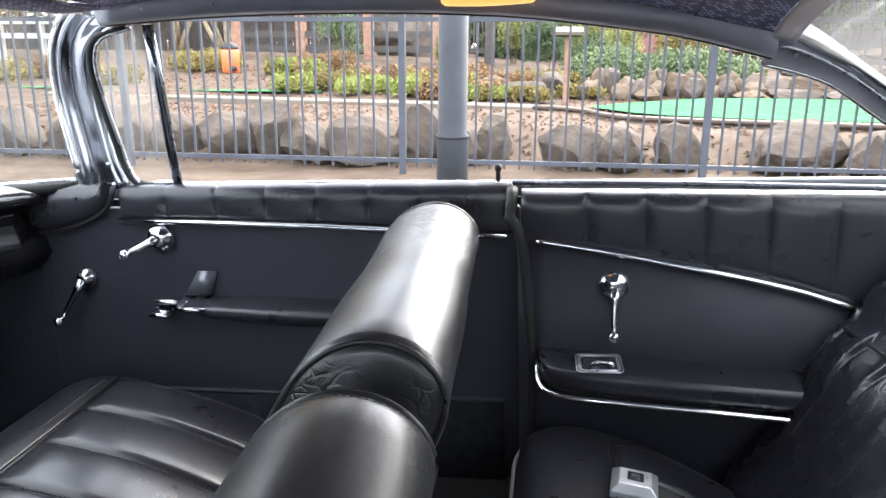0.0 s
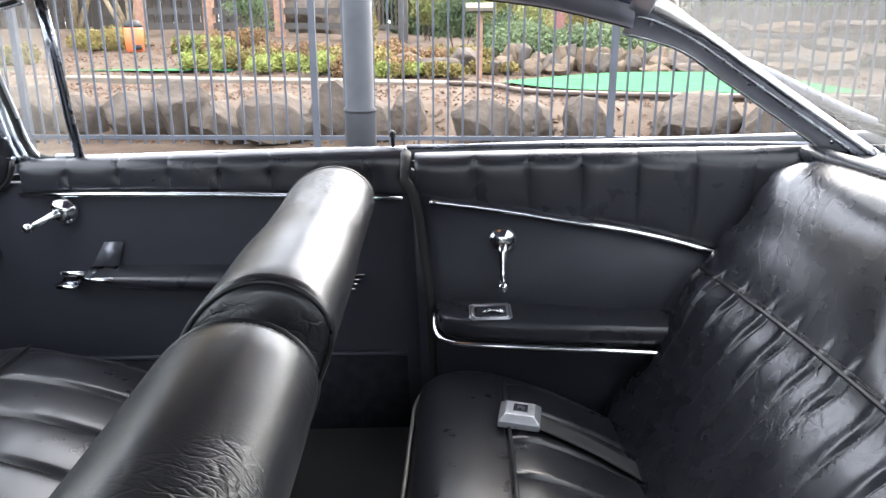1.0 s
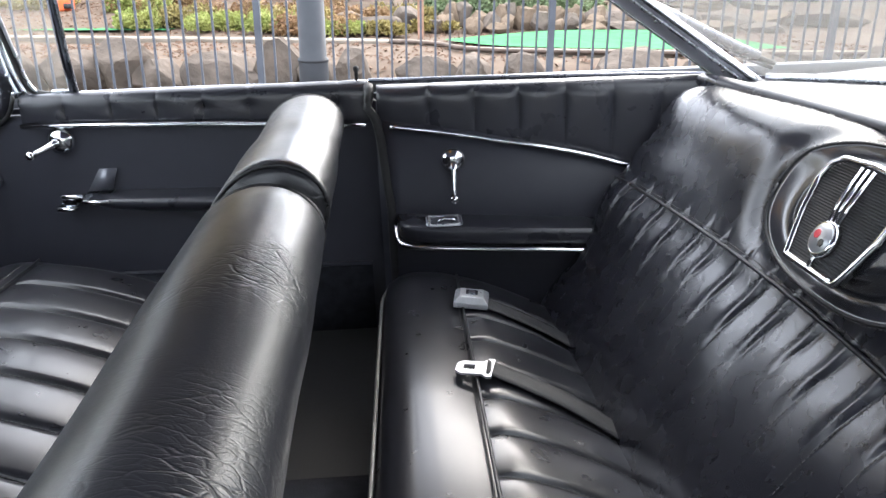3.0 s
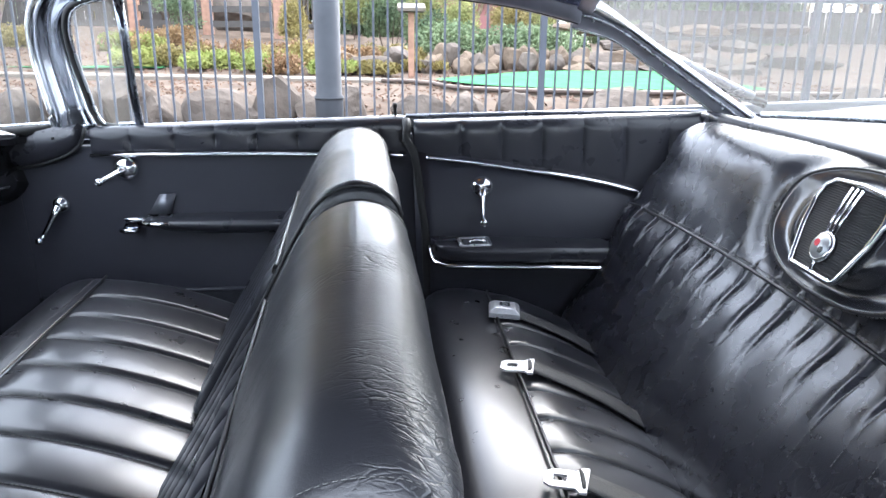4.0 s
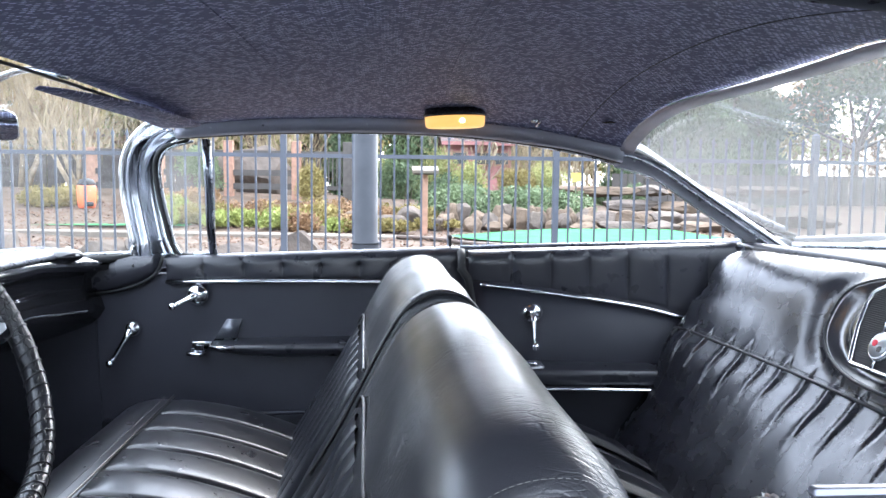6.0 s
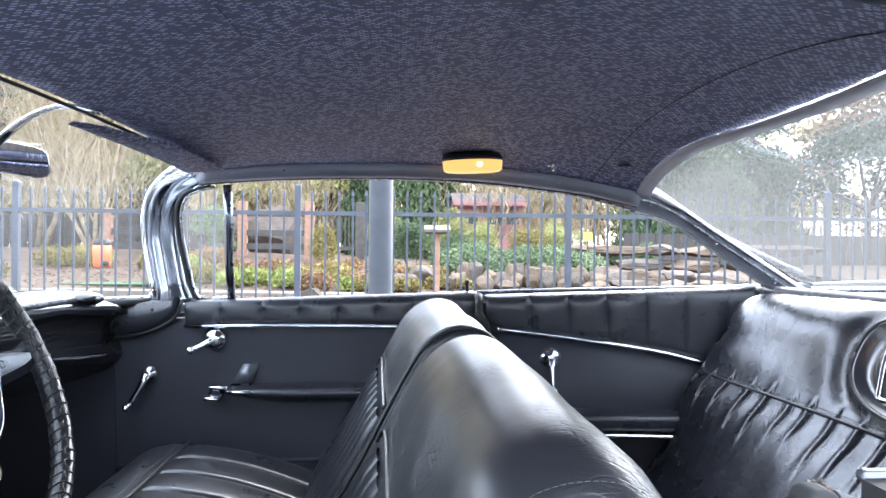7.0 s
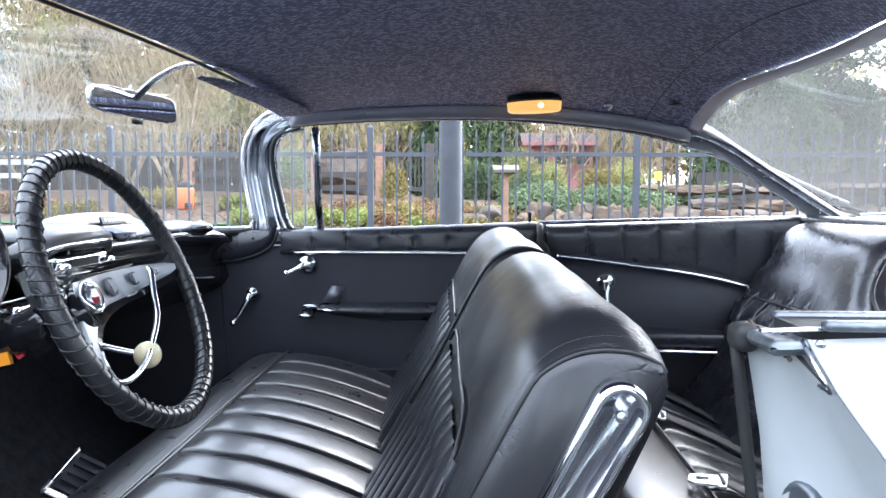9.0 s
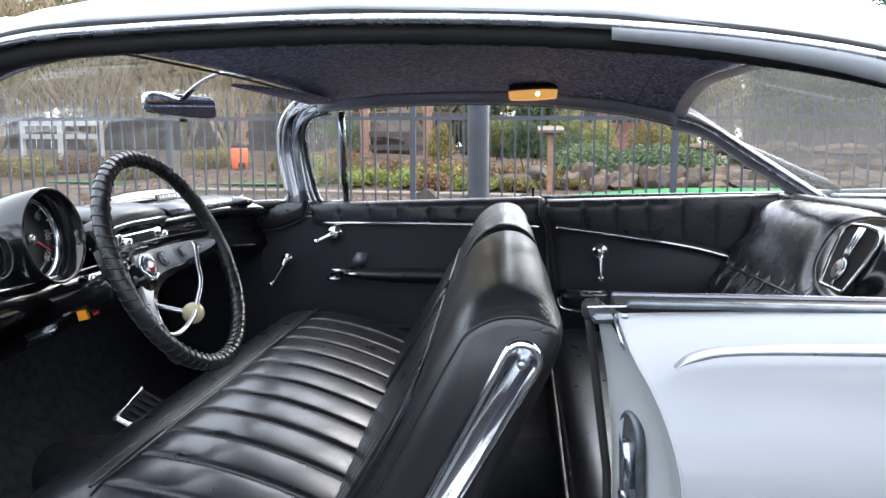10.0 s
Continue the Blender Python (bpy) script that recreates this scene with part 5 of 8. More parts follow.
def build_rear_seat():
    s = thing("rear_bench_seat", (0.4, YC, 0.29), "black leather rear bench seat with fluted cushion and rolled top", "car seat")
    y0, y1 = -0.70, 0.655
    prof = [(0.52, 0.35), (0.45, 0.405), (0.36, 0.464), (0.30, 0.497), (0.24, 0.523), (0.18, 0.540), (0.12, 0.551), (0.06, 0.550), (0.022, 0.532), (0.008, 0.500), (0.006, 0.40), (0.02, 0.29), (0.3, 0.285), (0.52, 0.30)]
    rows = []
    inset = [(0.0, 0.05), (0.012, 0.025), (0.035, 0.008), (0.07, 0.0)]
    ys = [(y0 + a, b) for a, b in inset] + [(y0 + 0.07 + (y1 - y0 - 0.14) * k / 12, 0) for k in range(1, 12)] + [(y1 - a, b) for a, b in reversed(inset)]
    for y, off in ys:
        c = curve([(x, y, z) for x, z in prof], 46)
        rows.append([p + Vector((0.28 - p.x, 0, 0.42 - p.z)).normalized() * off + Vector((0, 0, 0.004 * noise.noise(Vector((p.x * 6, y * 6, 4))))) for p in c])
    cushion = part("cushion", grid(rows, close_v=True, caps=True), LEATHER, s, "black leather cushion")
    n = 12
    e = [-0.64 + 1.22 * k / n for k in range(n + 1)]
    top = [(0.178, 0.543), (0.22, 0.536), (0.30, 0.502), (0.38, 0.458), (0.46, 0.402)]
    for a, b in zip(e, e[1:]):
        ca, cb = (curve([(x, y, z) for x, z in top], 16) for y in (a, b))
        part("flute", pillow(ca, cb, (0, 0, 1), 0.007, nw=15, depth=0.008, crown=0.26, end=0.12), LEATHER, cushion)
        stitches([(x, b - 0.004, z + 0.004) for x, z in top[1:]], cushion, (0, 0, 1), 0.007, 0.0013)
    part("seam_welt", tube([(0.176, y, 0.553) for y in (-0.64, -0.2, 0.2, 0.58)], 0.0030, 8), PIPING, cushion, "piped seam")
    stitches([(0.167, y, 0.555) for y in (-0.62, -0.2, 0.2, 0.57)], cushion, (0, 0, 1), 0.007, 0.0014)
    part("front_piping", tube(curve([(0.08, 0.640, 0.533), (0.06, 0.635, 0.531), (0.04, 0.62, 0.528), (0.012, 0.56, 0.520), (0.008, 0.45, 0.518), (0.007, 0.0, 0.518), (0.007, -0.6, 0.518), (0.03, -0.69, 0.518)], 60), 0.0035, 8), PIPE_GREY, cushion, "worn grey piping along the cushion edge")
    # backrest shell: gathered tucks below the welt, a valley round the speaker, sagging leather
    rnd = random.Random(21)
    tucks = [(0.615 - 1.25 * k / 17 + rnd.uniform(-0.008, 0.008), rnd.uniform(8.0, 11.5), rnd.uniform(0.55, 0.95)) for k in range(18)]
    NY = 420
    rows = []
    for k in range(NY + 1):
        y = 0.655 - 1.345 * k / NY
        c = curve(rear_back(y), 40)
        nv = normals_xz(c)
        e_ = min(1, (k + 3.5) / 42, (NY + 3.5 - k) / 42)
        sq = math.sqrt(max(0, 1 - (1 - e_) ** 2))
        row = []
        for i, p in enumerate(c):
            dent = 0.004 * noise.noise(Vector((p.x * 5, y * 5, p.z * 5))) + 0.002 * noise.noise(Vector((p.x * 13, y * 11, p.z * 9)))
            if i <= 16:
                for yk, low, deep in tucks:
                    f = (i - low) / (16 - low)
                    d_ = y - (yk + 0.016 * (1 - f))
                    if f > 0 and abs(d_) < 0.045:
                        dent += deep * f * (0.0060 * math.exp(-((d_ - 0.010) / 0.011) ** 2) - 0.0055 * math.exp(-((d_ + 0.001) / 0.0035) ** 2))
            else:
                for yk, low, deep in tucks:
                    f = max(0.0, 1 - (i - 16) / 5)
                    d_ = y - yk
                    if f > 0 and abs(d_) < 0.05:
                        dent += deep * f * 0.0009 * math.exp(-(d_ / 0.014) ** 2)
            # valley beside the speaker surround
            u_, v_ = (y + 0.112) / 0.207, ((p - Vector((0.580, y, 0.745))).dot(Vector((0.453, 0, 0.891))) - 0.135) / 0.103
            rr = (abs(u_) ** 2.6 + abs(v_) ** 2.6) ** (1 / 2.6)
            dent -= 0.010 * math.exp(-((rr - 1.25) / 0.15) ** 2) * min(1.0, max(0.0, (i - 13) / 6)) * (0.5 + 0.5 * min(1, abs(u_)))
            row.append(p + nv[i] * (dent - 0.05 * (1 - sq)))
        rows.append([row[0] + Vector((-0.075, 0, -0.135)), row[0] + Vector((-0.035, 0, -0.060))] + row)
    back = part("backrest", grid(rows), LEATHER_REAR, s, "shiny creased black leather backrest with gathered tucks")
    md = back.modifiers.new("solid", "SOLIDIFY")
    md.thickness, md.offset = 0.02, -1
    for yk, low, deep in tucks:
        line = []
        for i in range(math.ceil(low) - 3, 17):
            f = max(0.0, (i - low) / (16 - low))
            c = curve(rear_back(yk + 0.016 * (1 - f)), 40)
            line.append(c[i] + normals_xz(c)[i] * (0.0022 - 0.004 * f * deep) + Vector((0, -0.007, 0)))
        stitches(line, back, (-0.85, 0, 0.5), 0.007, 0.0010)
    w = []
    for k in range(61):
        y = 0.640 - 1.31 * k / 60
        e_ = min(1, (0.655 - y + 0.011) / 0.1345, (y + 0.69 + 0.011) / 0.1345)
        c = curve(rear_back(y), 40)
        w.append(c[16] + normals_xz(c)[16] * (0.0025 - 0.05 * (1 - math.sqrt(max(0, 1 - (1 - e_) ** 2)))))
    part("welt", tube(w, 0.0034, 8), PIPING, back, "long sewn welt")
    stitches([p + Vector((0.002, 0, 0.010)) for p in w[6:-6:3]], back, (-0.85, 0, 0.5), 0.008, 0.0016)
    return s


build_rear_seat()


def build_shelf():
    sh = thing("rear_shelf", (1.0, YC, 0.93), "glossy dark vinyl shelf behind the rear seat", "parcel shelf", kind="structure")
    rows = []
    for i in range(9):
        s_ = i / 8
        rows.append([(0.78 + 0.02 * v * v + (0.50 - 0.40 * abs(v) ** 2.6) * s_, YC + v * 0.70, 0.945 - 0.004 * s_) for v in [k / 16 - 1 for k in range(33)]])
    ob = part("shelf_board", grid(rows), PAD_VINYL, sh)
    md = ob.modifiers.new("solid", "SOLIDIFY")
    md.thickness, md.offset = 0.02, -1
    part("shelf_edge", tube([(0.772 + 0.005 * v * v - 0.04 * v * v, YC + v * 0.69, 0.948) for v in [k / 10 - 1 for k in range(21)]], 0.018, 10, flat=0.9), PAD_VINYL, sh, "padded front edge")


build_shelf()


def build_speaker():
    """Rear speaker set in the middle of the backrest: surround, bezel, cloth, three bars and a round badge."""
    sp = thing("rear_speaker", (0.63, YC, 0.74), "rear seat speaker with chrome bezel, bars and round badge", "speaker")
    o = Vector((0.580, -0.112, 0.745))
    up = (Vector((0.674, -0.112, 0.930)) - o).normalized()
    nrm = Vector((-up.z, 0, up.x))
    yv = Vector((0, 1, 0))

    def P(u, v, h=0.0):
        """A place on the sloping face; past the crown it leans back with the leather."""
        over = max(0.0, v - 0.195)
        return o + yv * u + up * v + nrm * (h - 0.35 * over)
    # moulded surround: seam, shallow trough, then a raised smooth pod that carries the bezel
    shape = []
    for k in range(56):
        a = 2 * math.pi * k / 56
        c, s_ = math.cos(a), math.sin(a)
        shape.append((0.205 * (abs(c) ** 0.80) * (1 if c > 0 else -1) * (1.0 if s_ > 0 else 1 - 0.10 * abs(s_) ** 2), 0.135 + 0.103 * (abs(s_) ** 0.80) * (1 if s_ > 0 else -1)))
    rows = [[P(u, v, -0.03) for u, v in shape]] + [[P(u * w, 0.132 + (v - 0.132) * w, h) for u, v in shape] for w, h in ((1.0, 0.002), (0.985, 0.006), (0.95, 0.004), (0.86, -0.002), (0.76, -0.003), (0.66, 0.002), (0.60, 0.012), (0.56, 0.020), (0.50, 0.023), (0.03, 0.023))]
    sur = part("surround", grid(rows, close_v=True, caps=True), LEATHER_GLOSS, sp, "smooth black padded surround")
    part("surround_piping", tube([P(u, v, 0.005) for u, v in shape + shape[:1]], 0.0028, 6), PIPING, sp)
    stitches([P(u * 1.03, 0.135 + (v - 0.135) * 1.03, 0.005) for u, v in shape + shape[:1]], sp, nrm, 0.008, 0.0016)
    # bezel: wider towards the top
    bz = [(-0.056, 0.060), (0.056, 0.060), (0.064, 0.078), (0.080, 0.125), (0.086, 0.165), (0.080, 0.188), (0.062, 0.201), (0.0, 0.205), (-0.062, 0.201), (-0.080, 0.188), (-0.086, 0.165), (-0.080, 0.125), (-0.064, 0.078)]
    cl = [P(u * 0.95, 0.130 + (v - 0.130) * 0.95, 0.028) for u, v in bz]
    bm = bmesh.new()
    bm.faces.new([bm.verts.new(p) for p in cl])
    ex = bmesh.ops.extrude_face_region(bm, geom=bm.faces[:])
    bmesh.ops.translate(bm, vec=-nrm * 0.012, verts=[g for g in ex["geom"] if isinstance(g, bmesh.types.BMVert)])
    part("speaker_cloth", bm, GRILLE, sp, "fine black ribbed speaker cloth", smooth=False)
    for k in range(36):
        v = 0.065 + k * 0.0037
        w = ramp(v, [(0.06, 0.052), (0.078, 0.060), (0.125, 0.076), (0.165, 0.081), (0.188, 0.074), (0.20, 0.055)])
        part("rib", tube([P(-w, v, 0.0285), P(w, v, 0.0285)], 0.0011, 5), GRILLE, sp)
    loop = [p.lerp(q_, f) for p, q_ in zip([P(u, v, 0.030) for u, v in bz], [P(u, v, 0.030) for u, v in bz[1:] + bz[:1]]) for f in (0.06, 0.5, 0.94)]
    part("bezel", tube(curve(loop + loop[:2], 120), 0.0052, 8, flat=0.9), CHROME, sp, "chrome bezel")
    for k in (-1, 0, 1):
        part("bar", tube([P(0.0085 * k, 0.115, 0.034), P(0.0115 * k, 0.150, 0.036), P(0.0125 * k, 0.198, 0.034)], 0.0028, 8), CHROME, sp, "slim chrome bar")
    b = part("badge", disc(P(0, 0.101, 0.030), nrm, [(0.025, 0), (0.025, 0.006), (0.022, 0.009), (0.020, 0.008)], 28), CHROME, sp, "round chrome badge")
    part("badge_face", disc(P(0, 0.101, 0.038), nrm, [(0.0205, 0), (0.0195, 0.002), (0.001, 0.0025)], 24), PALE_METAL, b)
    part("red_flag", disc(P(0.008, 0.104, 0.0402), nrm, [(0.0065, 0), (0.006, 0.001), (0.001, 0.0012)], 7), RED, b, "small red enamel patch", smooth=False)
    part("dark_flag", disc(P(-0.007, 0.096, 0.0402), nrm, [(0.006, 0), (0.0055, 0.001), (0.001, 0.0012)], 6), DIAL, b, smooth=False)
    part("badge_tail", tube([P(0, 0.085, 0.032), P(0, 0.062, 0.032)], 0.003, 6), CHROME, sp)
    return sp


build_speaker()


# ---- seat belts on the rear cushion ----
def rear_cushion_z(x):
    return ramp(x, [(0.12, 0.552), (0.178, 0.548), (0.24, 0.533), (0.30, 0.508), (0.38, 0.464), (0.46, 0.408), (0.56, 0.34)])


def webbing(pts, parent, width=0.046):
    c = curve(pts, 24)
    rows = []
    for i, p in enumerate(c):
        d = (c[min(i + 1, 23)] - c[max(i - 1, 0)]).normalized()
        s_ = d.cross(Vector((0, 0, 1))).normalized() * width / 2
        rows.append([p - s_, p - s_ * 0.5 + Vector((0, 0, 0.001)), p + s_ * 0.5 + Vector((0, 0, 0.001)), p + s_])
    ob = part("webbing", grid(rows), WEBBING, parent, "black woven webbing")
    ob.modifiers.new("solid", "SOLIDIFY").thickness = 0.0025
    return ob


def build_buckle(x, y, z, turn):
    b = thing("belt_buckle", (x, y, z), "square brushed metal belt buckle lying on the cushion", "seat belt", group="rear seat belts")
    m = Matrix.Translation((x, y, z)) @ Matrix.Rotation(radians(turn), 4, "Z") @ Matrix.Rotation(radians(6), 4, "Y")
    bm = bmesh.new()
    rows = [[m @ Vector((sx * w, sy * h, hh)) for sx, sy in ((-1, -1), (1, -1), (1, 1), (-1, 1))] for w, h, hh in ((0.035, 0.033, 0), (0.035, 0.033, 0.012), (0.024, 0.022, 0.022))]
    ob = soft(part("buckle_case", grid(rows, close_v=True, caps=True), PALE_METAL, b, "bevelled metal case", smooth=False), 0.002)
    rows = [[m @ Vector((0.012 * s1 + 0.0, 0.012 * s2, h)) for s1, s2 in ((-1, -1), (1, -1), (1, 1), (-1, 1))] for h in (0.022, 0.0235)]
    part("push_button", grid(rows, close_v=True, caps=True), CHROME, b, "square push button", smooth=False)
    rows = [[m @ Vector((0.006 * s1, 0.006 * s2, h)) for s1, s2 in ((-1, -1), (1, -1), (1, 1), (-1, 1))] for h in (0.0235, 0.0243)]
    part("button_mark", grid(rows, close_v=True, caps=True), TRIM_DARK, b, smooth=False)
    webbing([m @ Vector((0.025, 0, 0.006))] + [Vector((x + dx, y - dy, rear_cushion_z(x + dx) + 0.012)) for dx, dy in ((0.07, 0.012), (0.12, 0.022), (0.18, 0.032), (0.24, 0.042), (0.28, 0.050))], b)


def build_tongue(x, y, z, turn):
    b = thing("belt_tongue", (x, y, z), "steel belt tongue on black webbing lying on the cushion", "seat belt", group="rear seat belts")
    m = Matrix.Translation((x, y, z)) @ Matrix.Rotation(radians(turn), 4, "Z")
    out = [(-0.040, -0.016), (-0.030, -0.024), (0.010, -0.024), (0.012, -0.032), (0.022, -0.032), (0.022, 0.028), (0.012, 0.028), (0.008, 0.018), (-0.030, 0.018), (-0.040, 0.010)]
    hole = [(-0.028, -0.010), (-0.028, -0.010), (-0.008, -0.010), (-0.008, -0.010), (-0.008, -0.010), (-0.008, 0.006), (-0.008, 0.006), (-0.008, 0.006), (-0.028, 0.006), (-0.028, 0.006)]
    rows = [[m @ Vector((u, v, h)) for u, v in o] for o, h in ((hole, 0), (out, 0), (out, 0.004), (hole, 0.004))]
    part("tongue_plate", grid(rows, close_v=True, close_u=True), PALE_METAL, b, "pressed steel tongue with a slot", smooth=False)
    webbing([m @ Vector((0.012, 0, 0.006))] + [Vector((x + dx, y - dy, rear_cushion_z(x + dx) + 0.013)) for dx, dy in ((0.06, 0.012), (0.12, 0.028), (0.18, 0.044), (0.24, 0.060), (0.29, 0.072))], b)


build_buckle(0.195, 0.432, 0.550, -8)
build_tongue(0.184, 0.138, 0.559, -14)
build_tongue(0.190, -0.235, 0.560, -20)


# ---- steering wheel, column, shift lever ----
WC, WT = Vector((-0.745, -0.334, 0.932)), radians(21.4)
WN = Vector((math.cos(WT), 0, math.sin(WT)))
WV = Vector((-math.sin(WT), 0, math.cos(WT)))
WY = Vector((0, 1, 0))


def on_wheel(u, v, h=0.0):
    return WC + WY * u + WV * v + WN * h


def build_wheel():
    w = thing("steering_wheel", WC - WN * 0.08, "large thin-spoked steering wheel with laced black leather cover", "steering wheel")
    R, r = 0.2165, 0.0150
    rows = []
    N = 180
    for i in range(N):
        a = 2 * math.pi * i / N
        bump_ = 0.0011 * math.sin(a * 90) + 0.001 * noise.noise(Vector((math.cos(a) * 9, math.sin(a) * 9, 0)))
        row = []
        for k in range(12):
            b = 2 * math.pi * k / 12
            rr = r + bump_ + 0.0005 * math.sin(b * 3 + a * 20)
            row.append(on_wheel(math.cos(a) * (R + rr * math.cos(b)), math.sin(a) * (R + rr * math.cos(b)), rr * math.sin(b)))
        rows.append(row)
    rim = part("rim_cover", grid(rows, close_u=True, close_v=True), LEATHER_WORN, w, "wrinkled black leather rim cover")
    # lacing: a cord that zigzags along the inner face, and seam wraps
    cord = [on_wheel(math.cos(a) * (R - r * 0.62 + 0.004 * (1 if i % 2 else -1)), math.sin(a) * (R - r * 0.62 + 0.004 * (1 if i % 2 else -1)), r * 0.72) for i, a in enumerate([2 * math.pi * k / 130 for k in range(131)])]
    part("lacing", tube(cord, 0.0018, 5), PIPING, rim, "black zigzag lacing")
    for k in range(72):
        a = 2 * math.pi * k / 72
        ring = []
        for j_ in range(15):
            b = 2 * math.pi * j_ / 14
            aa = a + 0.030 * math.sin(b)
            ring.append(on_wheel(math.cos(aa) * (R + (r + 0.0006) * math.cos(b)), math.sin(aa) * (R + (r + 0.0006) * math.cos(b)), (r + 0.0006) * math.sin(b)))
        part("seam_wrap", tube(ring, 0.0013, 5), PIPING, rim)
    # dished centre: a black frame with one long arm and one leg, a bright plate on it
    def dish(u, v):
        return -0.085 * max(0.0, 1 - (u * u + v * v) / 0.205 ** 2)

    def plate(name, outline, lift, thick, mat, label):
        c = curve([(u, v, 0) for u, v in outline + outline[:1]], 72)[:-1]
        mid = Vector((sum(p.x for p in c) / len(c), sum(p.y for p in c) / len(c), 0))
        rows = []
        for sc_, h in ((1.0, lift - thick), (1.0, lift), (0.985, lift + 0.002)):
            rows.append([on_wheel(mid.x + (p.x - mid.x) * sc_, mid.y + (p.y - mid.y) * sc_, dish(p.x, p.y) + h) for p in c])
        bm = grid(rows, close_v=True)
        bm.verts.ensure_lookup_table()
        n_ = len(c)
        top = bm.verts[2 * n_:3 * n_]
        res = bmesh.ops.triangle_fill(bm, edges=[e for e in bm.edges if e.verts[0] in top and e.verts[1] in top], use_beauty=True)
        faces = [g for g in res["geom"] if isinstance(g, bmesh.types.BMFace)]
        inner = list({e for f_ in faces for e in f_.edges if len(e.link_faces) == 2 and all(lf in faces for lf in e.link_faces)})
        cut = bmesh.ops.subdivide_edges(bm, edges=inner, cuts=5, use_grid_fill=True)
        for vt in [g for g in cut["geom_inner"] if isinstance(g, bmesh.types.BMVert)]:
            d_ = vt.co - WC
            u_, v_ = d_.dot(WY), d_.dot(WV)
            vt.co = on_wheel(u_, v_, dish(u_, v_) + lift + 0.002)
        return part(name, bm, mat, w, label, smooth=False)
    plate("spoke", [(-0.215, 0.058), (-0.09, 0.064), (0.03, 0.064), (0.120, 0.058), (0.206, 0.040), (0.210, 0.000), (0.15, -0.014), (0.085, -0.020), (0.030, -0.040), (-0.030, -0.085), (-0.075, -0.135), (-0.115, -0.185), (-0.150, -0.155), (-0.140, -0.105), (-0.120, -0.060), (-0.150, -0.020), (-0.215, 0.000)], 0.0, 0.024, BLACK_PAINT, "black dished spoke frame")
    plate("spoke_plate", [(-0.012, 0.040), (0.05, 0.043), (0.104, 0.041), (0.155, 0.034), (0.196, 0.020), (0.190, 0.006), (0.143, -0.001), (0.095, -0.006), (0.046, -0.012), (0.010, -0.032), (-0.035, -0.065), (-0.080, -0.104), (-0.094, -0.098), (-0.060, -0.060), (-0.030, -0.020)], 0.006, 0.008, PALE_METAL, "bright tapered centre plate")
    for u, v, rr in ((0.074, 0.017, 0.0165), (0.122, 0.018, 0.012), (0.160, 0.016, 0.006)):
        part("round_recess", disc(on_wheel(u, v, dish(u, v) + 0.008), WN, [(rr, 0), (rr, 0.004), (rr * 0.85, 0.004), (rr * 0.8, 0.001), (0.001, 0.001)], 20), TRIM_DARK, w, "dark round recess")
    hub = part("hub", disc(on_wheel(0.019, 0.011, -0.080), WN, [(0.029, 0), (0.029, 0.008), (0.025, 0.013), (0.023, 0.011)], 32), CHROME, w, "chrome hub ring")
    part("hub_face", disc(on_wheel(0.019, 0.011, -0.071), WN, [(0.023, 0), (0.021, 0.004), (0.012, 0.006), (0.001, 0.006)], 28), BRUSHED, hub, "silvered hub face")
    part("hub_mark", box(on_wheel(0.014, 0.003, -0.0645), (0.004, 0.014, 0.010)), RED, hub, "small red enamel mark", smooth=False)
    ring = curve([on_wheel(u, v, h) for u, v, h in ((0.155, 0.030, -0.036), (0.150, 0.022, -0.024), (0.136, -0.020, -0.030), (0.119, -0.061, -0.035), (0.056, -0.108, -0.042), (0.0, -0.128, -0.040), (-0.06, -0.132, -0.036), (-0.105, -0.118, -0.040))], 40)
    part("horn_ring", tube(ring, 0.0055, 8, flat=0.8), CHROME, w, "chrome half horn ring")
    col = thing("steering_column", (-1.2, WC.y, 0.70), "black painted steering column", "steering column")
    a, b = WC - WN * 0.075, Vector((-1.36, WC.y, 0.66))
    part("column_tube", tube([a, a.lerp(b, 0.2), a.lerp(b, 0.21), b], 0.034, 20, taper=[1.1, 1.15, 0.9, 0.8]), BLACK_PAINT, col)
    part("collar", disc(a.lerp(b, 0.06), (b - a), [(0.041, -0.012), (0.042, 0), (0.041, 0.012)], 24), CHROME, col, "bright collar")
    lev = thing("shift_lever", (-0.93, -0.30, 0.83), "bright column shift lever with an ivory ball knob", "gear lever")
    tip = Vector((-0.755, -0.262, 0.808))
    part("rod", tube(curve([a.lerp(b, 0.16), Vector((-0.86, -0.30, 0.845)), Vector((-0.80, -0.28, 0.822)), tip], 14), 0.005, 8), CHROME, lev)
    part("ball_knob", ball(tip, (0.023, 0.023, 0.023), 3), IVORY, lev, "cream ball knob")


build_wheel()


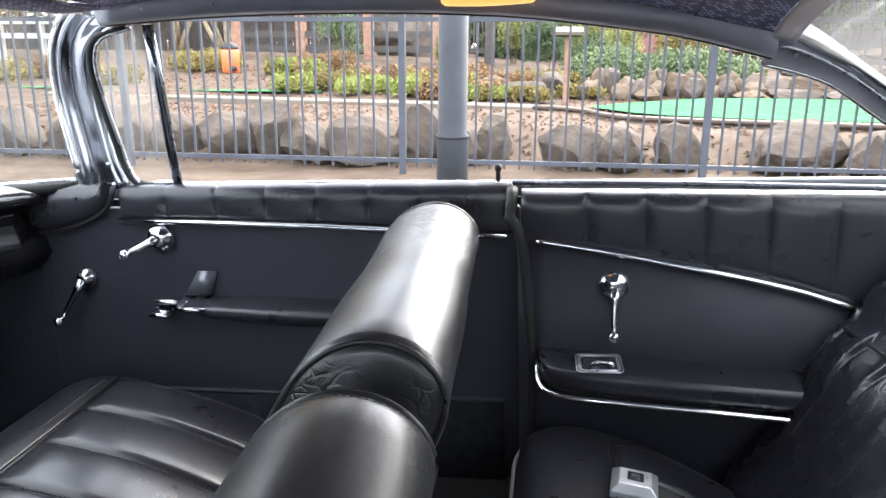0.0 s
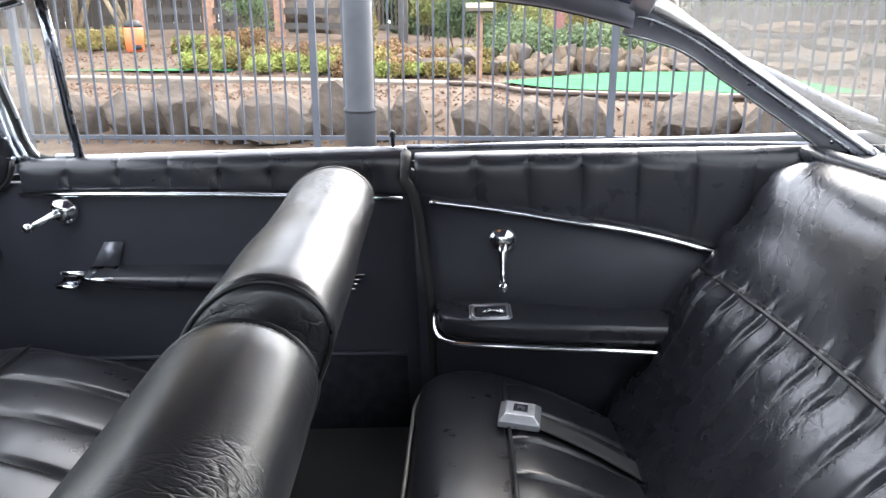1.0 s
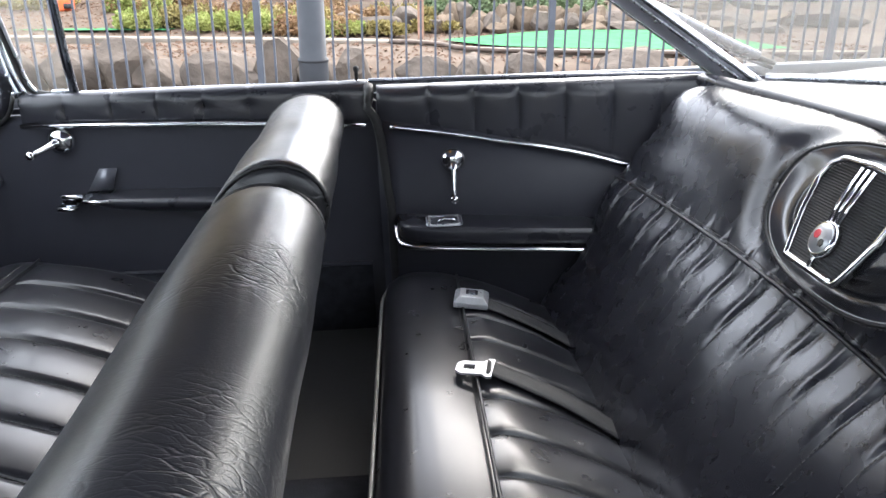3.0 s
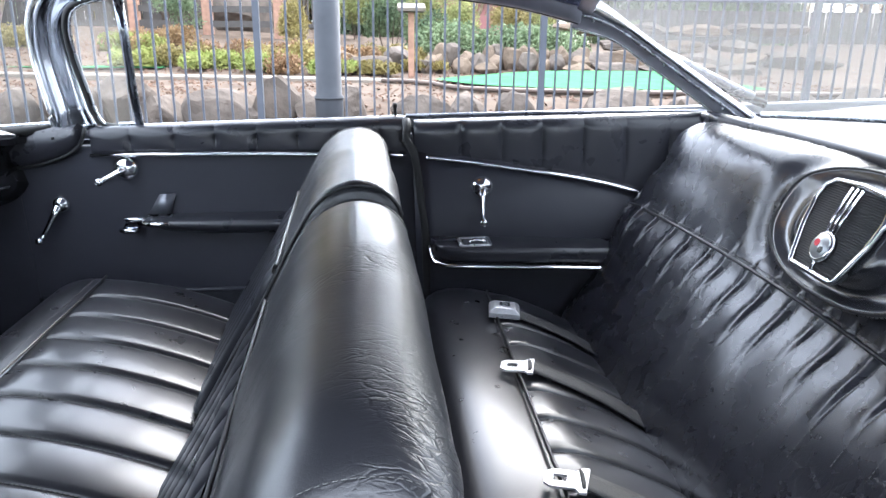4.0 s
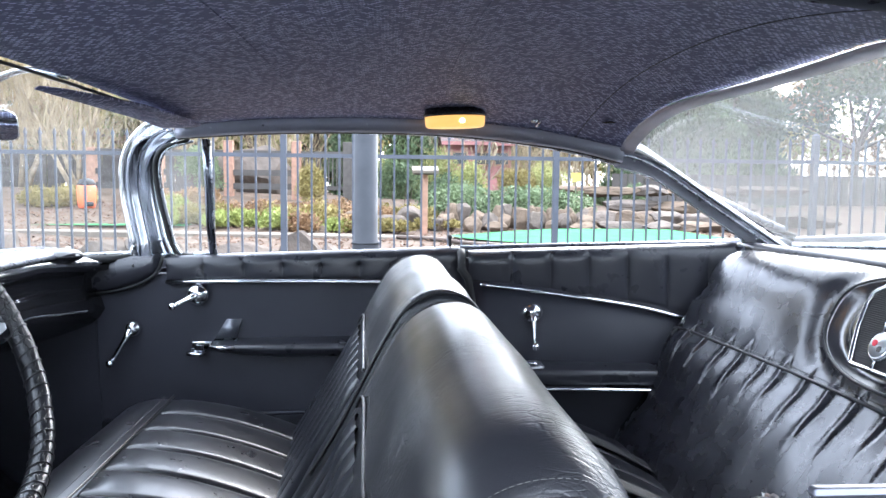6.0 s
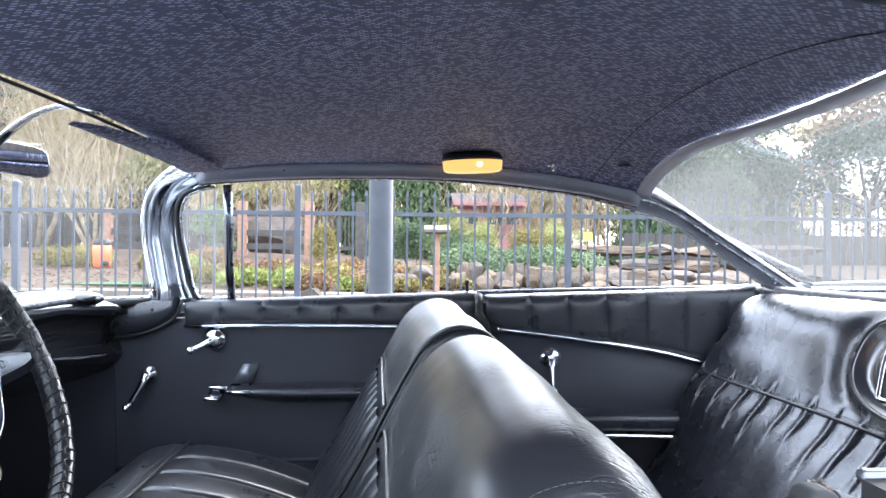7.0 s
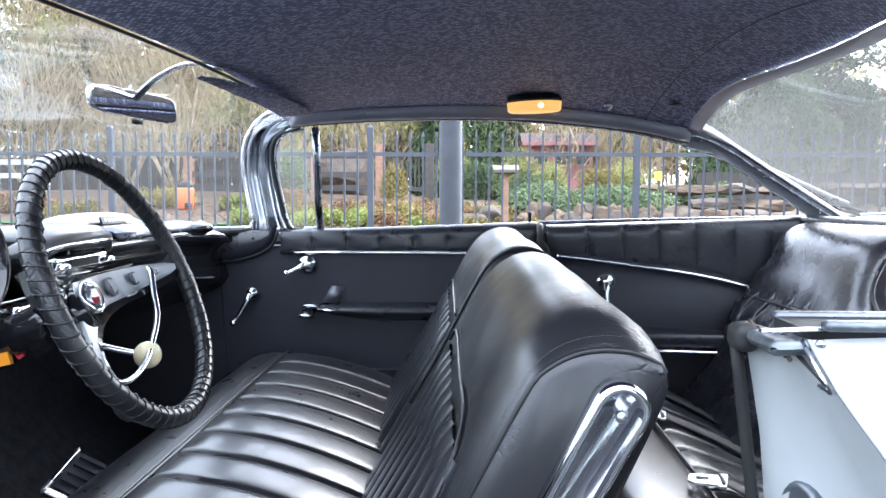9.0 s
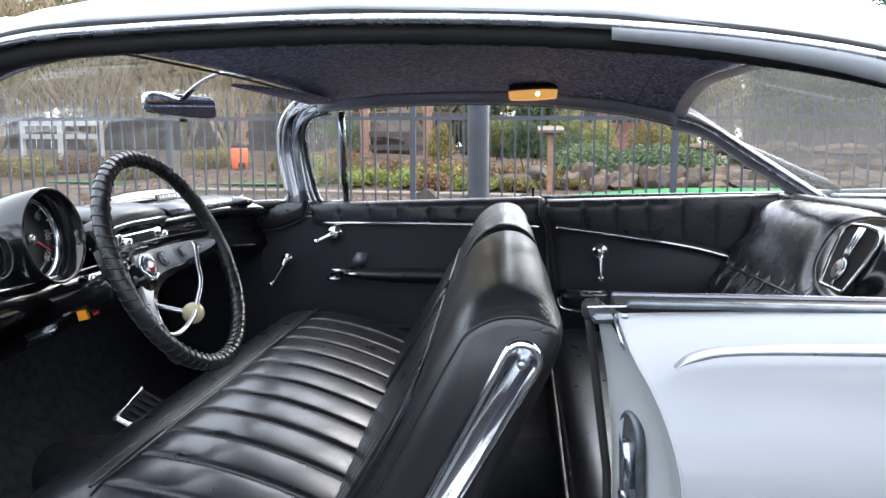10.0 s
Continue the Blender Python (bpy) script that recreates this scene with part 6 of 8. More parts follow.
# ---- dashboard ----
def build_dash():
    d = thing("dashboard", (-1.15, YC, 0.75), "black dashboard with hooded round gauges and bright trim", "dashboard")
    prof = [(-1.40, 0.955), (-1.25, 0.992), (-1.10, 1.000), (-1.02, 0.992), (-0.985, 0.972), (-0.99, 0.955), (-1.03, 0.945), (-1.035, 0.90), (-1.02, 0.862), (-1.03, 0.835), (-1.09, 0.80), (-1.25, 0.74), (-1.38, 0.75)]
    rows = []
    for k in range(31):
        y = -0.80 + 1.58 * k / 30
        t = max(0, (abs(y - YC) - 0.55) / 0.25)
        back_ = 0.11 * min(1.0, max(0.0, (0.02 - y) / 0.06))
        c = curve([(x + 0.06 * t * t * (1 if x > -1.2 else 0) - (back_ if x > -1.06 and z > 0.91 else 0), y, z - 0.02 * t) for x, z in prof], 40)
        rows.append(c)
    part("dash_body", grid(rows, close_v=True, caps=True), BLACK_PAINT, d, "gloss black dash body")
    # raised padded centre cover with a bright edge
    rows = []
    for x, z, w in ((-1.32, 0.985, 0.20), (-1.20, 1.022, 0.215), (-1.05, 1.030, 0.20), (-0.97, 1.022, 0.16), (-0.945, 1.008, 0.15), (-0.95, 0.985, 0.15), (-1.00, 0.975, 0.15)):
        rows.append([(x - 0.03 * v * v, -0.035 + v * w * 0.85, z - 0.022 * abs(v) ** 4) for v in [j / 10 - 1 for j in range(21)]])
    ob = part("centre_cover", grid(rows), DASH_TOP, d, "satin grey raised centre cover")
    ob.modifiers.new("solid", "SOLIDIFY").thickness = 0.006
    part("cover_edge", tube([(-0.945 - 0.03 * v * v, -0.035 + v * 0.1275, 0.990 - 0.01 * abs(v) ** 4) for v in [j / 10 - 1 for j in range(21)]], 0.004, 6), CHROME, d)
    # radio below it
    radio = part("radio", box((-0.985, -0.06, 0.945), (0.05, 0.20, 0.048)), CHROME, d, "chrome faced radio")
    soft(radio, 0.010, 3)
    part("radio_dial", box((-0.9585, -0.06, 0.952), (0.004, 0.10, 0.020)), DIAL, radio, smooth=False)
    for y in (-0.145, 0.025):
        part("radio_knob", disc((-0.96, y, 0.943), (1, 0, 0.1), [(0.014, 0), (0.014, 0.010), (0.010, 0.018), (0.002, 0.019)], 18), CHROME, radio)
    for k in range(5):
        part("radio_button", box((-0.957, -0.10 + 0.02 * k, 0.933), (0.008, 0.014, 0.008)), BRUSHED, radio, smooth=False)
    # bright lower dash edge
    part("lower_trim", tube([(-1.026, y, 0.898) for y in (-0.70, -0.3, 0.1, 0.45, 0.68)], 0.008, 8, flat=0.6), CHROME, d, "bright lower dash moulding")
    # right-hand bright shelf with a dark name strip
    rows = [[(x, y, z) for y in (0.16, 0.3, 0.45, 0.58, 0.66)] for x, z in ((-1.13, 1.008), (-1.04, 1.010), (-1.005, 1.002), (-0.99, 0.985))]
    ob = part("bright_panel", grid(rows), TRIM_DARK, d, "satin metal passenger dash panel")
    ob.modifiers.new("solid", "SOLIDIFY").thickness = 0.005
    rows = []
    for y in [0.15 + 0.50 * k / 16 for k in range(17)]:
        f = 1 - abs((y - 0.38) / 0.26) ** 3
        rows.append([(-1.14, y, 1.010), (-1.145, y, 1.010 + 0.030 * f), (-1.19, y, 1.012 + 0.034 * f), (-1.28, y, 1.0)])
    part("hood_ridge", grid(rows), BLACK_PAINT, d, "curved black ridge above the panel")
    strip = part("name_strip", box((-1.115, 0.385, 1.023), (0.006, 0.125, 0.018), Matrix.Rotation(radians(-18), 4, "Y")), DIAL, d, "dark strip with pale unreadable lettering", smooth=False)
    for k in range(6):
        part("pale_bar", box((-1.1115, 0.340 + 0.018 * k, 1.0235), (0.003, 0.010 if k % 2 else 0.006, 0.009), Matrix.Rotation(radians(-18), 4, "Y")), MARK, strip, smooth=False)
    ob = part("wing_end", ball((-1.0, 0.645, 0.985), (0.05, 0.05, 0.02), 3), BLACK_PAINT, d, "rounded dash end")
    for x in (-1.02, -0.99):
        part("end_stud", ball((x, 0.66 + (x + 1) * 0.3, 1.002), (0.006, 0.006, 0.004), 2), CHROME, d)

    def pod(name, c, r, depth, label):
        """A hooded round gauge that looks to the tail."""
        c = Vector(c)
        ob = part(name, disc(c, (1, 0, 0.12), [(r * 0.9, -depth), (r * 1.02, -depth * 0.4), (r * 1.07, depth * 0.9), (r * 1.04, depth * 0.97), (r * 0.99, depth * 0.9), (r * 0.94, 0.0), (r * 0.94, -0.02)], 48), BLACK_PAINT, d, label)
        qr = Vector((1, 0, 0.12)).to_track_quat("Z", "Y").to_matrix()
        ring_rows = [[c + qr @ Vector((rr * math.cos(a), rr * math.sin(a), h)) for a in (2 * math.pi * k / 40 for k in range(40))] for rr, h in ((r * 0.94, 0.0), (r * 0.93, 0.008), (r * 0.87, 0.008), (r * 0.85, -0.004))]
        part("bezel", grid(ring_rows, close_v=True), CHROME, ob)
        part("dial", disc(c, (1, 0, 0.12), [(r * 0.88, -0.012), (r * 0.88, -0.006), (r * 0.6, -0.005), (0.001, -0.005)], 36), DIAL, ob, "dark dial face")
        return ob, c

    sp, c = pod("speedometer", (-1.052, -0.334, 0.980), 0.092, 0.06, "large hooded speedometer")
    q = Vector((1, 0, 0.12)).to_track_quat("Z", "Y").to_matrix().to_4x4()
    for k in range(13):
        a = radians(-40 + 260 * k / 12)
        m = Matrix.Translation(c) @ q @ Matrix.Rotation(a, 4, "Z")
        part("dial_tick", _dial_bar(m, 0.078, 0.007, 0.002), MARK, sp, smooth=False)
        if k % 2:
            continue
        fig = bpy.data.curves.new("dial_figure", "FONT")
        fig.body, fig.size, fig.align_x, fig.align_y, fig.extrude = str(120 - 10 * k), 0.022, "CENTER", "CENTER", 0.0004
        tmp = bpy.data.objects.new("dial_figure", fig)
        me = bpy.data.meshes.new_from_object(tmp)
        bpy.data.objects.remove(tmp)
        me.transform(m @ Matrix.Translation((0.060, 0, -0.003)) @ Matrix.Rotation(radians(-90), 4, "Z") @ Matrix.Diagonal((0.7, 1.1, 1, 1)))
        me.materials.clear()
        part_mesh("dial_figure", me, MARK, sp, smooth=False)
    part("needle", _dial_bar(Matrix.Translation(c) @ q @ Matrix.Rotation(radians(-30), 4, "Z"), 0.03, 0.06, 0.003, 0.004), RED, sp, smooth=False)
    part("needle_cap", disc(c, (1, 0, 0.12), [(0.012, -0.004), (0.012, 0.006), (0.008, 0.009), (0.001, 0.009)], 18), CHROME, sp)
    for y, nm in ((-0.165, "fuel_gauge"), (-0.503, "temperature_gauge"), (-0.082, "clock"), (-0.586, "oil_gauge")):
        g, c2 = pod(nm, (-1.030, y, 0.962), 0.037, 0.035, "small hooded gauge")
        part("gauge_needle", _dial_bar(Matrix.Translation(c2) @ q @ Matrix.Rotation(radians(60), 4, "Z"), 0.010, 0.024, 0.003, 0.003), MARK, g, smooth=False)
        part("gauge_mark", _dial_bar(Matrix.Translation(c2) @ q @ Matrix.Rotation(radians(20), 4, "Z"), 0.024, 0.008, 0.005, 0.001), RED, g, smooth=False)
    # pull knobs under the gauges
    for y in (-0.262,):
        part("pull_knob", disc((-1.0, y, 0.884), (1, 0, 0), [(0.008, 0), (0.008, 0.018), (0.012, 0.022), (0.011, 0.030), (0.002, 0.031)], 16), CHROME, d)
    return d


def _dial_bar(m, at_r, length, width, h=-0.003):
    bm = bmesh.new()
    bmesh.ops.create_cube(bm, size=1, matrix=m @ Matrix.Translation((at_r, 0, h)) @ Matrix.Diagonal((length, width, 0.002, 1)))
    return bm


build_dash()


def build_cowl_side():
    """Padded cheek between the dashboard and the passenger door, with a piped edge."""
    c = thing("cowl_side_pad", (-0.93, 0.79, 0.87), "black vinyl side pad beside the dashboard", "side pad")
    edge = curve([(-1.16, 0.775, 0.872), (-1.02, 0.775, 0.874), (-0.93, 0.775, 0.879), (-0.86, 0.775, 0.897), (-0.815, 0.775, 0.925), (-0.797, 0.775, 0.968)], 24)
    rows = []
    for p in edge:
        rows.append([p + Vector((0, 0.014, -0.004)), p, p + Vector((-0.010, -0.012, 0.010)), Vector((p.x - 0.02, 0.760, 0.5 * (p.z + 0.965))), Vector((p.x - 0.01, 0.764, 0.962)), Vector((p.x - 0.01, 0.80, 0.974))])
    part("pad", grid(rows), PAD_VINYL, c)
    part("edge_piping", tube([p + Vector((0.002, -0.002, -0.002)) for p in edge], 0.005, 8), PIPING, c, "glossy edge piping")
    part("stud", disc((-0.87, 0.760, 0.945), (0, -1, 0), [(0.004, 0), (0.003, 0.003), (0.001, 0.003)], 10), RUBBER, c)


build_cowl_side()


def build_pedals():
    p = thing("brake_pedal", (-1.02, -0.16, 0.32), "brake pedal with black ribbed pad and bright edge", "pedal")
    m = Matrix.Translation((-0.955, -0.145, 0.550)) @ Matrix.Rotation(radians(13), 4, "X") @ Matrix.Rotation(radians(32), 4, "Y")
    bm = bmesh.new()
    bmesh.ops.create_cube(bm, size=1, matrix=m @ Matrix.Diagonal((0.075, 0.13, 0.012, 1)))
    soft(part("pad", bm, CARPET, p, "black rubber pad"), 0.006)
    for k in range(5):
        bm = bmesh.new()
        bmesh.ops.create_cube(bm, size=1, matrix=m @ Matrix.Translation((0.004, -0.048 + 0.024 * k, 0.008)) @ Matrix.Diagonal((0.056, 0.008, 0.006, 1)))
        part("rib", bm, CARPET, p, smooth=False)
    bm = bmesh.new()
    bmesh.ops.create_cube(bm, size=1, matrix=m @ Matrix.Translation((-0.036, 0, 0.005)) @ Matrix.Diagonal((0.008, 0.135, 0.012, 1)))
    bmesh.ops.create_cube(bm, size=1, matrix=m @ Matrix.Translation((-0.004, -0.064, 0.005)) @ Matrix.Diagonal((0.060, 0.016, 0.0115, 1)))
    soft(part("edge_trim", bm, BRUSHED, p, "bright metal edge"), 0.004)
    part("arm", tube([(-0.965, -0.13, 0.545), (-0.985, -0.125, 0.525), (-1.01, -0.12, 0.50)], 0.008, 8), CARPET, p)
    f = thing("fuse_panel", (-1.08, -0.42, 0.72), "small dark box under the dash with orange and red tags", "fuse box")
    rows = [[(a, y, z), (b, y, z + 0.024)] for a, b, y, z in ((-1.12, -1.04, -0.31, 0.800), (-1.073, -0.997, -0.36, 0.791), (-1.054, -0.991, -0.372, 0.779), (-1.062, -1.003, -0.362, 0.764), (-1.12, -1.05, -0.31, 0.752))]
    part("box", grid(rows, close_v=False), TRIM_DARK, f).modifiers.new("solid", "SOLIDIFY").thickness = 0.003
    part("bright_edge", tube([(-1.052, -0.3735, 0.780), (-0.993, -0.3735, 0.802)], 0.0018, 6), PALE_METAL, f)
    part("wire", tube(curve([(-1.03, -0.31, 0.815), (-0.975, -0.355, 0.834), (-0.938, -0.358, 0.840), (-0.913, -0.358, 0.838), (-0.96, -0.33, 0.87)], 20), 0.0022, 6), RUBBER, f)
    part("clip", box((-0.971, -0.36, 0.832), (0.018, 0.008, 0.006), Matrix.Rotation(radians(-25), 4, "Y")), PALE_METAL, f, "pale metal clip", smooth=False)
    part("orange_tag", box((-0.938, -0.36, 0.828), (0.021, 0.008, 0.020), Matrix.Rotation(radians(-12), 4, "Y")), AMBER_TAG, f, "orange-yellow tag", smooth=False)
    part("red_tag", box((-0.911, -0.36, 0.834), (0.011, 0.007, 0.009), Matrix.Rotation(radians(-30), 4, "Y")), RED, f, "red tag", smooth=False)


build_pedals()


# ---- mirror, visor, lamp, hook ----
def build_mirror():
    m = thing("rear_view_mirror", (-0.85, -0.02, 1.22), "rear-view mirror in a thin bright case on a chrome arm", "mirror")
    c = Vector((-0.855, -0.024, 1.255))
    q = Matrix.Translation(c) @ Matrix.Rotation(radians(-1), 4, "X") @ Matrix.Rotation(radians(-11), 4, "Z") @ Matrix.Rotation(radians(-4), 4, "Y")
    out = []
    for k in range(32):
        a = 2 * math.pi * k / 32
        cx, sy = math.cos(a), math.sin(a)
        out.append((0.134 * abs(cx) ** 0.30 * (1 if cx > 0 else -1), 0.026 * abs(sy) ** 0.45 * (1 if sy > 0 else -1) * (1 + 0.12 * cx)))
    rows = [[q @ Vector((h, u * w, v * w)) for u, v in out] for w, h in ((0.5, -0.016), (0.92, -0.012), (1.0, -0.004), (1.0, 0.004), (0.97, 0.005))]
    case = part("housing", grid(rows, close_v=True, caps=True), BRUSHED, m, "thin bright mirror housing")
    rows = [[q @ Vector((h, u * w, v * w)) for u, v in out] for w, h in ((0.97, 0.0052), (0.955, 0.0062), (0.02, 0.0062))]
    part("mirror_glass", grid(rows, close_v=True, caps=True), MIRROR, m, "mirror glass", smooth=False)
    part("lower_tab", box(q @ Vector((0.0, 0.0, -0.034)), (0.012, 0.022, 0.008)), RUBBER, m)
    part("arm", tube(curve([(-0.655, -0.10, head_z(-0.655, -0.10) - 0.004), (-0.72, -0.085, 1.318), (-0.79, -0.06, 1.300), (-0.852, -0.03, 1.265)], 18), 0.009, 10, flat=0.5), CHROME, m, "curved chrome arm")


build_mirror()


def build_visor():
    v = thing("sun_visor", (-0.72, 0.30, 1.29), "folded dark sun visor at the windscreen header", "sun visor")
    rows = []
    for k in range(23):
        y = -0.105 + 0.675 * k / 22
        x1 = ramp(y, [(-0.105, -0.694), (-0.07, -0.670), (0.04, -0.645), (0.15, -0.624), (0.35, -0.619), (0.57, -0.627)])
        x0 = ramp(y, [(-0.105, -0.700), (0.0, -0.694), (0.3, -0.696), (0.57, -0.715)])
        k_ = min(1.0, 0.12 + (y + 0.105) / 0.12)
        rows.append([(x1, y, 1.292), (x0, y, 1.288), (x0 - 0.003 * k_, y, 1.2875 - 0.002 * k_), (x0, y, 1.287 - 0.003 * k_), (0.5 * (x0 + x1), y, 1.288 - 0.003 * k_), (x1, y, 1.291 - 0.003 * k_)])
    part("visor_blade", grid(rows, close_v=True, caps=True), HEADLINER, v)
    part("visor_rod", tube([(-0.69, 0.50, 1.29), (-0.70, 0.60, 1.288), (-0.72, 0.66, 1.285)], 0.005, 8), CHROME, v)


build_visor()


def build_dome():
    c = Vector((-0.024, 0.578, 0.0))
    z = head_z(-0.024, 0.578)
    d = thing("dome_lamp", (c.x, c.y, z - 0.05), "round interior lamp with lit amber lens and dark cap", "lamp")

    def oval(w, zz):
        return [(c.x + 0.074 * w * math.cos(a), c.y + 0.052 * w * math.sin(a), zz) for a in [2 * math.pi * k / 40 for k in range(40)]]
    part("cap", grid([oval(0.98, z + 0.004), oval(1.03, z - 0.010), oval(1.03, z - 0.015), oval(0.9, z - 0.016)], close_v=True, caps=True), BLACK_PAINT, d, "dark lamp cap")
    lens = part("lens", grid([oval(0.99, z - 0.015), oval(1.0, z - 0.018), oval(0.97, z - 0.037), oval(0.90, z - 0.041), oval(0.4, z - 0.043), oval(0.02, z - 0.043)], close_v=True, caps=True), AMBER, d, "glowing amber lens")
    part("bulb", ball((c.x + 0.012, c.y - 0.046, z - 0.028), (0.009, 0.007, 0.008), 2), BULB, lens, "bright bulb")
    h = thing("coat_hook", (0.176, 0.60, 1.29), "small bright coat hook on the lining", "hook")
    zz = head_z(0.176, 0.60) - 0.002
    part("plate", disc((0.176, 0.60, zz), (0, -0.3, -1), [(0.010, 0), (0.010, 0.002), (0.007, 0.004)], 16), CHROME, h)
    part("hook", tube(curve([(0.176, 0.60, zz - 0.003), (0.178, 0.592, zz - 0.014), (0.182, 0.582, zz - 0.012), (0.186, 0.578, zz - 0.002)], 12), 0.003, 8), CHROME, h)


build_dome()


# ---- outside: ground, fence, rockery, planting, distance ----
def ground_z(x, y):
    """Height of the ground: flat yard, a step up at the boulders, a terrace and a mound behind it."""
    t = min(1.0, max(0.0, (y - 6.9) / 1.3))
    z = 0.30 * t * t * (3 - 2 * t)
    if y > 11.6:
        z += 0.085 * min(y - 11.6, 8) * ramp(x, [(-9, 1.1), (-4, 1.0), (-1, 0.75), (1.5, 0.55), (3.5, 0.45), (9, 0.4)])
    if y > 8.2:
        z += 0.05 * noise.noise(Vector((x * 0.5, y * 0.5, 0))) * min(1, (y - 8.2))
    return z


def build_ground():
    g = thing("ground", (0, 0, 0), "pale dusty yard that rises to a planted bank of soil", "ground", kind="structure", car=False)
    xs = [-1500, -300, -60] + [-30 + 0.75 * k for k in range(81)] + [60, 300, 1500]
    ys = [-1500, -200, -30, -8, -4, -2, 0, 2, 4, 5, 6] + [6.5 + 0.3 * k for k in range(75)] + [35, 60, 200, 1500]
    part("soil", grid([[(x, y, ground_z(x, y) if abs(x) < 40 and y < 40 else (0.9 if y > 29 else (0 if y < 7 else 0.3))) for x in xs] for y in ys]), SOIL, g)
    yard = thing("pavement", (0, 0, 0), "grey worn asphalt yard beneath the car", "pavement", kind="structure", car=False)
    part("asphalt", grid([[(x, y, 0.012) for x in (-60, -20, 0, 20, 60)] for y in (-60, -20, -5, 0, 1.3)]), ASPHALT, yard)


build_ground()

FY = 6.6                                               # the line of the fence


def build_fence():
    f = thing("metal_fence", (0, FY, 0.0), "blue-grey steel picket fence with spear tops", "fence", car=False)
    pitch = 2.85
    posts = [-1.29 + pitch * k for k in range(-6, 6)]
    pm = box((0, 0, 0.86), (0.062, 0.062, 1.76))
    cap = bmesh.ops.create_cone(pm, cap_ends=True, segments=4, radius1=0.044, radius2=0.002, depth=0.03, matrix=Matrix.Translation((0, 0, 1.755)) @ Matrix.Rotation(radians(45), 4, "Z"))
    ob = part("fence_post", pm, FENCE_MAT, f, smooth=False)
    post_me = ob.data
    post_me.transform(Matrix.Translation(ORIGIN[f]))
    ob.location = (posts[0], 0, 0)
    for x in posts[1:]:
        o = new("fence_post", post_me)
        o.parent, o.location = f, (x, 0, 0)
    for x0, x1 in zip(posts, posts[1:]):
        for z in (0.13, 1.455):
            part("fence_rail", box(((x0 + x1) / 2, FY, z), (x1 - x0 - 0.062, 0.034, 0.040)), FENCE_MAT, f, smooth=False)
    bm = box((0, 0, 0.855), (0.020, 0.020, 1.58))
    bmesh.ops.create_cone(bm, cap_ends=True, segments=4, radius1=0.024, radius2=0.001, depth=0.07, matrix=Matrix.Translation((0, 0, 1.675)) @ Matrix.Rotation(radians(45), 4, "Z"))
    ob = part("picket", bm, FENCE_MAT, f, smooth=False)
    me = ob.data
    me.transform(Matrix.Translation(ORIGIN[f]))
    first = True
    for x in posts[:-1]:
        for k in range(1, 20):
            px = x + pitch * k / 20
            if first:
                ob.location, first = (px, 0, 0), False
            else:
                o = new("picket", me)
                o.parent, o.location = f, (px, 0, 0)


build_fence()


def build_pole():
    p = thing("utility_pole", (-0.315, 2.48, 0.0), "weathered grey painted steel pole with a joint ring", "pole", car=False)
    part("shaft", disc((-0.315, 2.48, 0.0), (0, 0, 1), [(0.066, 0), (0.066, 0.85), (0.066, 0.86), (0.060, 0.865), (0.060, 4.0)], 28), POLE_MAT, p)
    part("joint_ring", disc((-0.315, 2.48, 0.852), (0, 0, 1), [(0.069, -0.006), (0.069, 0.006)], 28), POLE_MAT, p)


build_pole()


def boulder(name, x, y, sx, sy, sz, seed, mat, label, group, sink=0.25, z=None):
    t = thing(name, (x, y, ground_z(x, y) if z is None else z), label, "rock", group=group, car=False)
    rnd = random.Random(seed)
    bm = bmesh.new()
    bmesh.ops.create_icosphere(bm, subdivisions=4, radius=1)
    planes = [(Vector((rnd.uniform(-1, 1), rnd.uniform(-1, 1), rnd.uniform(-0.4, 1))).normalized(), rnd.uniform(0.50, 0.85)) for _ in range(14)]
    for v in bm.verts:
        p = v.co.copy()
        for n_, d_ in planes:
            k = p.dot(n_) - d_
            if k > 0:
                p -= n_ * k * 0.92
        p.z = min(p.z, 0.72 + 0.1 * noise.noise(p * 2 + Vector((seed, seed, 0))))
        p *= 1 + 0.10 * noise.noise(p * 1.7 + Vector((seed, 0, 0))) + 0.05 * noise.noise(p * 5 + Vector((0, seed, 0)))
        v.co = p
    bm.transform(Matrix.Translation((x, y, (ground_z(x, y) if z is None else z) + sz * (1 - sink))) @ Matrix.Rotation(rnd.uniform(0, 6.28), 4, "Z") @ Matrix.Diagonal((sx, sy, sz, 1)))
    part("stone", bm, mat, t, smooth=False)
    return t


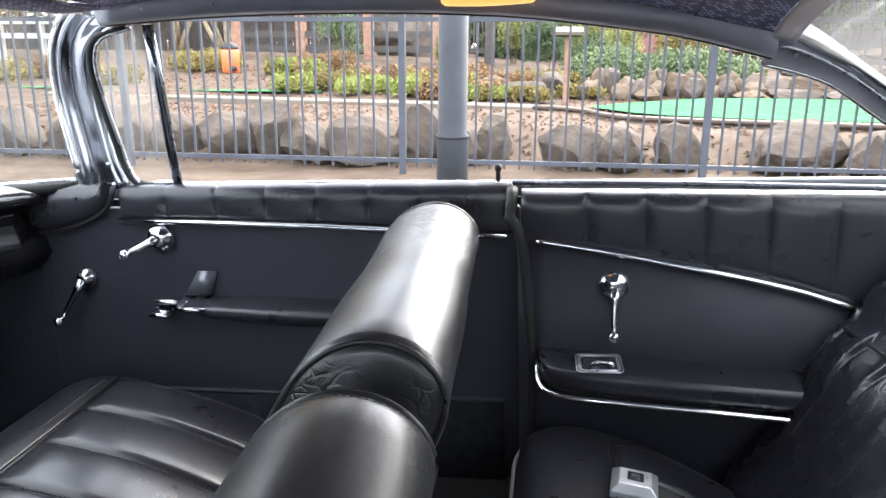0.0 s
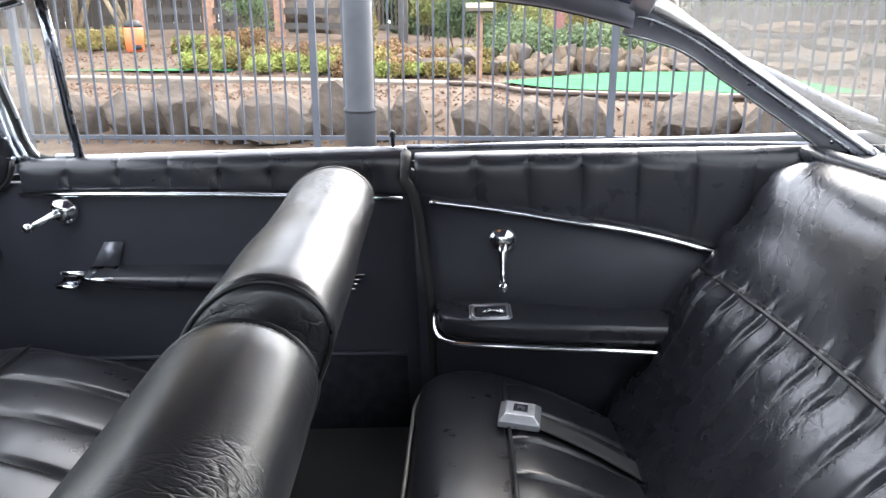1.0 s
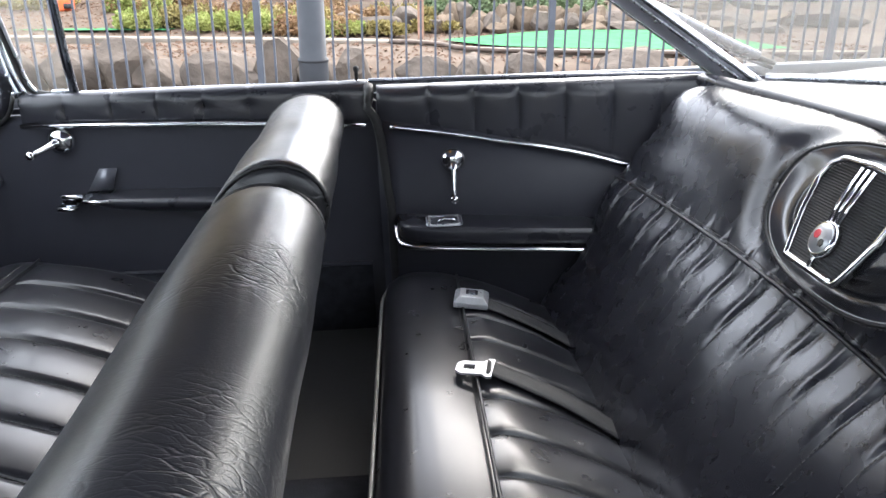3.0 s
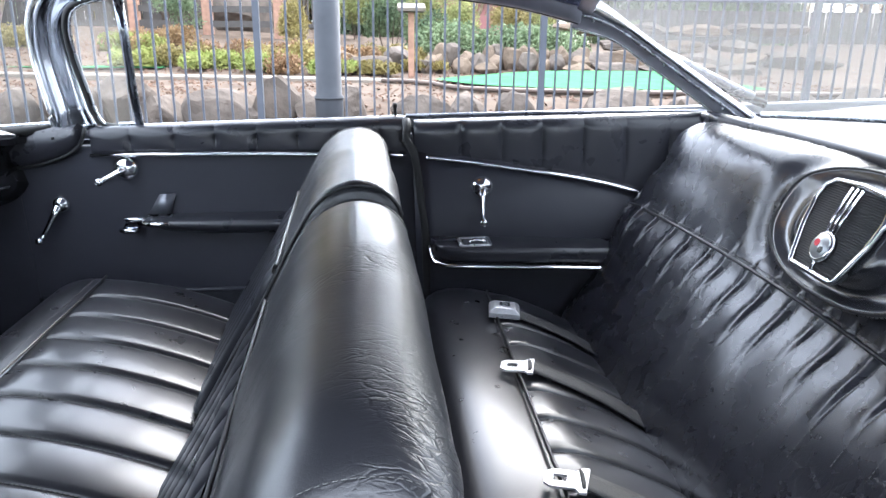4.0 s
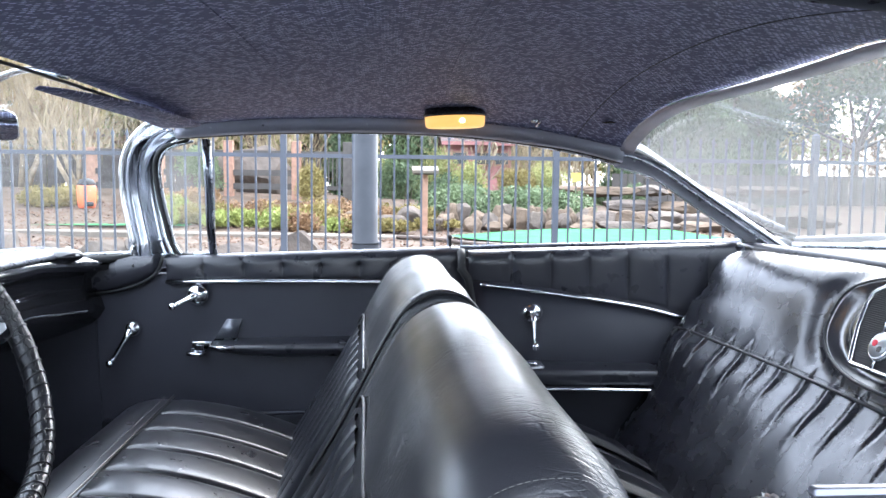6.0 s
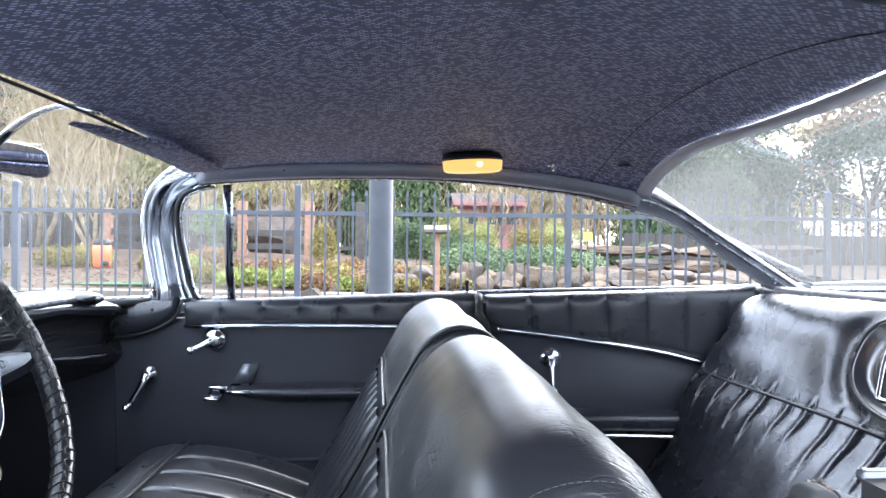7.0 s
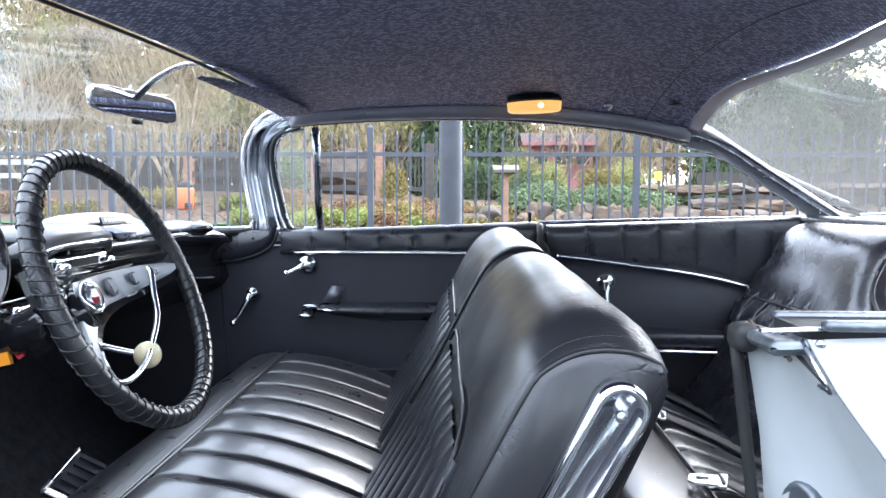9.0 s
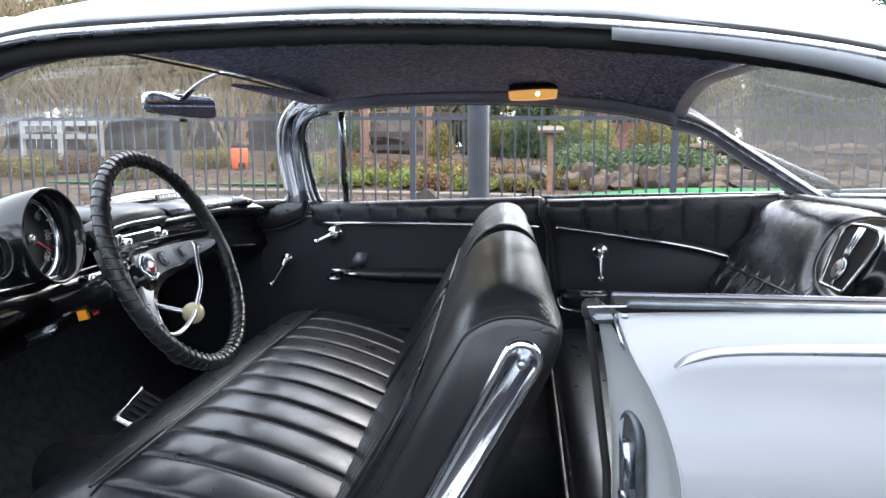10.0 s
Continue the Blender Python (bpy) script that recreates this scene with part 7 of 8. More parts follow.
def build_rocks():
    rnd = random.Random(5)
    spec = [(-5.9, 0.34, 0.28), (-5.2, 0.30, 0.25), (-4.6, 0.36, 0.30), (-4.0, 0.24, 0.24), (-3.35, 0.36, 0.27), (-2.85, 0.30, 0.33), (-2.4, 0.24, 0.26), (-1.72, 0.40, 0.28), (-1.22, 0.22, 0.33), (-0.82, 0.26, 0.25),
            (-0.42, 0.22, 0.27), (0.35, 0.30, 0.26), (0.86, 0.31, 0.25), (1.42, 0.25, 0.27), (1.5, 0.20, 0.13), (2.55, 0.44, 0.28), (3.3, 0.30, 0.25), (4.0, 0.36, 0.27), (4.7, 0.32, 0.26), (5.5, 0.36, 0.28)]
    for i, (x, w, h) in enumerate(spec):
        boulder("boulder", x, 7.2 + rnd.uniform(-0.1, 0.15), w * 1.55, w * 0.95, h * 1.22, i + 3, ROCK, "rough grey-brown boulder in the bank behind the fence", "boulders along the fence", 0.35)
    for i in range(26):
        x = 0.7 + 0.125 * i + rnd.uniform(-0.06, 0.06)
        y = 12.8 + 0.9 * rnd.random()
        boulder("edging_stone", x, y, rnd.uniform(0.16, 0.34), 0.22, rnd.uniform(0.14, 0.22) + (y - 12.8) * 0.16, 40 + i, ROCK_TAN if i % 4 else ROCK, "tan rough stone on the slope below the hedge", "edging stones", 0.35)
    for i, (x, z, w) in enumerate(((4.0, 0.62, 0.9), (5.3, 0.66, 1.0), (6.6, 0.62, 0.9), (7.9, 0.64, 1.0), (4.6, 0.98, 1.0), (5.9, 1.0, 0.9), (7.2, 0.98, 1.0), (8.6, 1.0, 1.1))):
        boulder("ledge_stone", x, 15.6 + 0.4 * (z > 0.8), w, 0.5, 0.16, 140 + i, ROCK if i % 2 else ROCK_TAN, "long flat grey ledge stone in the rockery wall", "ledge stones", 0.0, z=z)
    for i, (x, y, w, h) in enumerate(((-3.7, 20.4, 1.1, 1.0), (-5.4, 20.8, 1.2, 0.95))):
        boulder("outcrop", x, y, w, 0.8, h, 110 + i, ROCK, "dark brown rock outcrop behind the timber fence", "rock outcrops", 0.35)
    for i, (x, y, s, h) in enumerate(((3.6, 12.9, 0.42, 0.24), (4.3, 13.0, 0.45, 0.26), (5.1, 13.0, 0.50, 0.26), (5.9, 13.1, 0.5, 0.27), (6.8, 13.0, 0.5, 0.25), (4.0, 14.2, 0.6, 0.36), (4.9, 14.2, 0.55, 0.40), (5.7, 14.3, 0.6, 0.38), (6.6, 14.2, 0.6, 0.37), (7.5, 14.3, 0.7, 0.36), (8.5, 14.0, 0.7, 0.4), (-0.3, 12.6, 0.35, 0.22), (-0.8, 12.9, 0.4, 0.25), (0.2, 13.3, 0.4, 0.3))):
        boulder("rockery_stone", x, y, s * 1.25, s * 0.8, h * (0.55 if x > 2 else 1.0), 60 + i, ROCK if i % 3 else ROCK_TAN, "weathered rockery stone beside the golf hole", "rockery stones", 0.3)


build_rocks()


def build_golf():
    k = thing("golf_kerb", (0, 11.4, 0.3), "pale concrete path edge along the golf hole", "kerb", kind="structure", car=False)
    c = curve([(-9, 12.4, 0.33), (-4, 11.6, 0.33), (-1, 11.1, 0.33), (0.5, 10.5, 0.33), (1.3, 9.2, 0.33), (4.5, 8.6, 0.33), (9, 8.4, 0.33)], 60)
    rows = [[p + Vector((0, 0.22, -0.2)), p + Vector((0, 0.22, 0.035)), p + Vector((0, -0.20, 0.035)), p + Vector((0, -0.22, 0.02)), p + Vector((0, -0.22, -0.2))] for p in c]
    part("kerb_edge", grid(rows), CONCRETE, k, smooth=False)
    part("dark_edging", tube([p + Vector((0, -0.235, 0.03)) for p in c[28:]], 0.03, 6), BARK_DARK, k, "dark timber edging")
    t = thing("golf_green", (5, 11, 0.33), "bright green artificial golf carpet", "golf green", kind="structure", car=False)
    edge = curve([(0.75, 10.75, 0.372), (1.55, 9.5, 0.372), (3.6, 8.95, 0.372), (5.3, 9.0, 0.372)], 24)
    back = curve([(0.8, 10.9, 0.374), (2.6, 12.3, 0.41), (4.0, 12.4, 0.42), (5.0, 12.3, 0.42)], 24)
    part("carpet", grid([[a, a.lerp(b, 0.5), b] for a, b in zip(edge, back)]), TURF, t)
    l = thing("golf_green", (-5, 13.2, 0.4), "bright green artificial golf carpet", "golf green", kind="structure", car=False)
    edge = curve([(-11, 13.0, 0.42), (-7, 12.6, 0.42), (-3.9, 12.5, 0.42)], 16)
    back = curve([(-11, 15.2, 0.44), (-7, 14.6, 0.44), (-3.7, 13.8, 0.44)], 16)
    part("carpet", grid([[a, a.lerp(b, 0.5), b] for a, b in zip(edge, back)]), TURF, l)
    s = thing("tee_sign", (0.42, 11.9, 0.3), "wooden post with a small white hooded sign board", "sign", car=False)
    soft(part("post", box((0.42, 11.9, 0.85), (0.10, 0.10, 1.12)), WOOD_PINK, s, "reddish timber post"), 0.01)
    soft(part("sign_board", box((0.42, 11.85, 1.46), (0.46, 0.34, 0.06), Matrix.Rotation(radians(14), 4, "X")), CONCRETE, s, "pale sign board"), 0.01)
    part("sign_hood", box((0.42, 11.88, 1.40), (0.40, 0.26, 0.05)), WOOD_GREY, s)


build_golf()


def leaf_cloud(name, blobs, count, size, mat, parent, seed, label="", squash=0.6, up=0.3):
    """Leaves strewn through the shells of several rounded clumps; each leaf is a bent pair of triangles."""
    rnd = random.Random(seed)
    verts, faces = [], []
    tot = sum(b[3] * b[4] * b[5] for b in blobs) ** 1.0
    for bx, by, bz, rx, ry, rz in blobs:
        for _ in range(max(20, int(count * rx * ry * rz / tot))):
            a, zz = rnd.uniform(0, 6.283), rnd.uniform(-0.6, 1)
            rr = rnd.uniform(0.55, 1.06)
            q = math.sqrt(max(0, 1 - zz * zz))
            p = Vector((bx + rx * rr * q * math.cos(a), by + ry * rr * q * math.sin(a), bz + rz * rr * zz))
            d = Vector((rnd.uniform(-1, 1), rnd.uniform(-1, 1), rnd.uniform(-0.5, 1) + up)).normalized()
            s = d.cross(Vector((rnd.uniform(-1, 1), rnd.uniform(-1, 1), rnd.uniform(-1, 1)))).normalized()
            n_ = d.cross(s)
            L = size * rnd.uniform(0.6, 1.4)
            k = len(verts)
            verts += [p, p + d * L * 0.5 + s * L * squash * 0.5, p + d * L, p + d * L * 0.5 - s * L * squash * 0.5 + n_ * L * 0.2]
            faces += [(k, k + 1, k + 2), (k, k + 2, k + 3)]
    me = bpy.data.meshes.new(name)
    me.from_pydata([tuple(v) for v in verts], [], faces)
    return part_mesh(name, me, mat, parent, label, smooth=False)


def shrub(name, x, y, blobs, count, size, mat, seed, label, group="", squash=0.6, category="shrub", up=0.3):
    z = ground_z(x, y)
    t = thing(name, (x, y, z), label, category, group=group, car=False)
    leaf_cloud("foliage", [(x + a, y + b, z + c, d, e, f) for a, b, c, d, e, f in blobs], count, size, mat, t, seed, "", squash, up)
    rnd = random.Random(seed)
    bm = bmesh.new()
    for a, b, c, d, e, f in blobs[:4]:
        tube([(x + a * 0.6, y + b * 0.6, z - 0.03), (x + a, y + b, z + c * 0.6), (x + a + rnd.uniform(-0.1, 0.1), y + b, z + c + f * 0.5)], 0.014, 5, bm, taper=[1, 0.7, 0.3])
    part("stems", bm, BARK_DARK, t)["kind"] = "stuff"
    return t


def build_planting():
    rnd = random.Random(11)
    for i, (x, y, w, mat, lab) in enumerate(((-2.9, 12.6, 0.7, LEAF_LIME, "bright lime-green ground cover"), (-2.2, 12.4, 0.6, LEAF_LIME, "bright lime-green ground cover"), (-1.3, 12.3, 0.7, LEAF_RUST, "rusty brown low shrub"),
                                            (-0.9, 12.1, 0.45, LEAF_LIME, "bright lime-green ground cover"), (-1.9, 13.4, 0.9, LEAF_GOLD, "olive-gold low shrub"), (-2.8, 13.8, 0.9, LEAF_RUST, "rusty brown low shrub"), (-0.6, 13.6, 0.7, LEAF_RUST, "rusty brown low shrub"),
                                            (-3.6, 13.2, 0.7, LEAF_GOLD, "olive-gold low shrub"), (0.1, 14.2, 0.7, LEAF_GOLD, "olive-gold low shrub"), (-1.4, 14.6, 0.8, LEAF_RUST, "rusty brown low shrub"), (-5.2, 15.2, 0.7, LEAF_LIME, "bright lime-green ground cover"),
                                            (-0.2, 12.1, 0.4, LEAF_GOLD, "olive-gold low shrub"), (-7.7, 15.9, 0.9, LEAF_GOLD, "olive-gold low shrub"), (0.7, 13.0, 0.4, LEAF_GOLD, "olive-gold low shrub"), (-8.5, 13.6, 0.8, LEAF_GOLD, "olive-gold low shrub"), (-9.9, 14.6, 0.9, LEAF_RUST, "rusty brown low shrub"), (-7.6, 16.6, 0.8, LEAF_GOLD, "olive-gold low shrub"), (-5.2, 15.3, 0.6, LEAF_RUST, "rusty brown low shrub"), (-11.5, 13.8, 1.0, LEAF_GOLD, "olive-gold low shrub"), (-4.4, 12.9, 0.6, LEAF_LIME, "bright lime-green ground cover"), (-4.9, 16.4, 0.8, LEAF_RUST, "rusty brown low shrub"))):
        blobs = [(rnd.uniform(-w, w) * 0.8, rnd.uniform(-0.3, 0.3), 0.10, rnd.uniform(0.25, 0.45) * w, 0.3 * w, rnd.uniform(0.22, 0.38) * w) for _ in range(7)]
        shrub("low_shrub", x, y, blobs, 3600, 0.06, mat, i, lab + " on the bank", "bank planting", 0.5)
    # clipped hedge beyond the edging stones
    blobs = [(-1.5 + 0.42 * k + rnd.uniform(-0.1, 0.1), rnd.uniform(-0.25, 0.25), 0.30 + rnd.uniform(-0.1, 0.12), 0.5, 0.5, 0.42) for k in range(7)]
    shrub("hedge", 2.55, 14.4, blobs, 16000, 0.055, LEAF_IVY, 77, "dense clipped green hedge above the stones", category="hedge")
    for i, (x, y, r) in enumerate(((0.85, 15.2, 0.45), (-4.6, 17.0, 0.6), (0.1, 17.8, 0.6), (6.4, 18.5, 0.35), (2.0, 20.0, 0.6), (3.5, 20.5, 0.55), (-0.7, 19.5, 0.6), (1.2, 22.0, 0.8), (4.6, 21.0, 0.7), (-2.0, 16.6, 0.45))):
        blobs = [(rnd.uniform(-r, r) * 0.5, rnd.uniform(-r, r) * 0.4, r * 0.6 + rnd.uniform(0, r), r * 0.6, r * 0.6, r * 0.7) for _ in range(6)]
        shrub("garden_shrub", x, y, blobs, 4000, 0.07, (LEAF_DARK, LEAF_IVY, LEAF_DARK, LEAF_IVY, LEAF_OLIVE, LEAF_GOLD, LEAF_OLIVE, LEAF_OLIVE, LEAF_OLIVE, LEAF_GOLD)[i], 90 + i, "rounded dark green garden shrub" if i < 4 else "rounded olive garden shrub", "garden shrubs", 0.35)
    # tall clipped conifers
    for i, (x, y, w, h) in enumerate(((-1.7, 27, 0.9, 6.5), (0.3, 27, 1.1, 6.5), (1.5, 27.5, 0.9, 6.0), (8.6, 26, 1.2, 4.6), (10.2, 26, 1.2, 4.4), (11.9, 26, 1.3, 4.5), (13.7, 26.3, 1.3, 4.3))):
        z = ground_z(x, y)
        t = thing("conifer", (x, y, z), "tall dense dark green columnar conifer", "tree", group="conifers", car=False)
        part("trunk", tube([(x, y, z - 0.1), (x, y, z + h * 0.5), (x, y, z + h * 0.9)], 0.12, 8, taper=[1, 0.6, 0.1]), BARK_DARK, t)
        blobs = [(x + rnd.uniform(-0.25, 0.25) * w, y + rnd.uniform(-0.25, 0.25) * w, z + h * (k + 0.4) / 9, w * (1.0 - 0.06 * k), w * (1 - 0.06 * k), h / 9 * 0.95) for k in range(9)]
        leaf_cloud("crown", blobs, 11000, 0.20, LEAF_DARK, t, 200 + i, "", 0.30, 0.8)


build_planting()


def branch(bm, rnd, p, d, length, radius, depth, seg=4, spread=0.5, rise=0.25, kids=3):
    pts, q, v = [p], p.copy(), d.copy()
    for _ in range(4):
        v = (v + Vector((rnd.uniform(-1, 1), rnd.uniform(-1, 1), rnd.uniform(-0.6, 1) + rise)) * 0.16).normalized()
        q = q + v * length / 4
        pts.append(q.copy())
    tube(pts, radius, seg, bm, taper=[1, 0.85, 0.7, 0.55, 0.4])
    if depth:
        for _ in range(kids):
            k = rnd.randint(1, 4)
            nd_ = (v + Vector((rnd.uniform(-1, 1), rnd.uniform(-1, 1), rnd.uniform(-0.4, 1))) * spread * 1.6).normalized()
            branch(bm, rnd, pts[k], nd_, length * rnd.uniform(0.55, 0.8), radius * 0.5, depth - 1, seg, spread, rise, kids)


def build_bare_trees():
    for i, (x, y, h, r, lean) in enumerate(((-12.5, 19, 1.9, 0.07, 0.2), (-10.2, 20, 2.1, 0.08, 0.1), (-8.3, 19, 1.9, 0.07, -0.2), (-15.5, 19, 2.2, 0.08, 0.3), (-18.5, 18, 2.3, 0.08, 0.0), (-22.0, 17, 2.4, 0.09, 0.1), (-6.8, 24, 2.0, 0.08, 0.1), (2.6, 25, 2.3, 0.10, 0.3), (4.6, 26, 2.2, 0.09, -0.1), (6.2, 25, 2.1, 0.08, -0.3), (-4.0, 27, 2.3, 0.1, 0.0))):
        rnd = random.Random(300 + i)
        z = ground_z(x, y)
        t = thing("bare_tree", (x, y, z), "leafless pale-barked tree with fine upright twigs", "tree", group="bare trees", car=False)
        bm = bmesh.new()
        for k in range(4):
            d = Vector((rnd.uniform(-0.5, 0.5) + lean, rnd.uniform(-0.4, 0.4), 1)).normalized()
            branch(bm, rnd, Vector((x + rnd.uniform(-0.15, 0.15), y, z - 0.05)), d, h * (1.6 if x < -5 else 1.0), r, 1, 5, 0.5, 0.3, 3)
        part("trunk", bm, BARK, t)
        bm = bmesh.new()
        verts, faces = [], []
        rn = random.Random(400 + i)
        # fine twigs as thin upright whips
        tall = 1.75 if x < -5 else 1.0
        for k in range(int(900 * tall)):
            a = rn.uniform(0, 6.283)
            rr = rn.uniform(0, 1.9) * min(tall, 1.4)
            p = Vector((x + rr * math.cos(a) + lean * 1.5, y + rr * 0.8 * math.sin(a), z + rn.uniform(0.5, 3.6) * tall))
            d = Vector((rn.uniform(-0.5, 0.5) + 0.25 * math.cos(a), rn.uniform(-0.4, 0.4), rn.uniform(0.4, 1))).normalized()
            L = rn.uniform(0.5, 1.3)
            s_ = d.cross(Vector((rn.uniform(-1, 1), rn.uniform(-1, 1), 0.1))).normalized() * rn.uniform(0.006, 0.014)
            m_ = p + d * L * 0.5 + Vector((rn.uniform(-0.08, 0.08), 0, 0))
            n0 = len(verts)
            u_ = d.cross(s_)
            verts += [p - s_, p + s_, p + u_, m_ - s_ * 0.6, m_ + s_ * 0.6, m_ + u_ * 0.6, p + d * L]
            faces += [(n0, n0 + 1, n0 + 4, n0 + 3), (n0 + 1, n0 + 2, n0 + 5, n0 + 4), (n0 + 2, n0, n0 + 3, n0 + 5), (n0 + 3, n0 + 4, n0 + 6), (n0 + 4, n0 + 5, n0 + 6), (n0 + 5, n0 + 3, n0 + 6)]
        bm.free()
        me = bpy.data.meshes.new("twigs")
        me.from_pydata([tuple(v) for v in verts], [], faces)
        part_mesh("twig_haze", me, TWIG, t, smooth=False)["kind"] = "stuff"
    # leafy trees far behind
    rnd = random.Random(31)
    for i, (x, y, h, w, mat) in enumerate(((-9.5, 33, 5.5, 2.2, LEAF_OLIVE), (-6.0, 32, 4.6, 2.0, LEAF_OLIVE), (-3.4, 33, 5.0, 1.8, LEAF_OLIVE), (3.8, 34, 6.2, 2.2, LEAF_OLIVE), (6.8, 35, 5.0, 2.4, LEAF_DARK), (15, 33, 6.5, 2.8, LEAF_DARK), (20, 30, 7.0, 3.2, LEAF_DARK), (26, 26, 7.5, 3.4, LEAF_DARK), (30, 18, 8.0, 3.5, LEAF_DARK), (34, 8, 8.5, 3.6, LEAF_DARK), (35, -4, 8.5, 3.6, LEAF_DARK), (32, -14, 8.0, 3.6, LEAF_DARK),
                                            (-14, 36, 7, 3, LEAF_OLIVE), (-20, 34, 7, 3.2, LEAF_DARK), (-27, 30, 7.5, 3.4, LEAF_DARK), (-32, 22, 8, 3.6, LEAF_DARK), (-35, 10, 8, 3.6, LEAF_DARK), (-34, 0, 7.5, 3.4, LEAF_OLIVE))):
        z = ground_z(x, y) if abs(x) < 30 and 0 < y < 29 else (0.9 if y > 29 else 0.0)
        t = thing("leafy_tree", (x, y, z), "broad tree with thin olive-green foliage", "tree", group="background trees", car=False)
        bm = bmesh.new()
        blobs = []
        for k in range(7):
            e = Vector((x + rnd.uniform(-w, w) * 0.7, y + rnd.uniform(-w, w) * 0.6, z + h * rnd.uniform(0.45, 0.95)))
            tube([Vector((x, y, z - 0.1)), Vector((x, y, z + h * 0.3)), e], 0.16, 6, bm, taper=[1, 0.7, 0.2])
            blobs.append((e.x, e.y, e.z, w * rnd.uniform(0.4, 0.6), w * 0.5, h * rnd.uniform(0.12, 0.2)))
        part("trunk", bm, BARK_DARK, t)
        leaf_cloud("crown", blobs, 5200, 0.26, mat, t, 500 + i, "", 0.5, 0.1)


build_bare_trees()


def build_far_woods():
    """A ragged belt of woodland behind the garden, with gaps that let the sky through, and an added unseen belt on the
    driver's side that blocks light.
    """
    t = thing("far_woods", (0, 38, 0.9), "ragged olive and brown woodland behind the garden, plus an added unseen belt that blocks light", "woods", kind="stuff", car=False)
    rnd = random.Random(71)
    for mat, n, lo, hi, lab in ((LEAF_OLIVE, 76, 1.5, 5.2, "olive foliage"), (LEAF_DARK, 50, 1.0, 4.4, "dark green foliage"), (LEAF_RUST, 60, 1.0, 5.0, "brown winter twigs"), (LEAF_GOLD, 60, 1.2, 4.2, "gold-green foliage")):
        blobs = []
        for _ in range(n):
            x = rnd.uniform(-36, 48)
            top = (0.75 + 0.35 * noise.noise(Vector((x * 0.22, 3.0, 0)))) * ramp(x, [(-24, 2.8), (-16, 2.4), (-10, 1.5), (-6, 1.0), (10, 1.0), (20, 1.8)])
            y = ramp(x, [(-36, 24), (-20, 36), (16, 37), (34, 22), (48, -6)]) + rnd.uniform(-3, 3)
            blobs.append((x, y, 0.9 + rnd.uniform(lo * 0.7, hi) * top, rnd.uniform(1.0, 2.0), 1.2, rnd.uniform(0.8, 1.5)))
        leaf_cloud("foliage", blobs, 19000, 0.33, mat, t, 700 + n, lab, 0.45, 0.2)
    for mat, n, lab in ((LEAF_RUST, 60, "brown winter twigs"), (LEAF_GOLD, 45, "gold-green foliage")):
        blobs = [(rnd.uniform(-36, -9), rnd.uniform(33, 39), 1.0 + rnd.uniform(0.5, 11.0), rnd.uniform(1.2, 2.2), 1.2, rnd.uniform(1.0, 1.8)) for _ in range(n)]
        leaf_cloud("foliage", blobs, 15000, 0.30, mat, t, 850 + n, lab, 0.30, 0.5)
    for mat, n, x0, x1, lab in ((LEAF_DARK, 60, -44, -17, "dark green foliage"), (LEAF_OLIVE, 70, -26, -4, "olive foliage"), (LEAF_RUST, 50, -24, -4, "brown winter twigs")):
        blobs = [(rnd.uniform(x0, x1), rnd.uniform(39, 44), 1.0 + rnd.uniform(0.5, 12.5), rnd.uniform(1.8, 3.0), 1.2, rnd.uniform(1.4, 2.2)) for _ in range(n)]
        leaf_cloud("foliage", blobs, 15000, 0.48, mat, t, 900 + n, lab, 0.45, 0.3)
    # added, never in view: cuts sky light and reflections from the driver's side
    blobs = [(rnd.uniform(-34, 34), rnd.uniform(-16, -11), rnd.uniform(0.3, 8.5), rnd.uniform(1.6, 2.6), 1.6, rnd.uniform(1.2, 2.0)) for _ in range(130)]
    leaf_cloud("foliage", blobs, 22000, 0.40, LEAF_DARK, t, 811, "dark green foliage", 0.5, 0.2)
    bm = bmesh.new()
    for _ in range(60):
        x, y = rnd.uniform(-34, 34), rnd.uniform(33, 39)
        branch(bm, rnd, Vector((x, y, 0.8)), Vector((rnd.uniform(-0.2, 0.2), 0, 1)).normalized(), rnd.uniform(2.5, 4.5), 0.09, 1, 4, 0.5, 0.3, 4)
    part("trunks", bm, BARK, t)


build_far_woods()


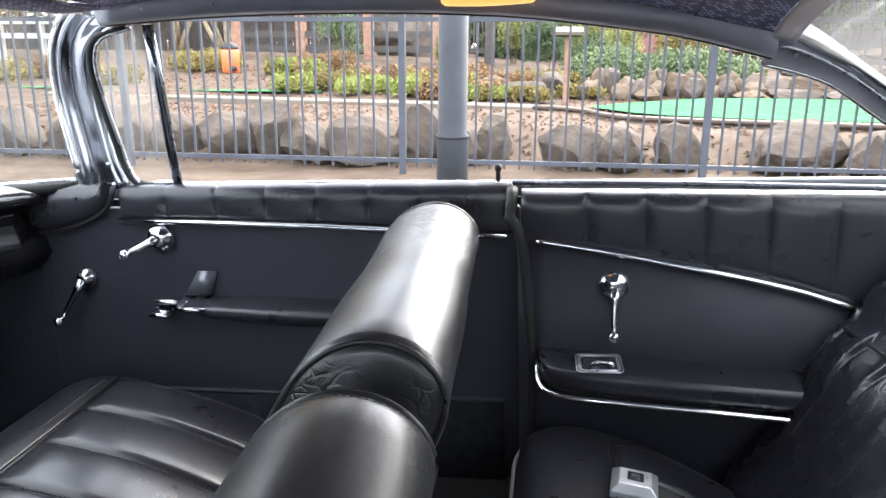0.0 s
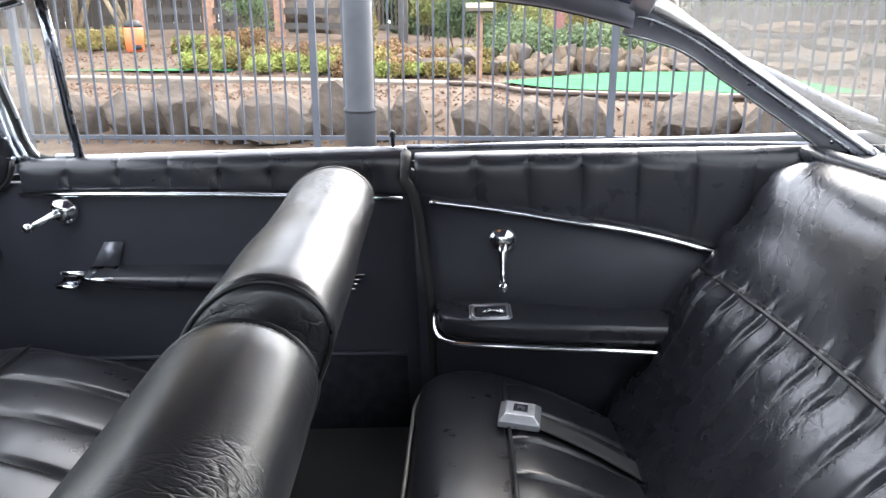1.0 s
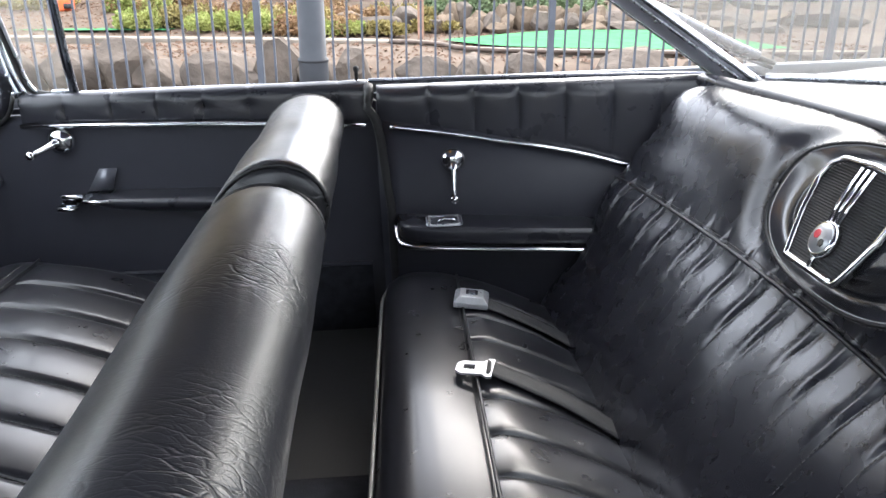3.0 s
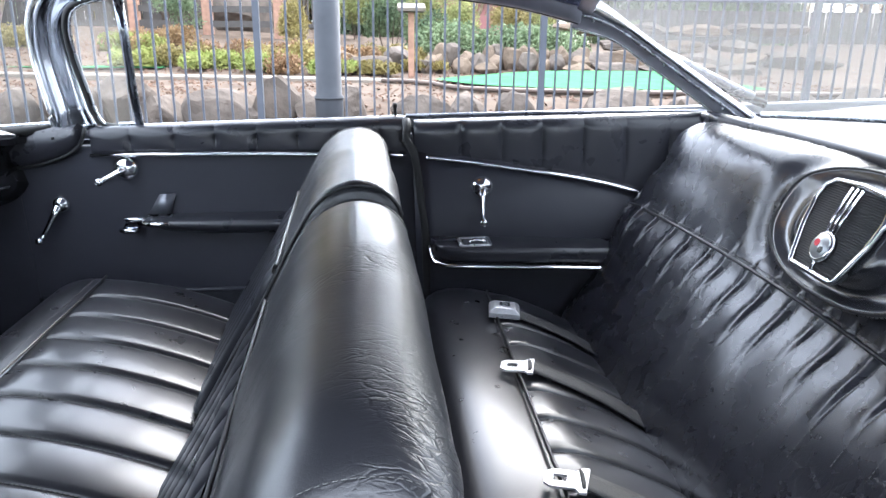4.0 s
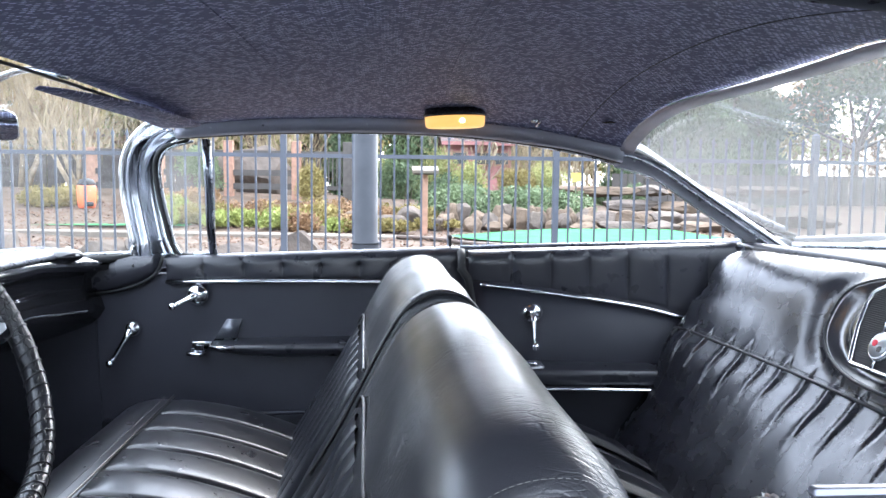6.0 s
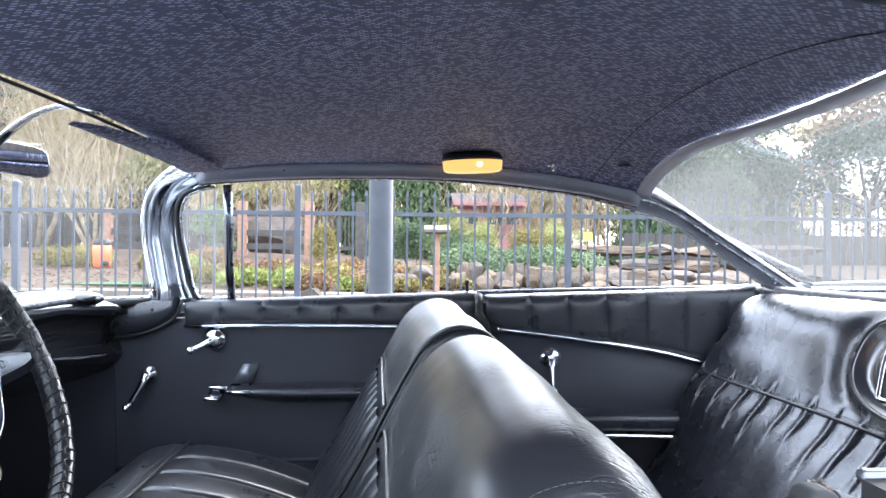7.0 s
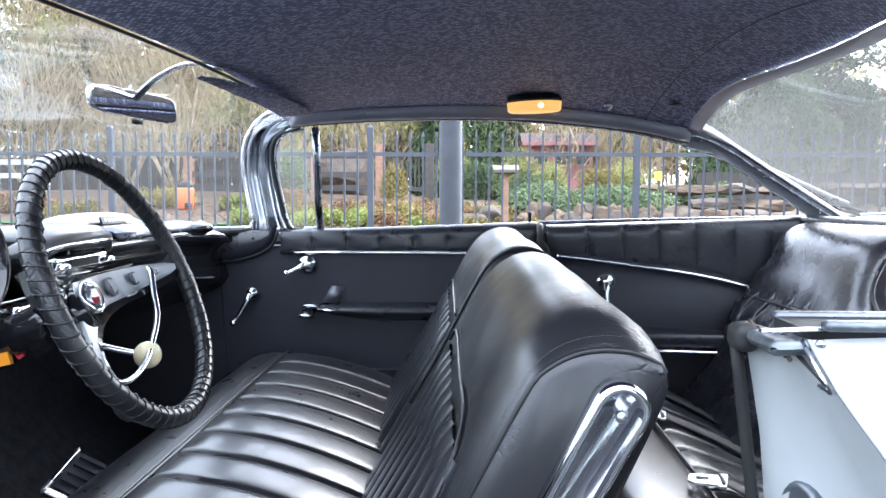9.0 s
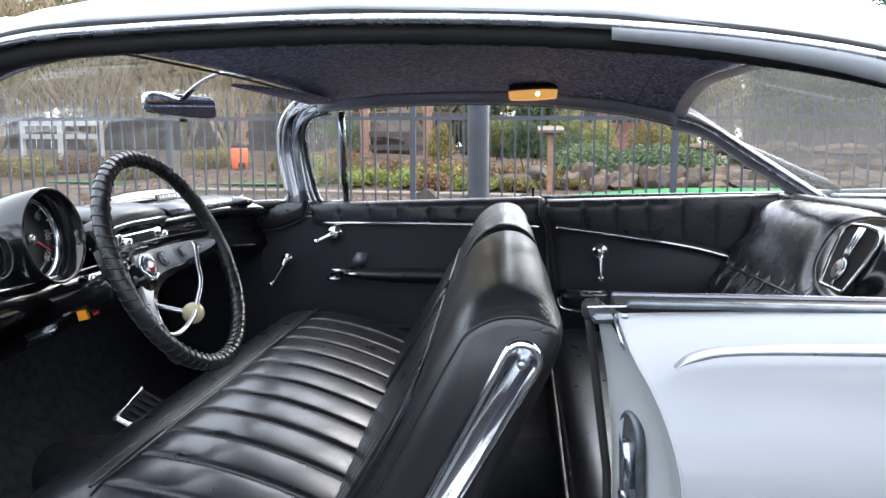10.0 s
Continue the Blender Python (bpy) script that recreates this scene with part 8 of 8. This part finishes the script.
def build_structures():
    # low timber sheds and rail fences at the back of the garden
    w = thing("timber_fence", (-3.6, 18.5, 0.6), "weathered grey timber rail fence with reddish posts", "fence", car=False)
    xs = (-7.8, -6.1, -4.35, -2.62, -1.3)
    for x in xs:
        z0, z1 = ground_z(x, 18.5) - 0.2, 2.32 if x > -5 else 2.1
        soft(part("fence_post", box((x, 18.5, (z0 + z1) / 2), (0.24, 0.22, z1 - z0)), WOOD_GREY if x == -1.3 else WOOD_PINK, w), 0.02)
    for x0, x1 in zip(xs, xs[1:-1]):
        for z in (1.15, 1.5, 2.0):
            part("fence_rail", box(((x0 + x1) / 2, 18.48, z), (x1 - x0 - 0.22, 0.10, 0.15)), WOOD_GREY, w, smooth=False)
    for z in (1.12, 2.02):
        part("fence_rail", box((-1.96, 18.48, z), (1.08, 0.10, 0.10)), WOOD_GREY, w, smooth=False)
    for k in range(10):
        part("slat", box((-2.42 + 0.105 * k, 18.50, 1.57), (0.035, 0.03, 0.84)), WOOD_GREY, w, smooth=False)
    b = thing("red_shed", (2.9, 24.6, 0.9), "small dark red shed with a low roof and windows", "shed", car=False)
    soft(part("wall", box((2.85, 25.4, 1.75), (2.3, 1.6, 1.9)), RED_PAINT, b, "faded red plank walls"), 0.02)
    rows = [[(x, 24.25, 2.72), (x, 25.4, 3.15), (x, 26.5, 2.72)] for x in (1.55, 4.15)]
    ob = part("roof", grid(rows), ROOF_DARK, b, "dark shingle roof", smooth=False)
    ob.modifiers.new("solid", "SOLIDIFY").thickness = 0.08
    part("fascia", box((2.85, 24.23, 2.70), (2.6, 0.05, 0.12)), RED_PAINT, b, "red fascia board", smooth=False)
    for x in (2.2, 3.0, 3.65):
        fr = part("window_frame", box((x, 24.57, 2.2), (0.58, 0.05, 0.5)), WOOD_PINK, b, smooth=False)
        part("pane", box((x, 24.535, 2.2), (0.46, 0.02, 0.38)), DIAL, fr, smooth=False)
    g = thing("board_fence", (8, 22, 0.7), "long grey weathered board fence", "fence", car=False)
    for k in range(52):
        x = 6.9 + 0.26 * k
        part("board", box((x, 21.9 + 0.012 * (k % 2), 1.2), (0.24, 0.03, 0.95)), WOOD_GREY, g, smooth=False)
    lf = thing("board_fence", (-14, 21.5, 0.7), "long grey weathered board fence", "fence", car=False)
    for k in range(60):
        x = -22 + 0.27 * k
        part("board", box((x, 22.2 + 0.012 * (k % 2), 1.45), (0.25, 0.03, 1.3)), WOOD_GREY, lf, smooth=False)
    wf = thing("white_rail_fence", (-12.2, 17.0, 0.5), "white painted two-rail timber fence in the garden", "fence", car=False)
    for x in (-13.3, -12.2, -11.1):
        soft(part("fence_post", box((x, 17.0, 1.15), (0.13, 0.13, 1.45)), WHITE_RAIL, wf), 0.01)
    for z in (1.42, 1.76):
        part("fence_rail", box((-12.2, 16.96, z), (2.2, 0.04, 0.13)), WHITE_RAIL, wf, smooth=False)
    o = thing("orange_cooler", (-6.76, 15.5, 0.4), "orange plastic drum with a dark lid beside the shrubs", "drum", car=False)
    z = ground_z(-6.76, 15.5)
    part("drum", disc((-6.76, 15.5, z), (0, 0, 1), [(0.15, 0), (0.18, 0.05), (0.20, 0.46), (0.18, 0.50)], 24), ORANGE, o)
    part("lid", disc((-6.76, 15.5, z + 0.49), (0, 0, 1), [(0.18, 0), (0.19, 0.04), (0.14, 0.13), (0.04, 0.16)], 24), RUBBER, o, "dark lid")
    part("valve", box((-6.63, 15.32, z + 0.10), (0.14, 0.1, 0.10)), RUBBER, o)
    y = thing("yellow_sign", (3.9, 15.2, 0.7), "small square yellow sign on a stake", "sign", car=False)
    part("board", box((3.95, 15.2, 1.42), (0.20, 0.02, 0.19)), YELLOW, y, smooth=False)
    part("stake", box((3.95, 15.22, 0.95), (0.03, 0.02, 0.9)), WOOD_GREY, y, smooth=False)


build_structures()


def build_litter():
    """Bark mulch and gravel on the bank."""
    rnd = random.Random(8)
    verts, faces = [], []
    for k in range(6000):
        x, y = rnd.uniform(-8, 7), rnd.choice((rnd.uniform(6.9, 11.2), rnd.uniform(11.7, 17)))
        z = ground_z(x, y)
        L, w, a = rnd.uniform(0.015, 0.05), rnd.uniform(0.008, 0.02), rnd.uniform(0, 6.28)
        d, s = Vector((math.cos(a), math.sin(a), rnd.uniform(-0.3, 0.5))) * L, Vector((-math.sin(a), math.cos(a), 0)) * w
        p = Vector((x, y, z + 0.012))
        n0 = len(verts)
        verts += [p - d - s, p + d - s, p + d + s, p - d + s, p + Vector((0, 0, 0.02))]
        faces += [(n0, n0 + 1, n0 + 4), (n0 + 1, n0 + 2, n0 + 4), (n0 + 2, n0 + 3, n0 + 4), (n0 + 3, n0, n0 + 4)]
    t = thing("bark_mulch", (0, 9, 0.2), "scattered red-brown bark chips on the bank", "mulch", kind="stuff", car=False)
    me = bpy.data.meshes.new("chips")
    me.from_pydata([tuple(v) for v in verts], [], faces)
    part_mesh("chips", me, MULCH, t, smooth=False)


build_litter()
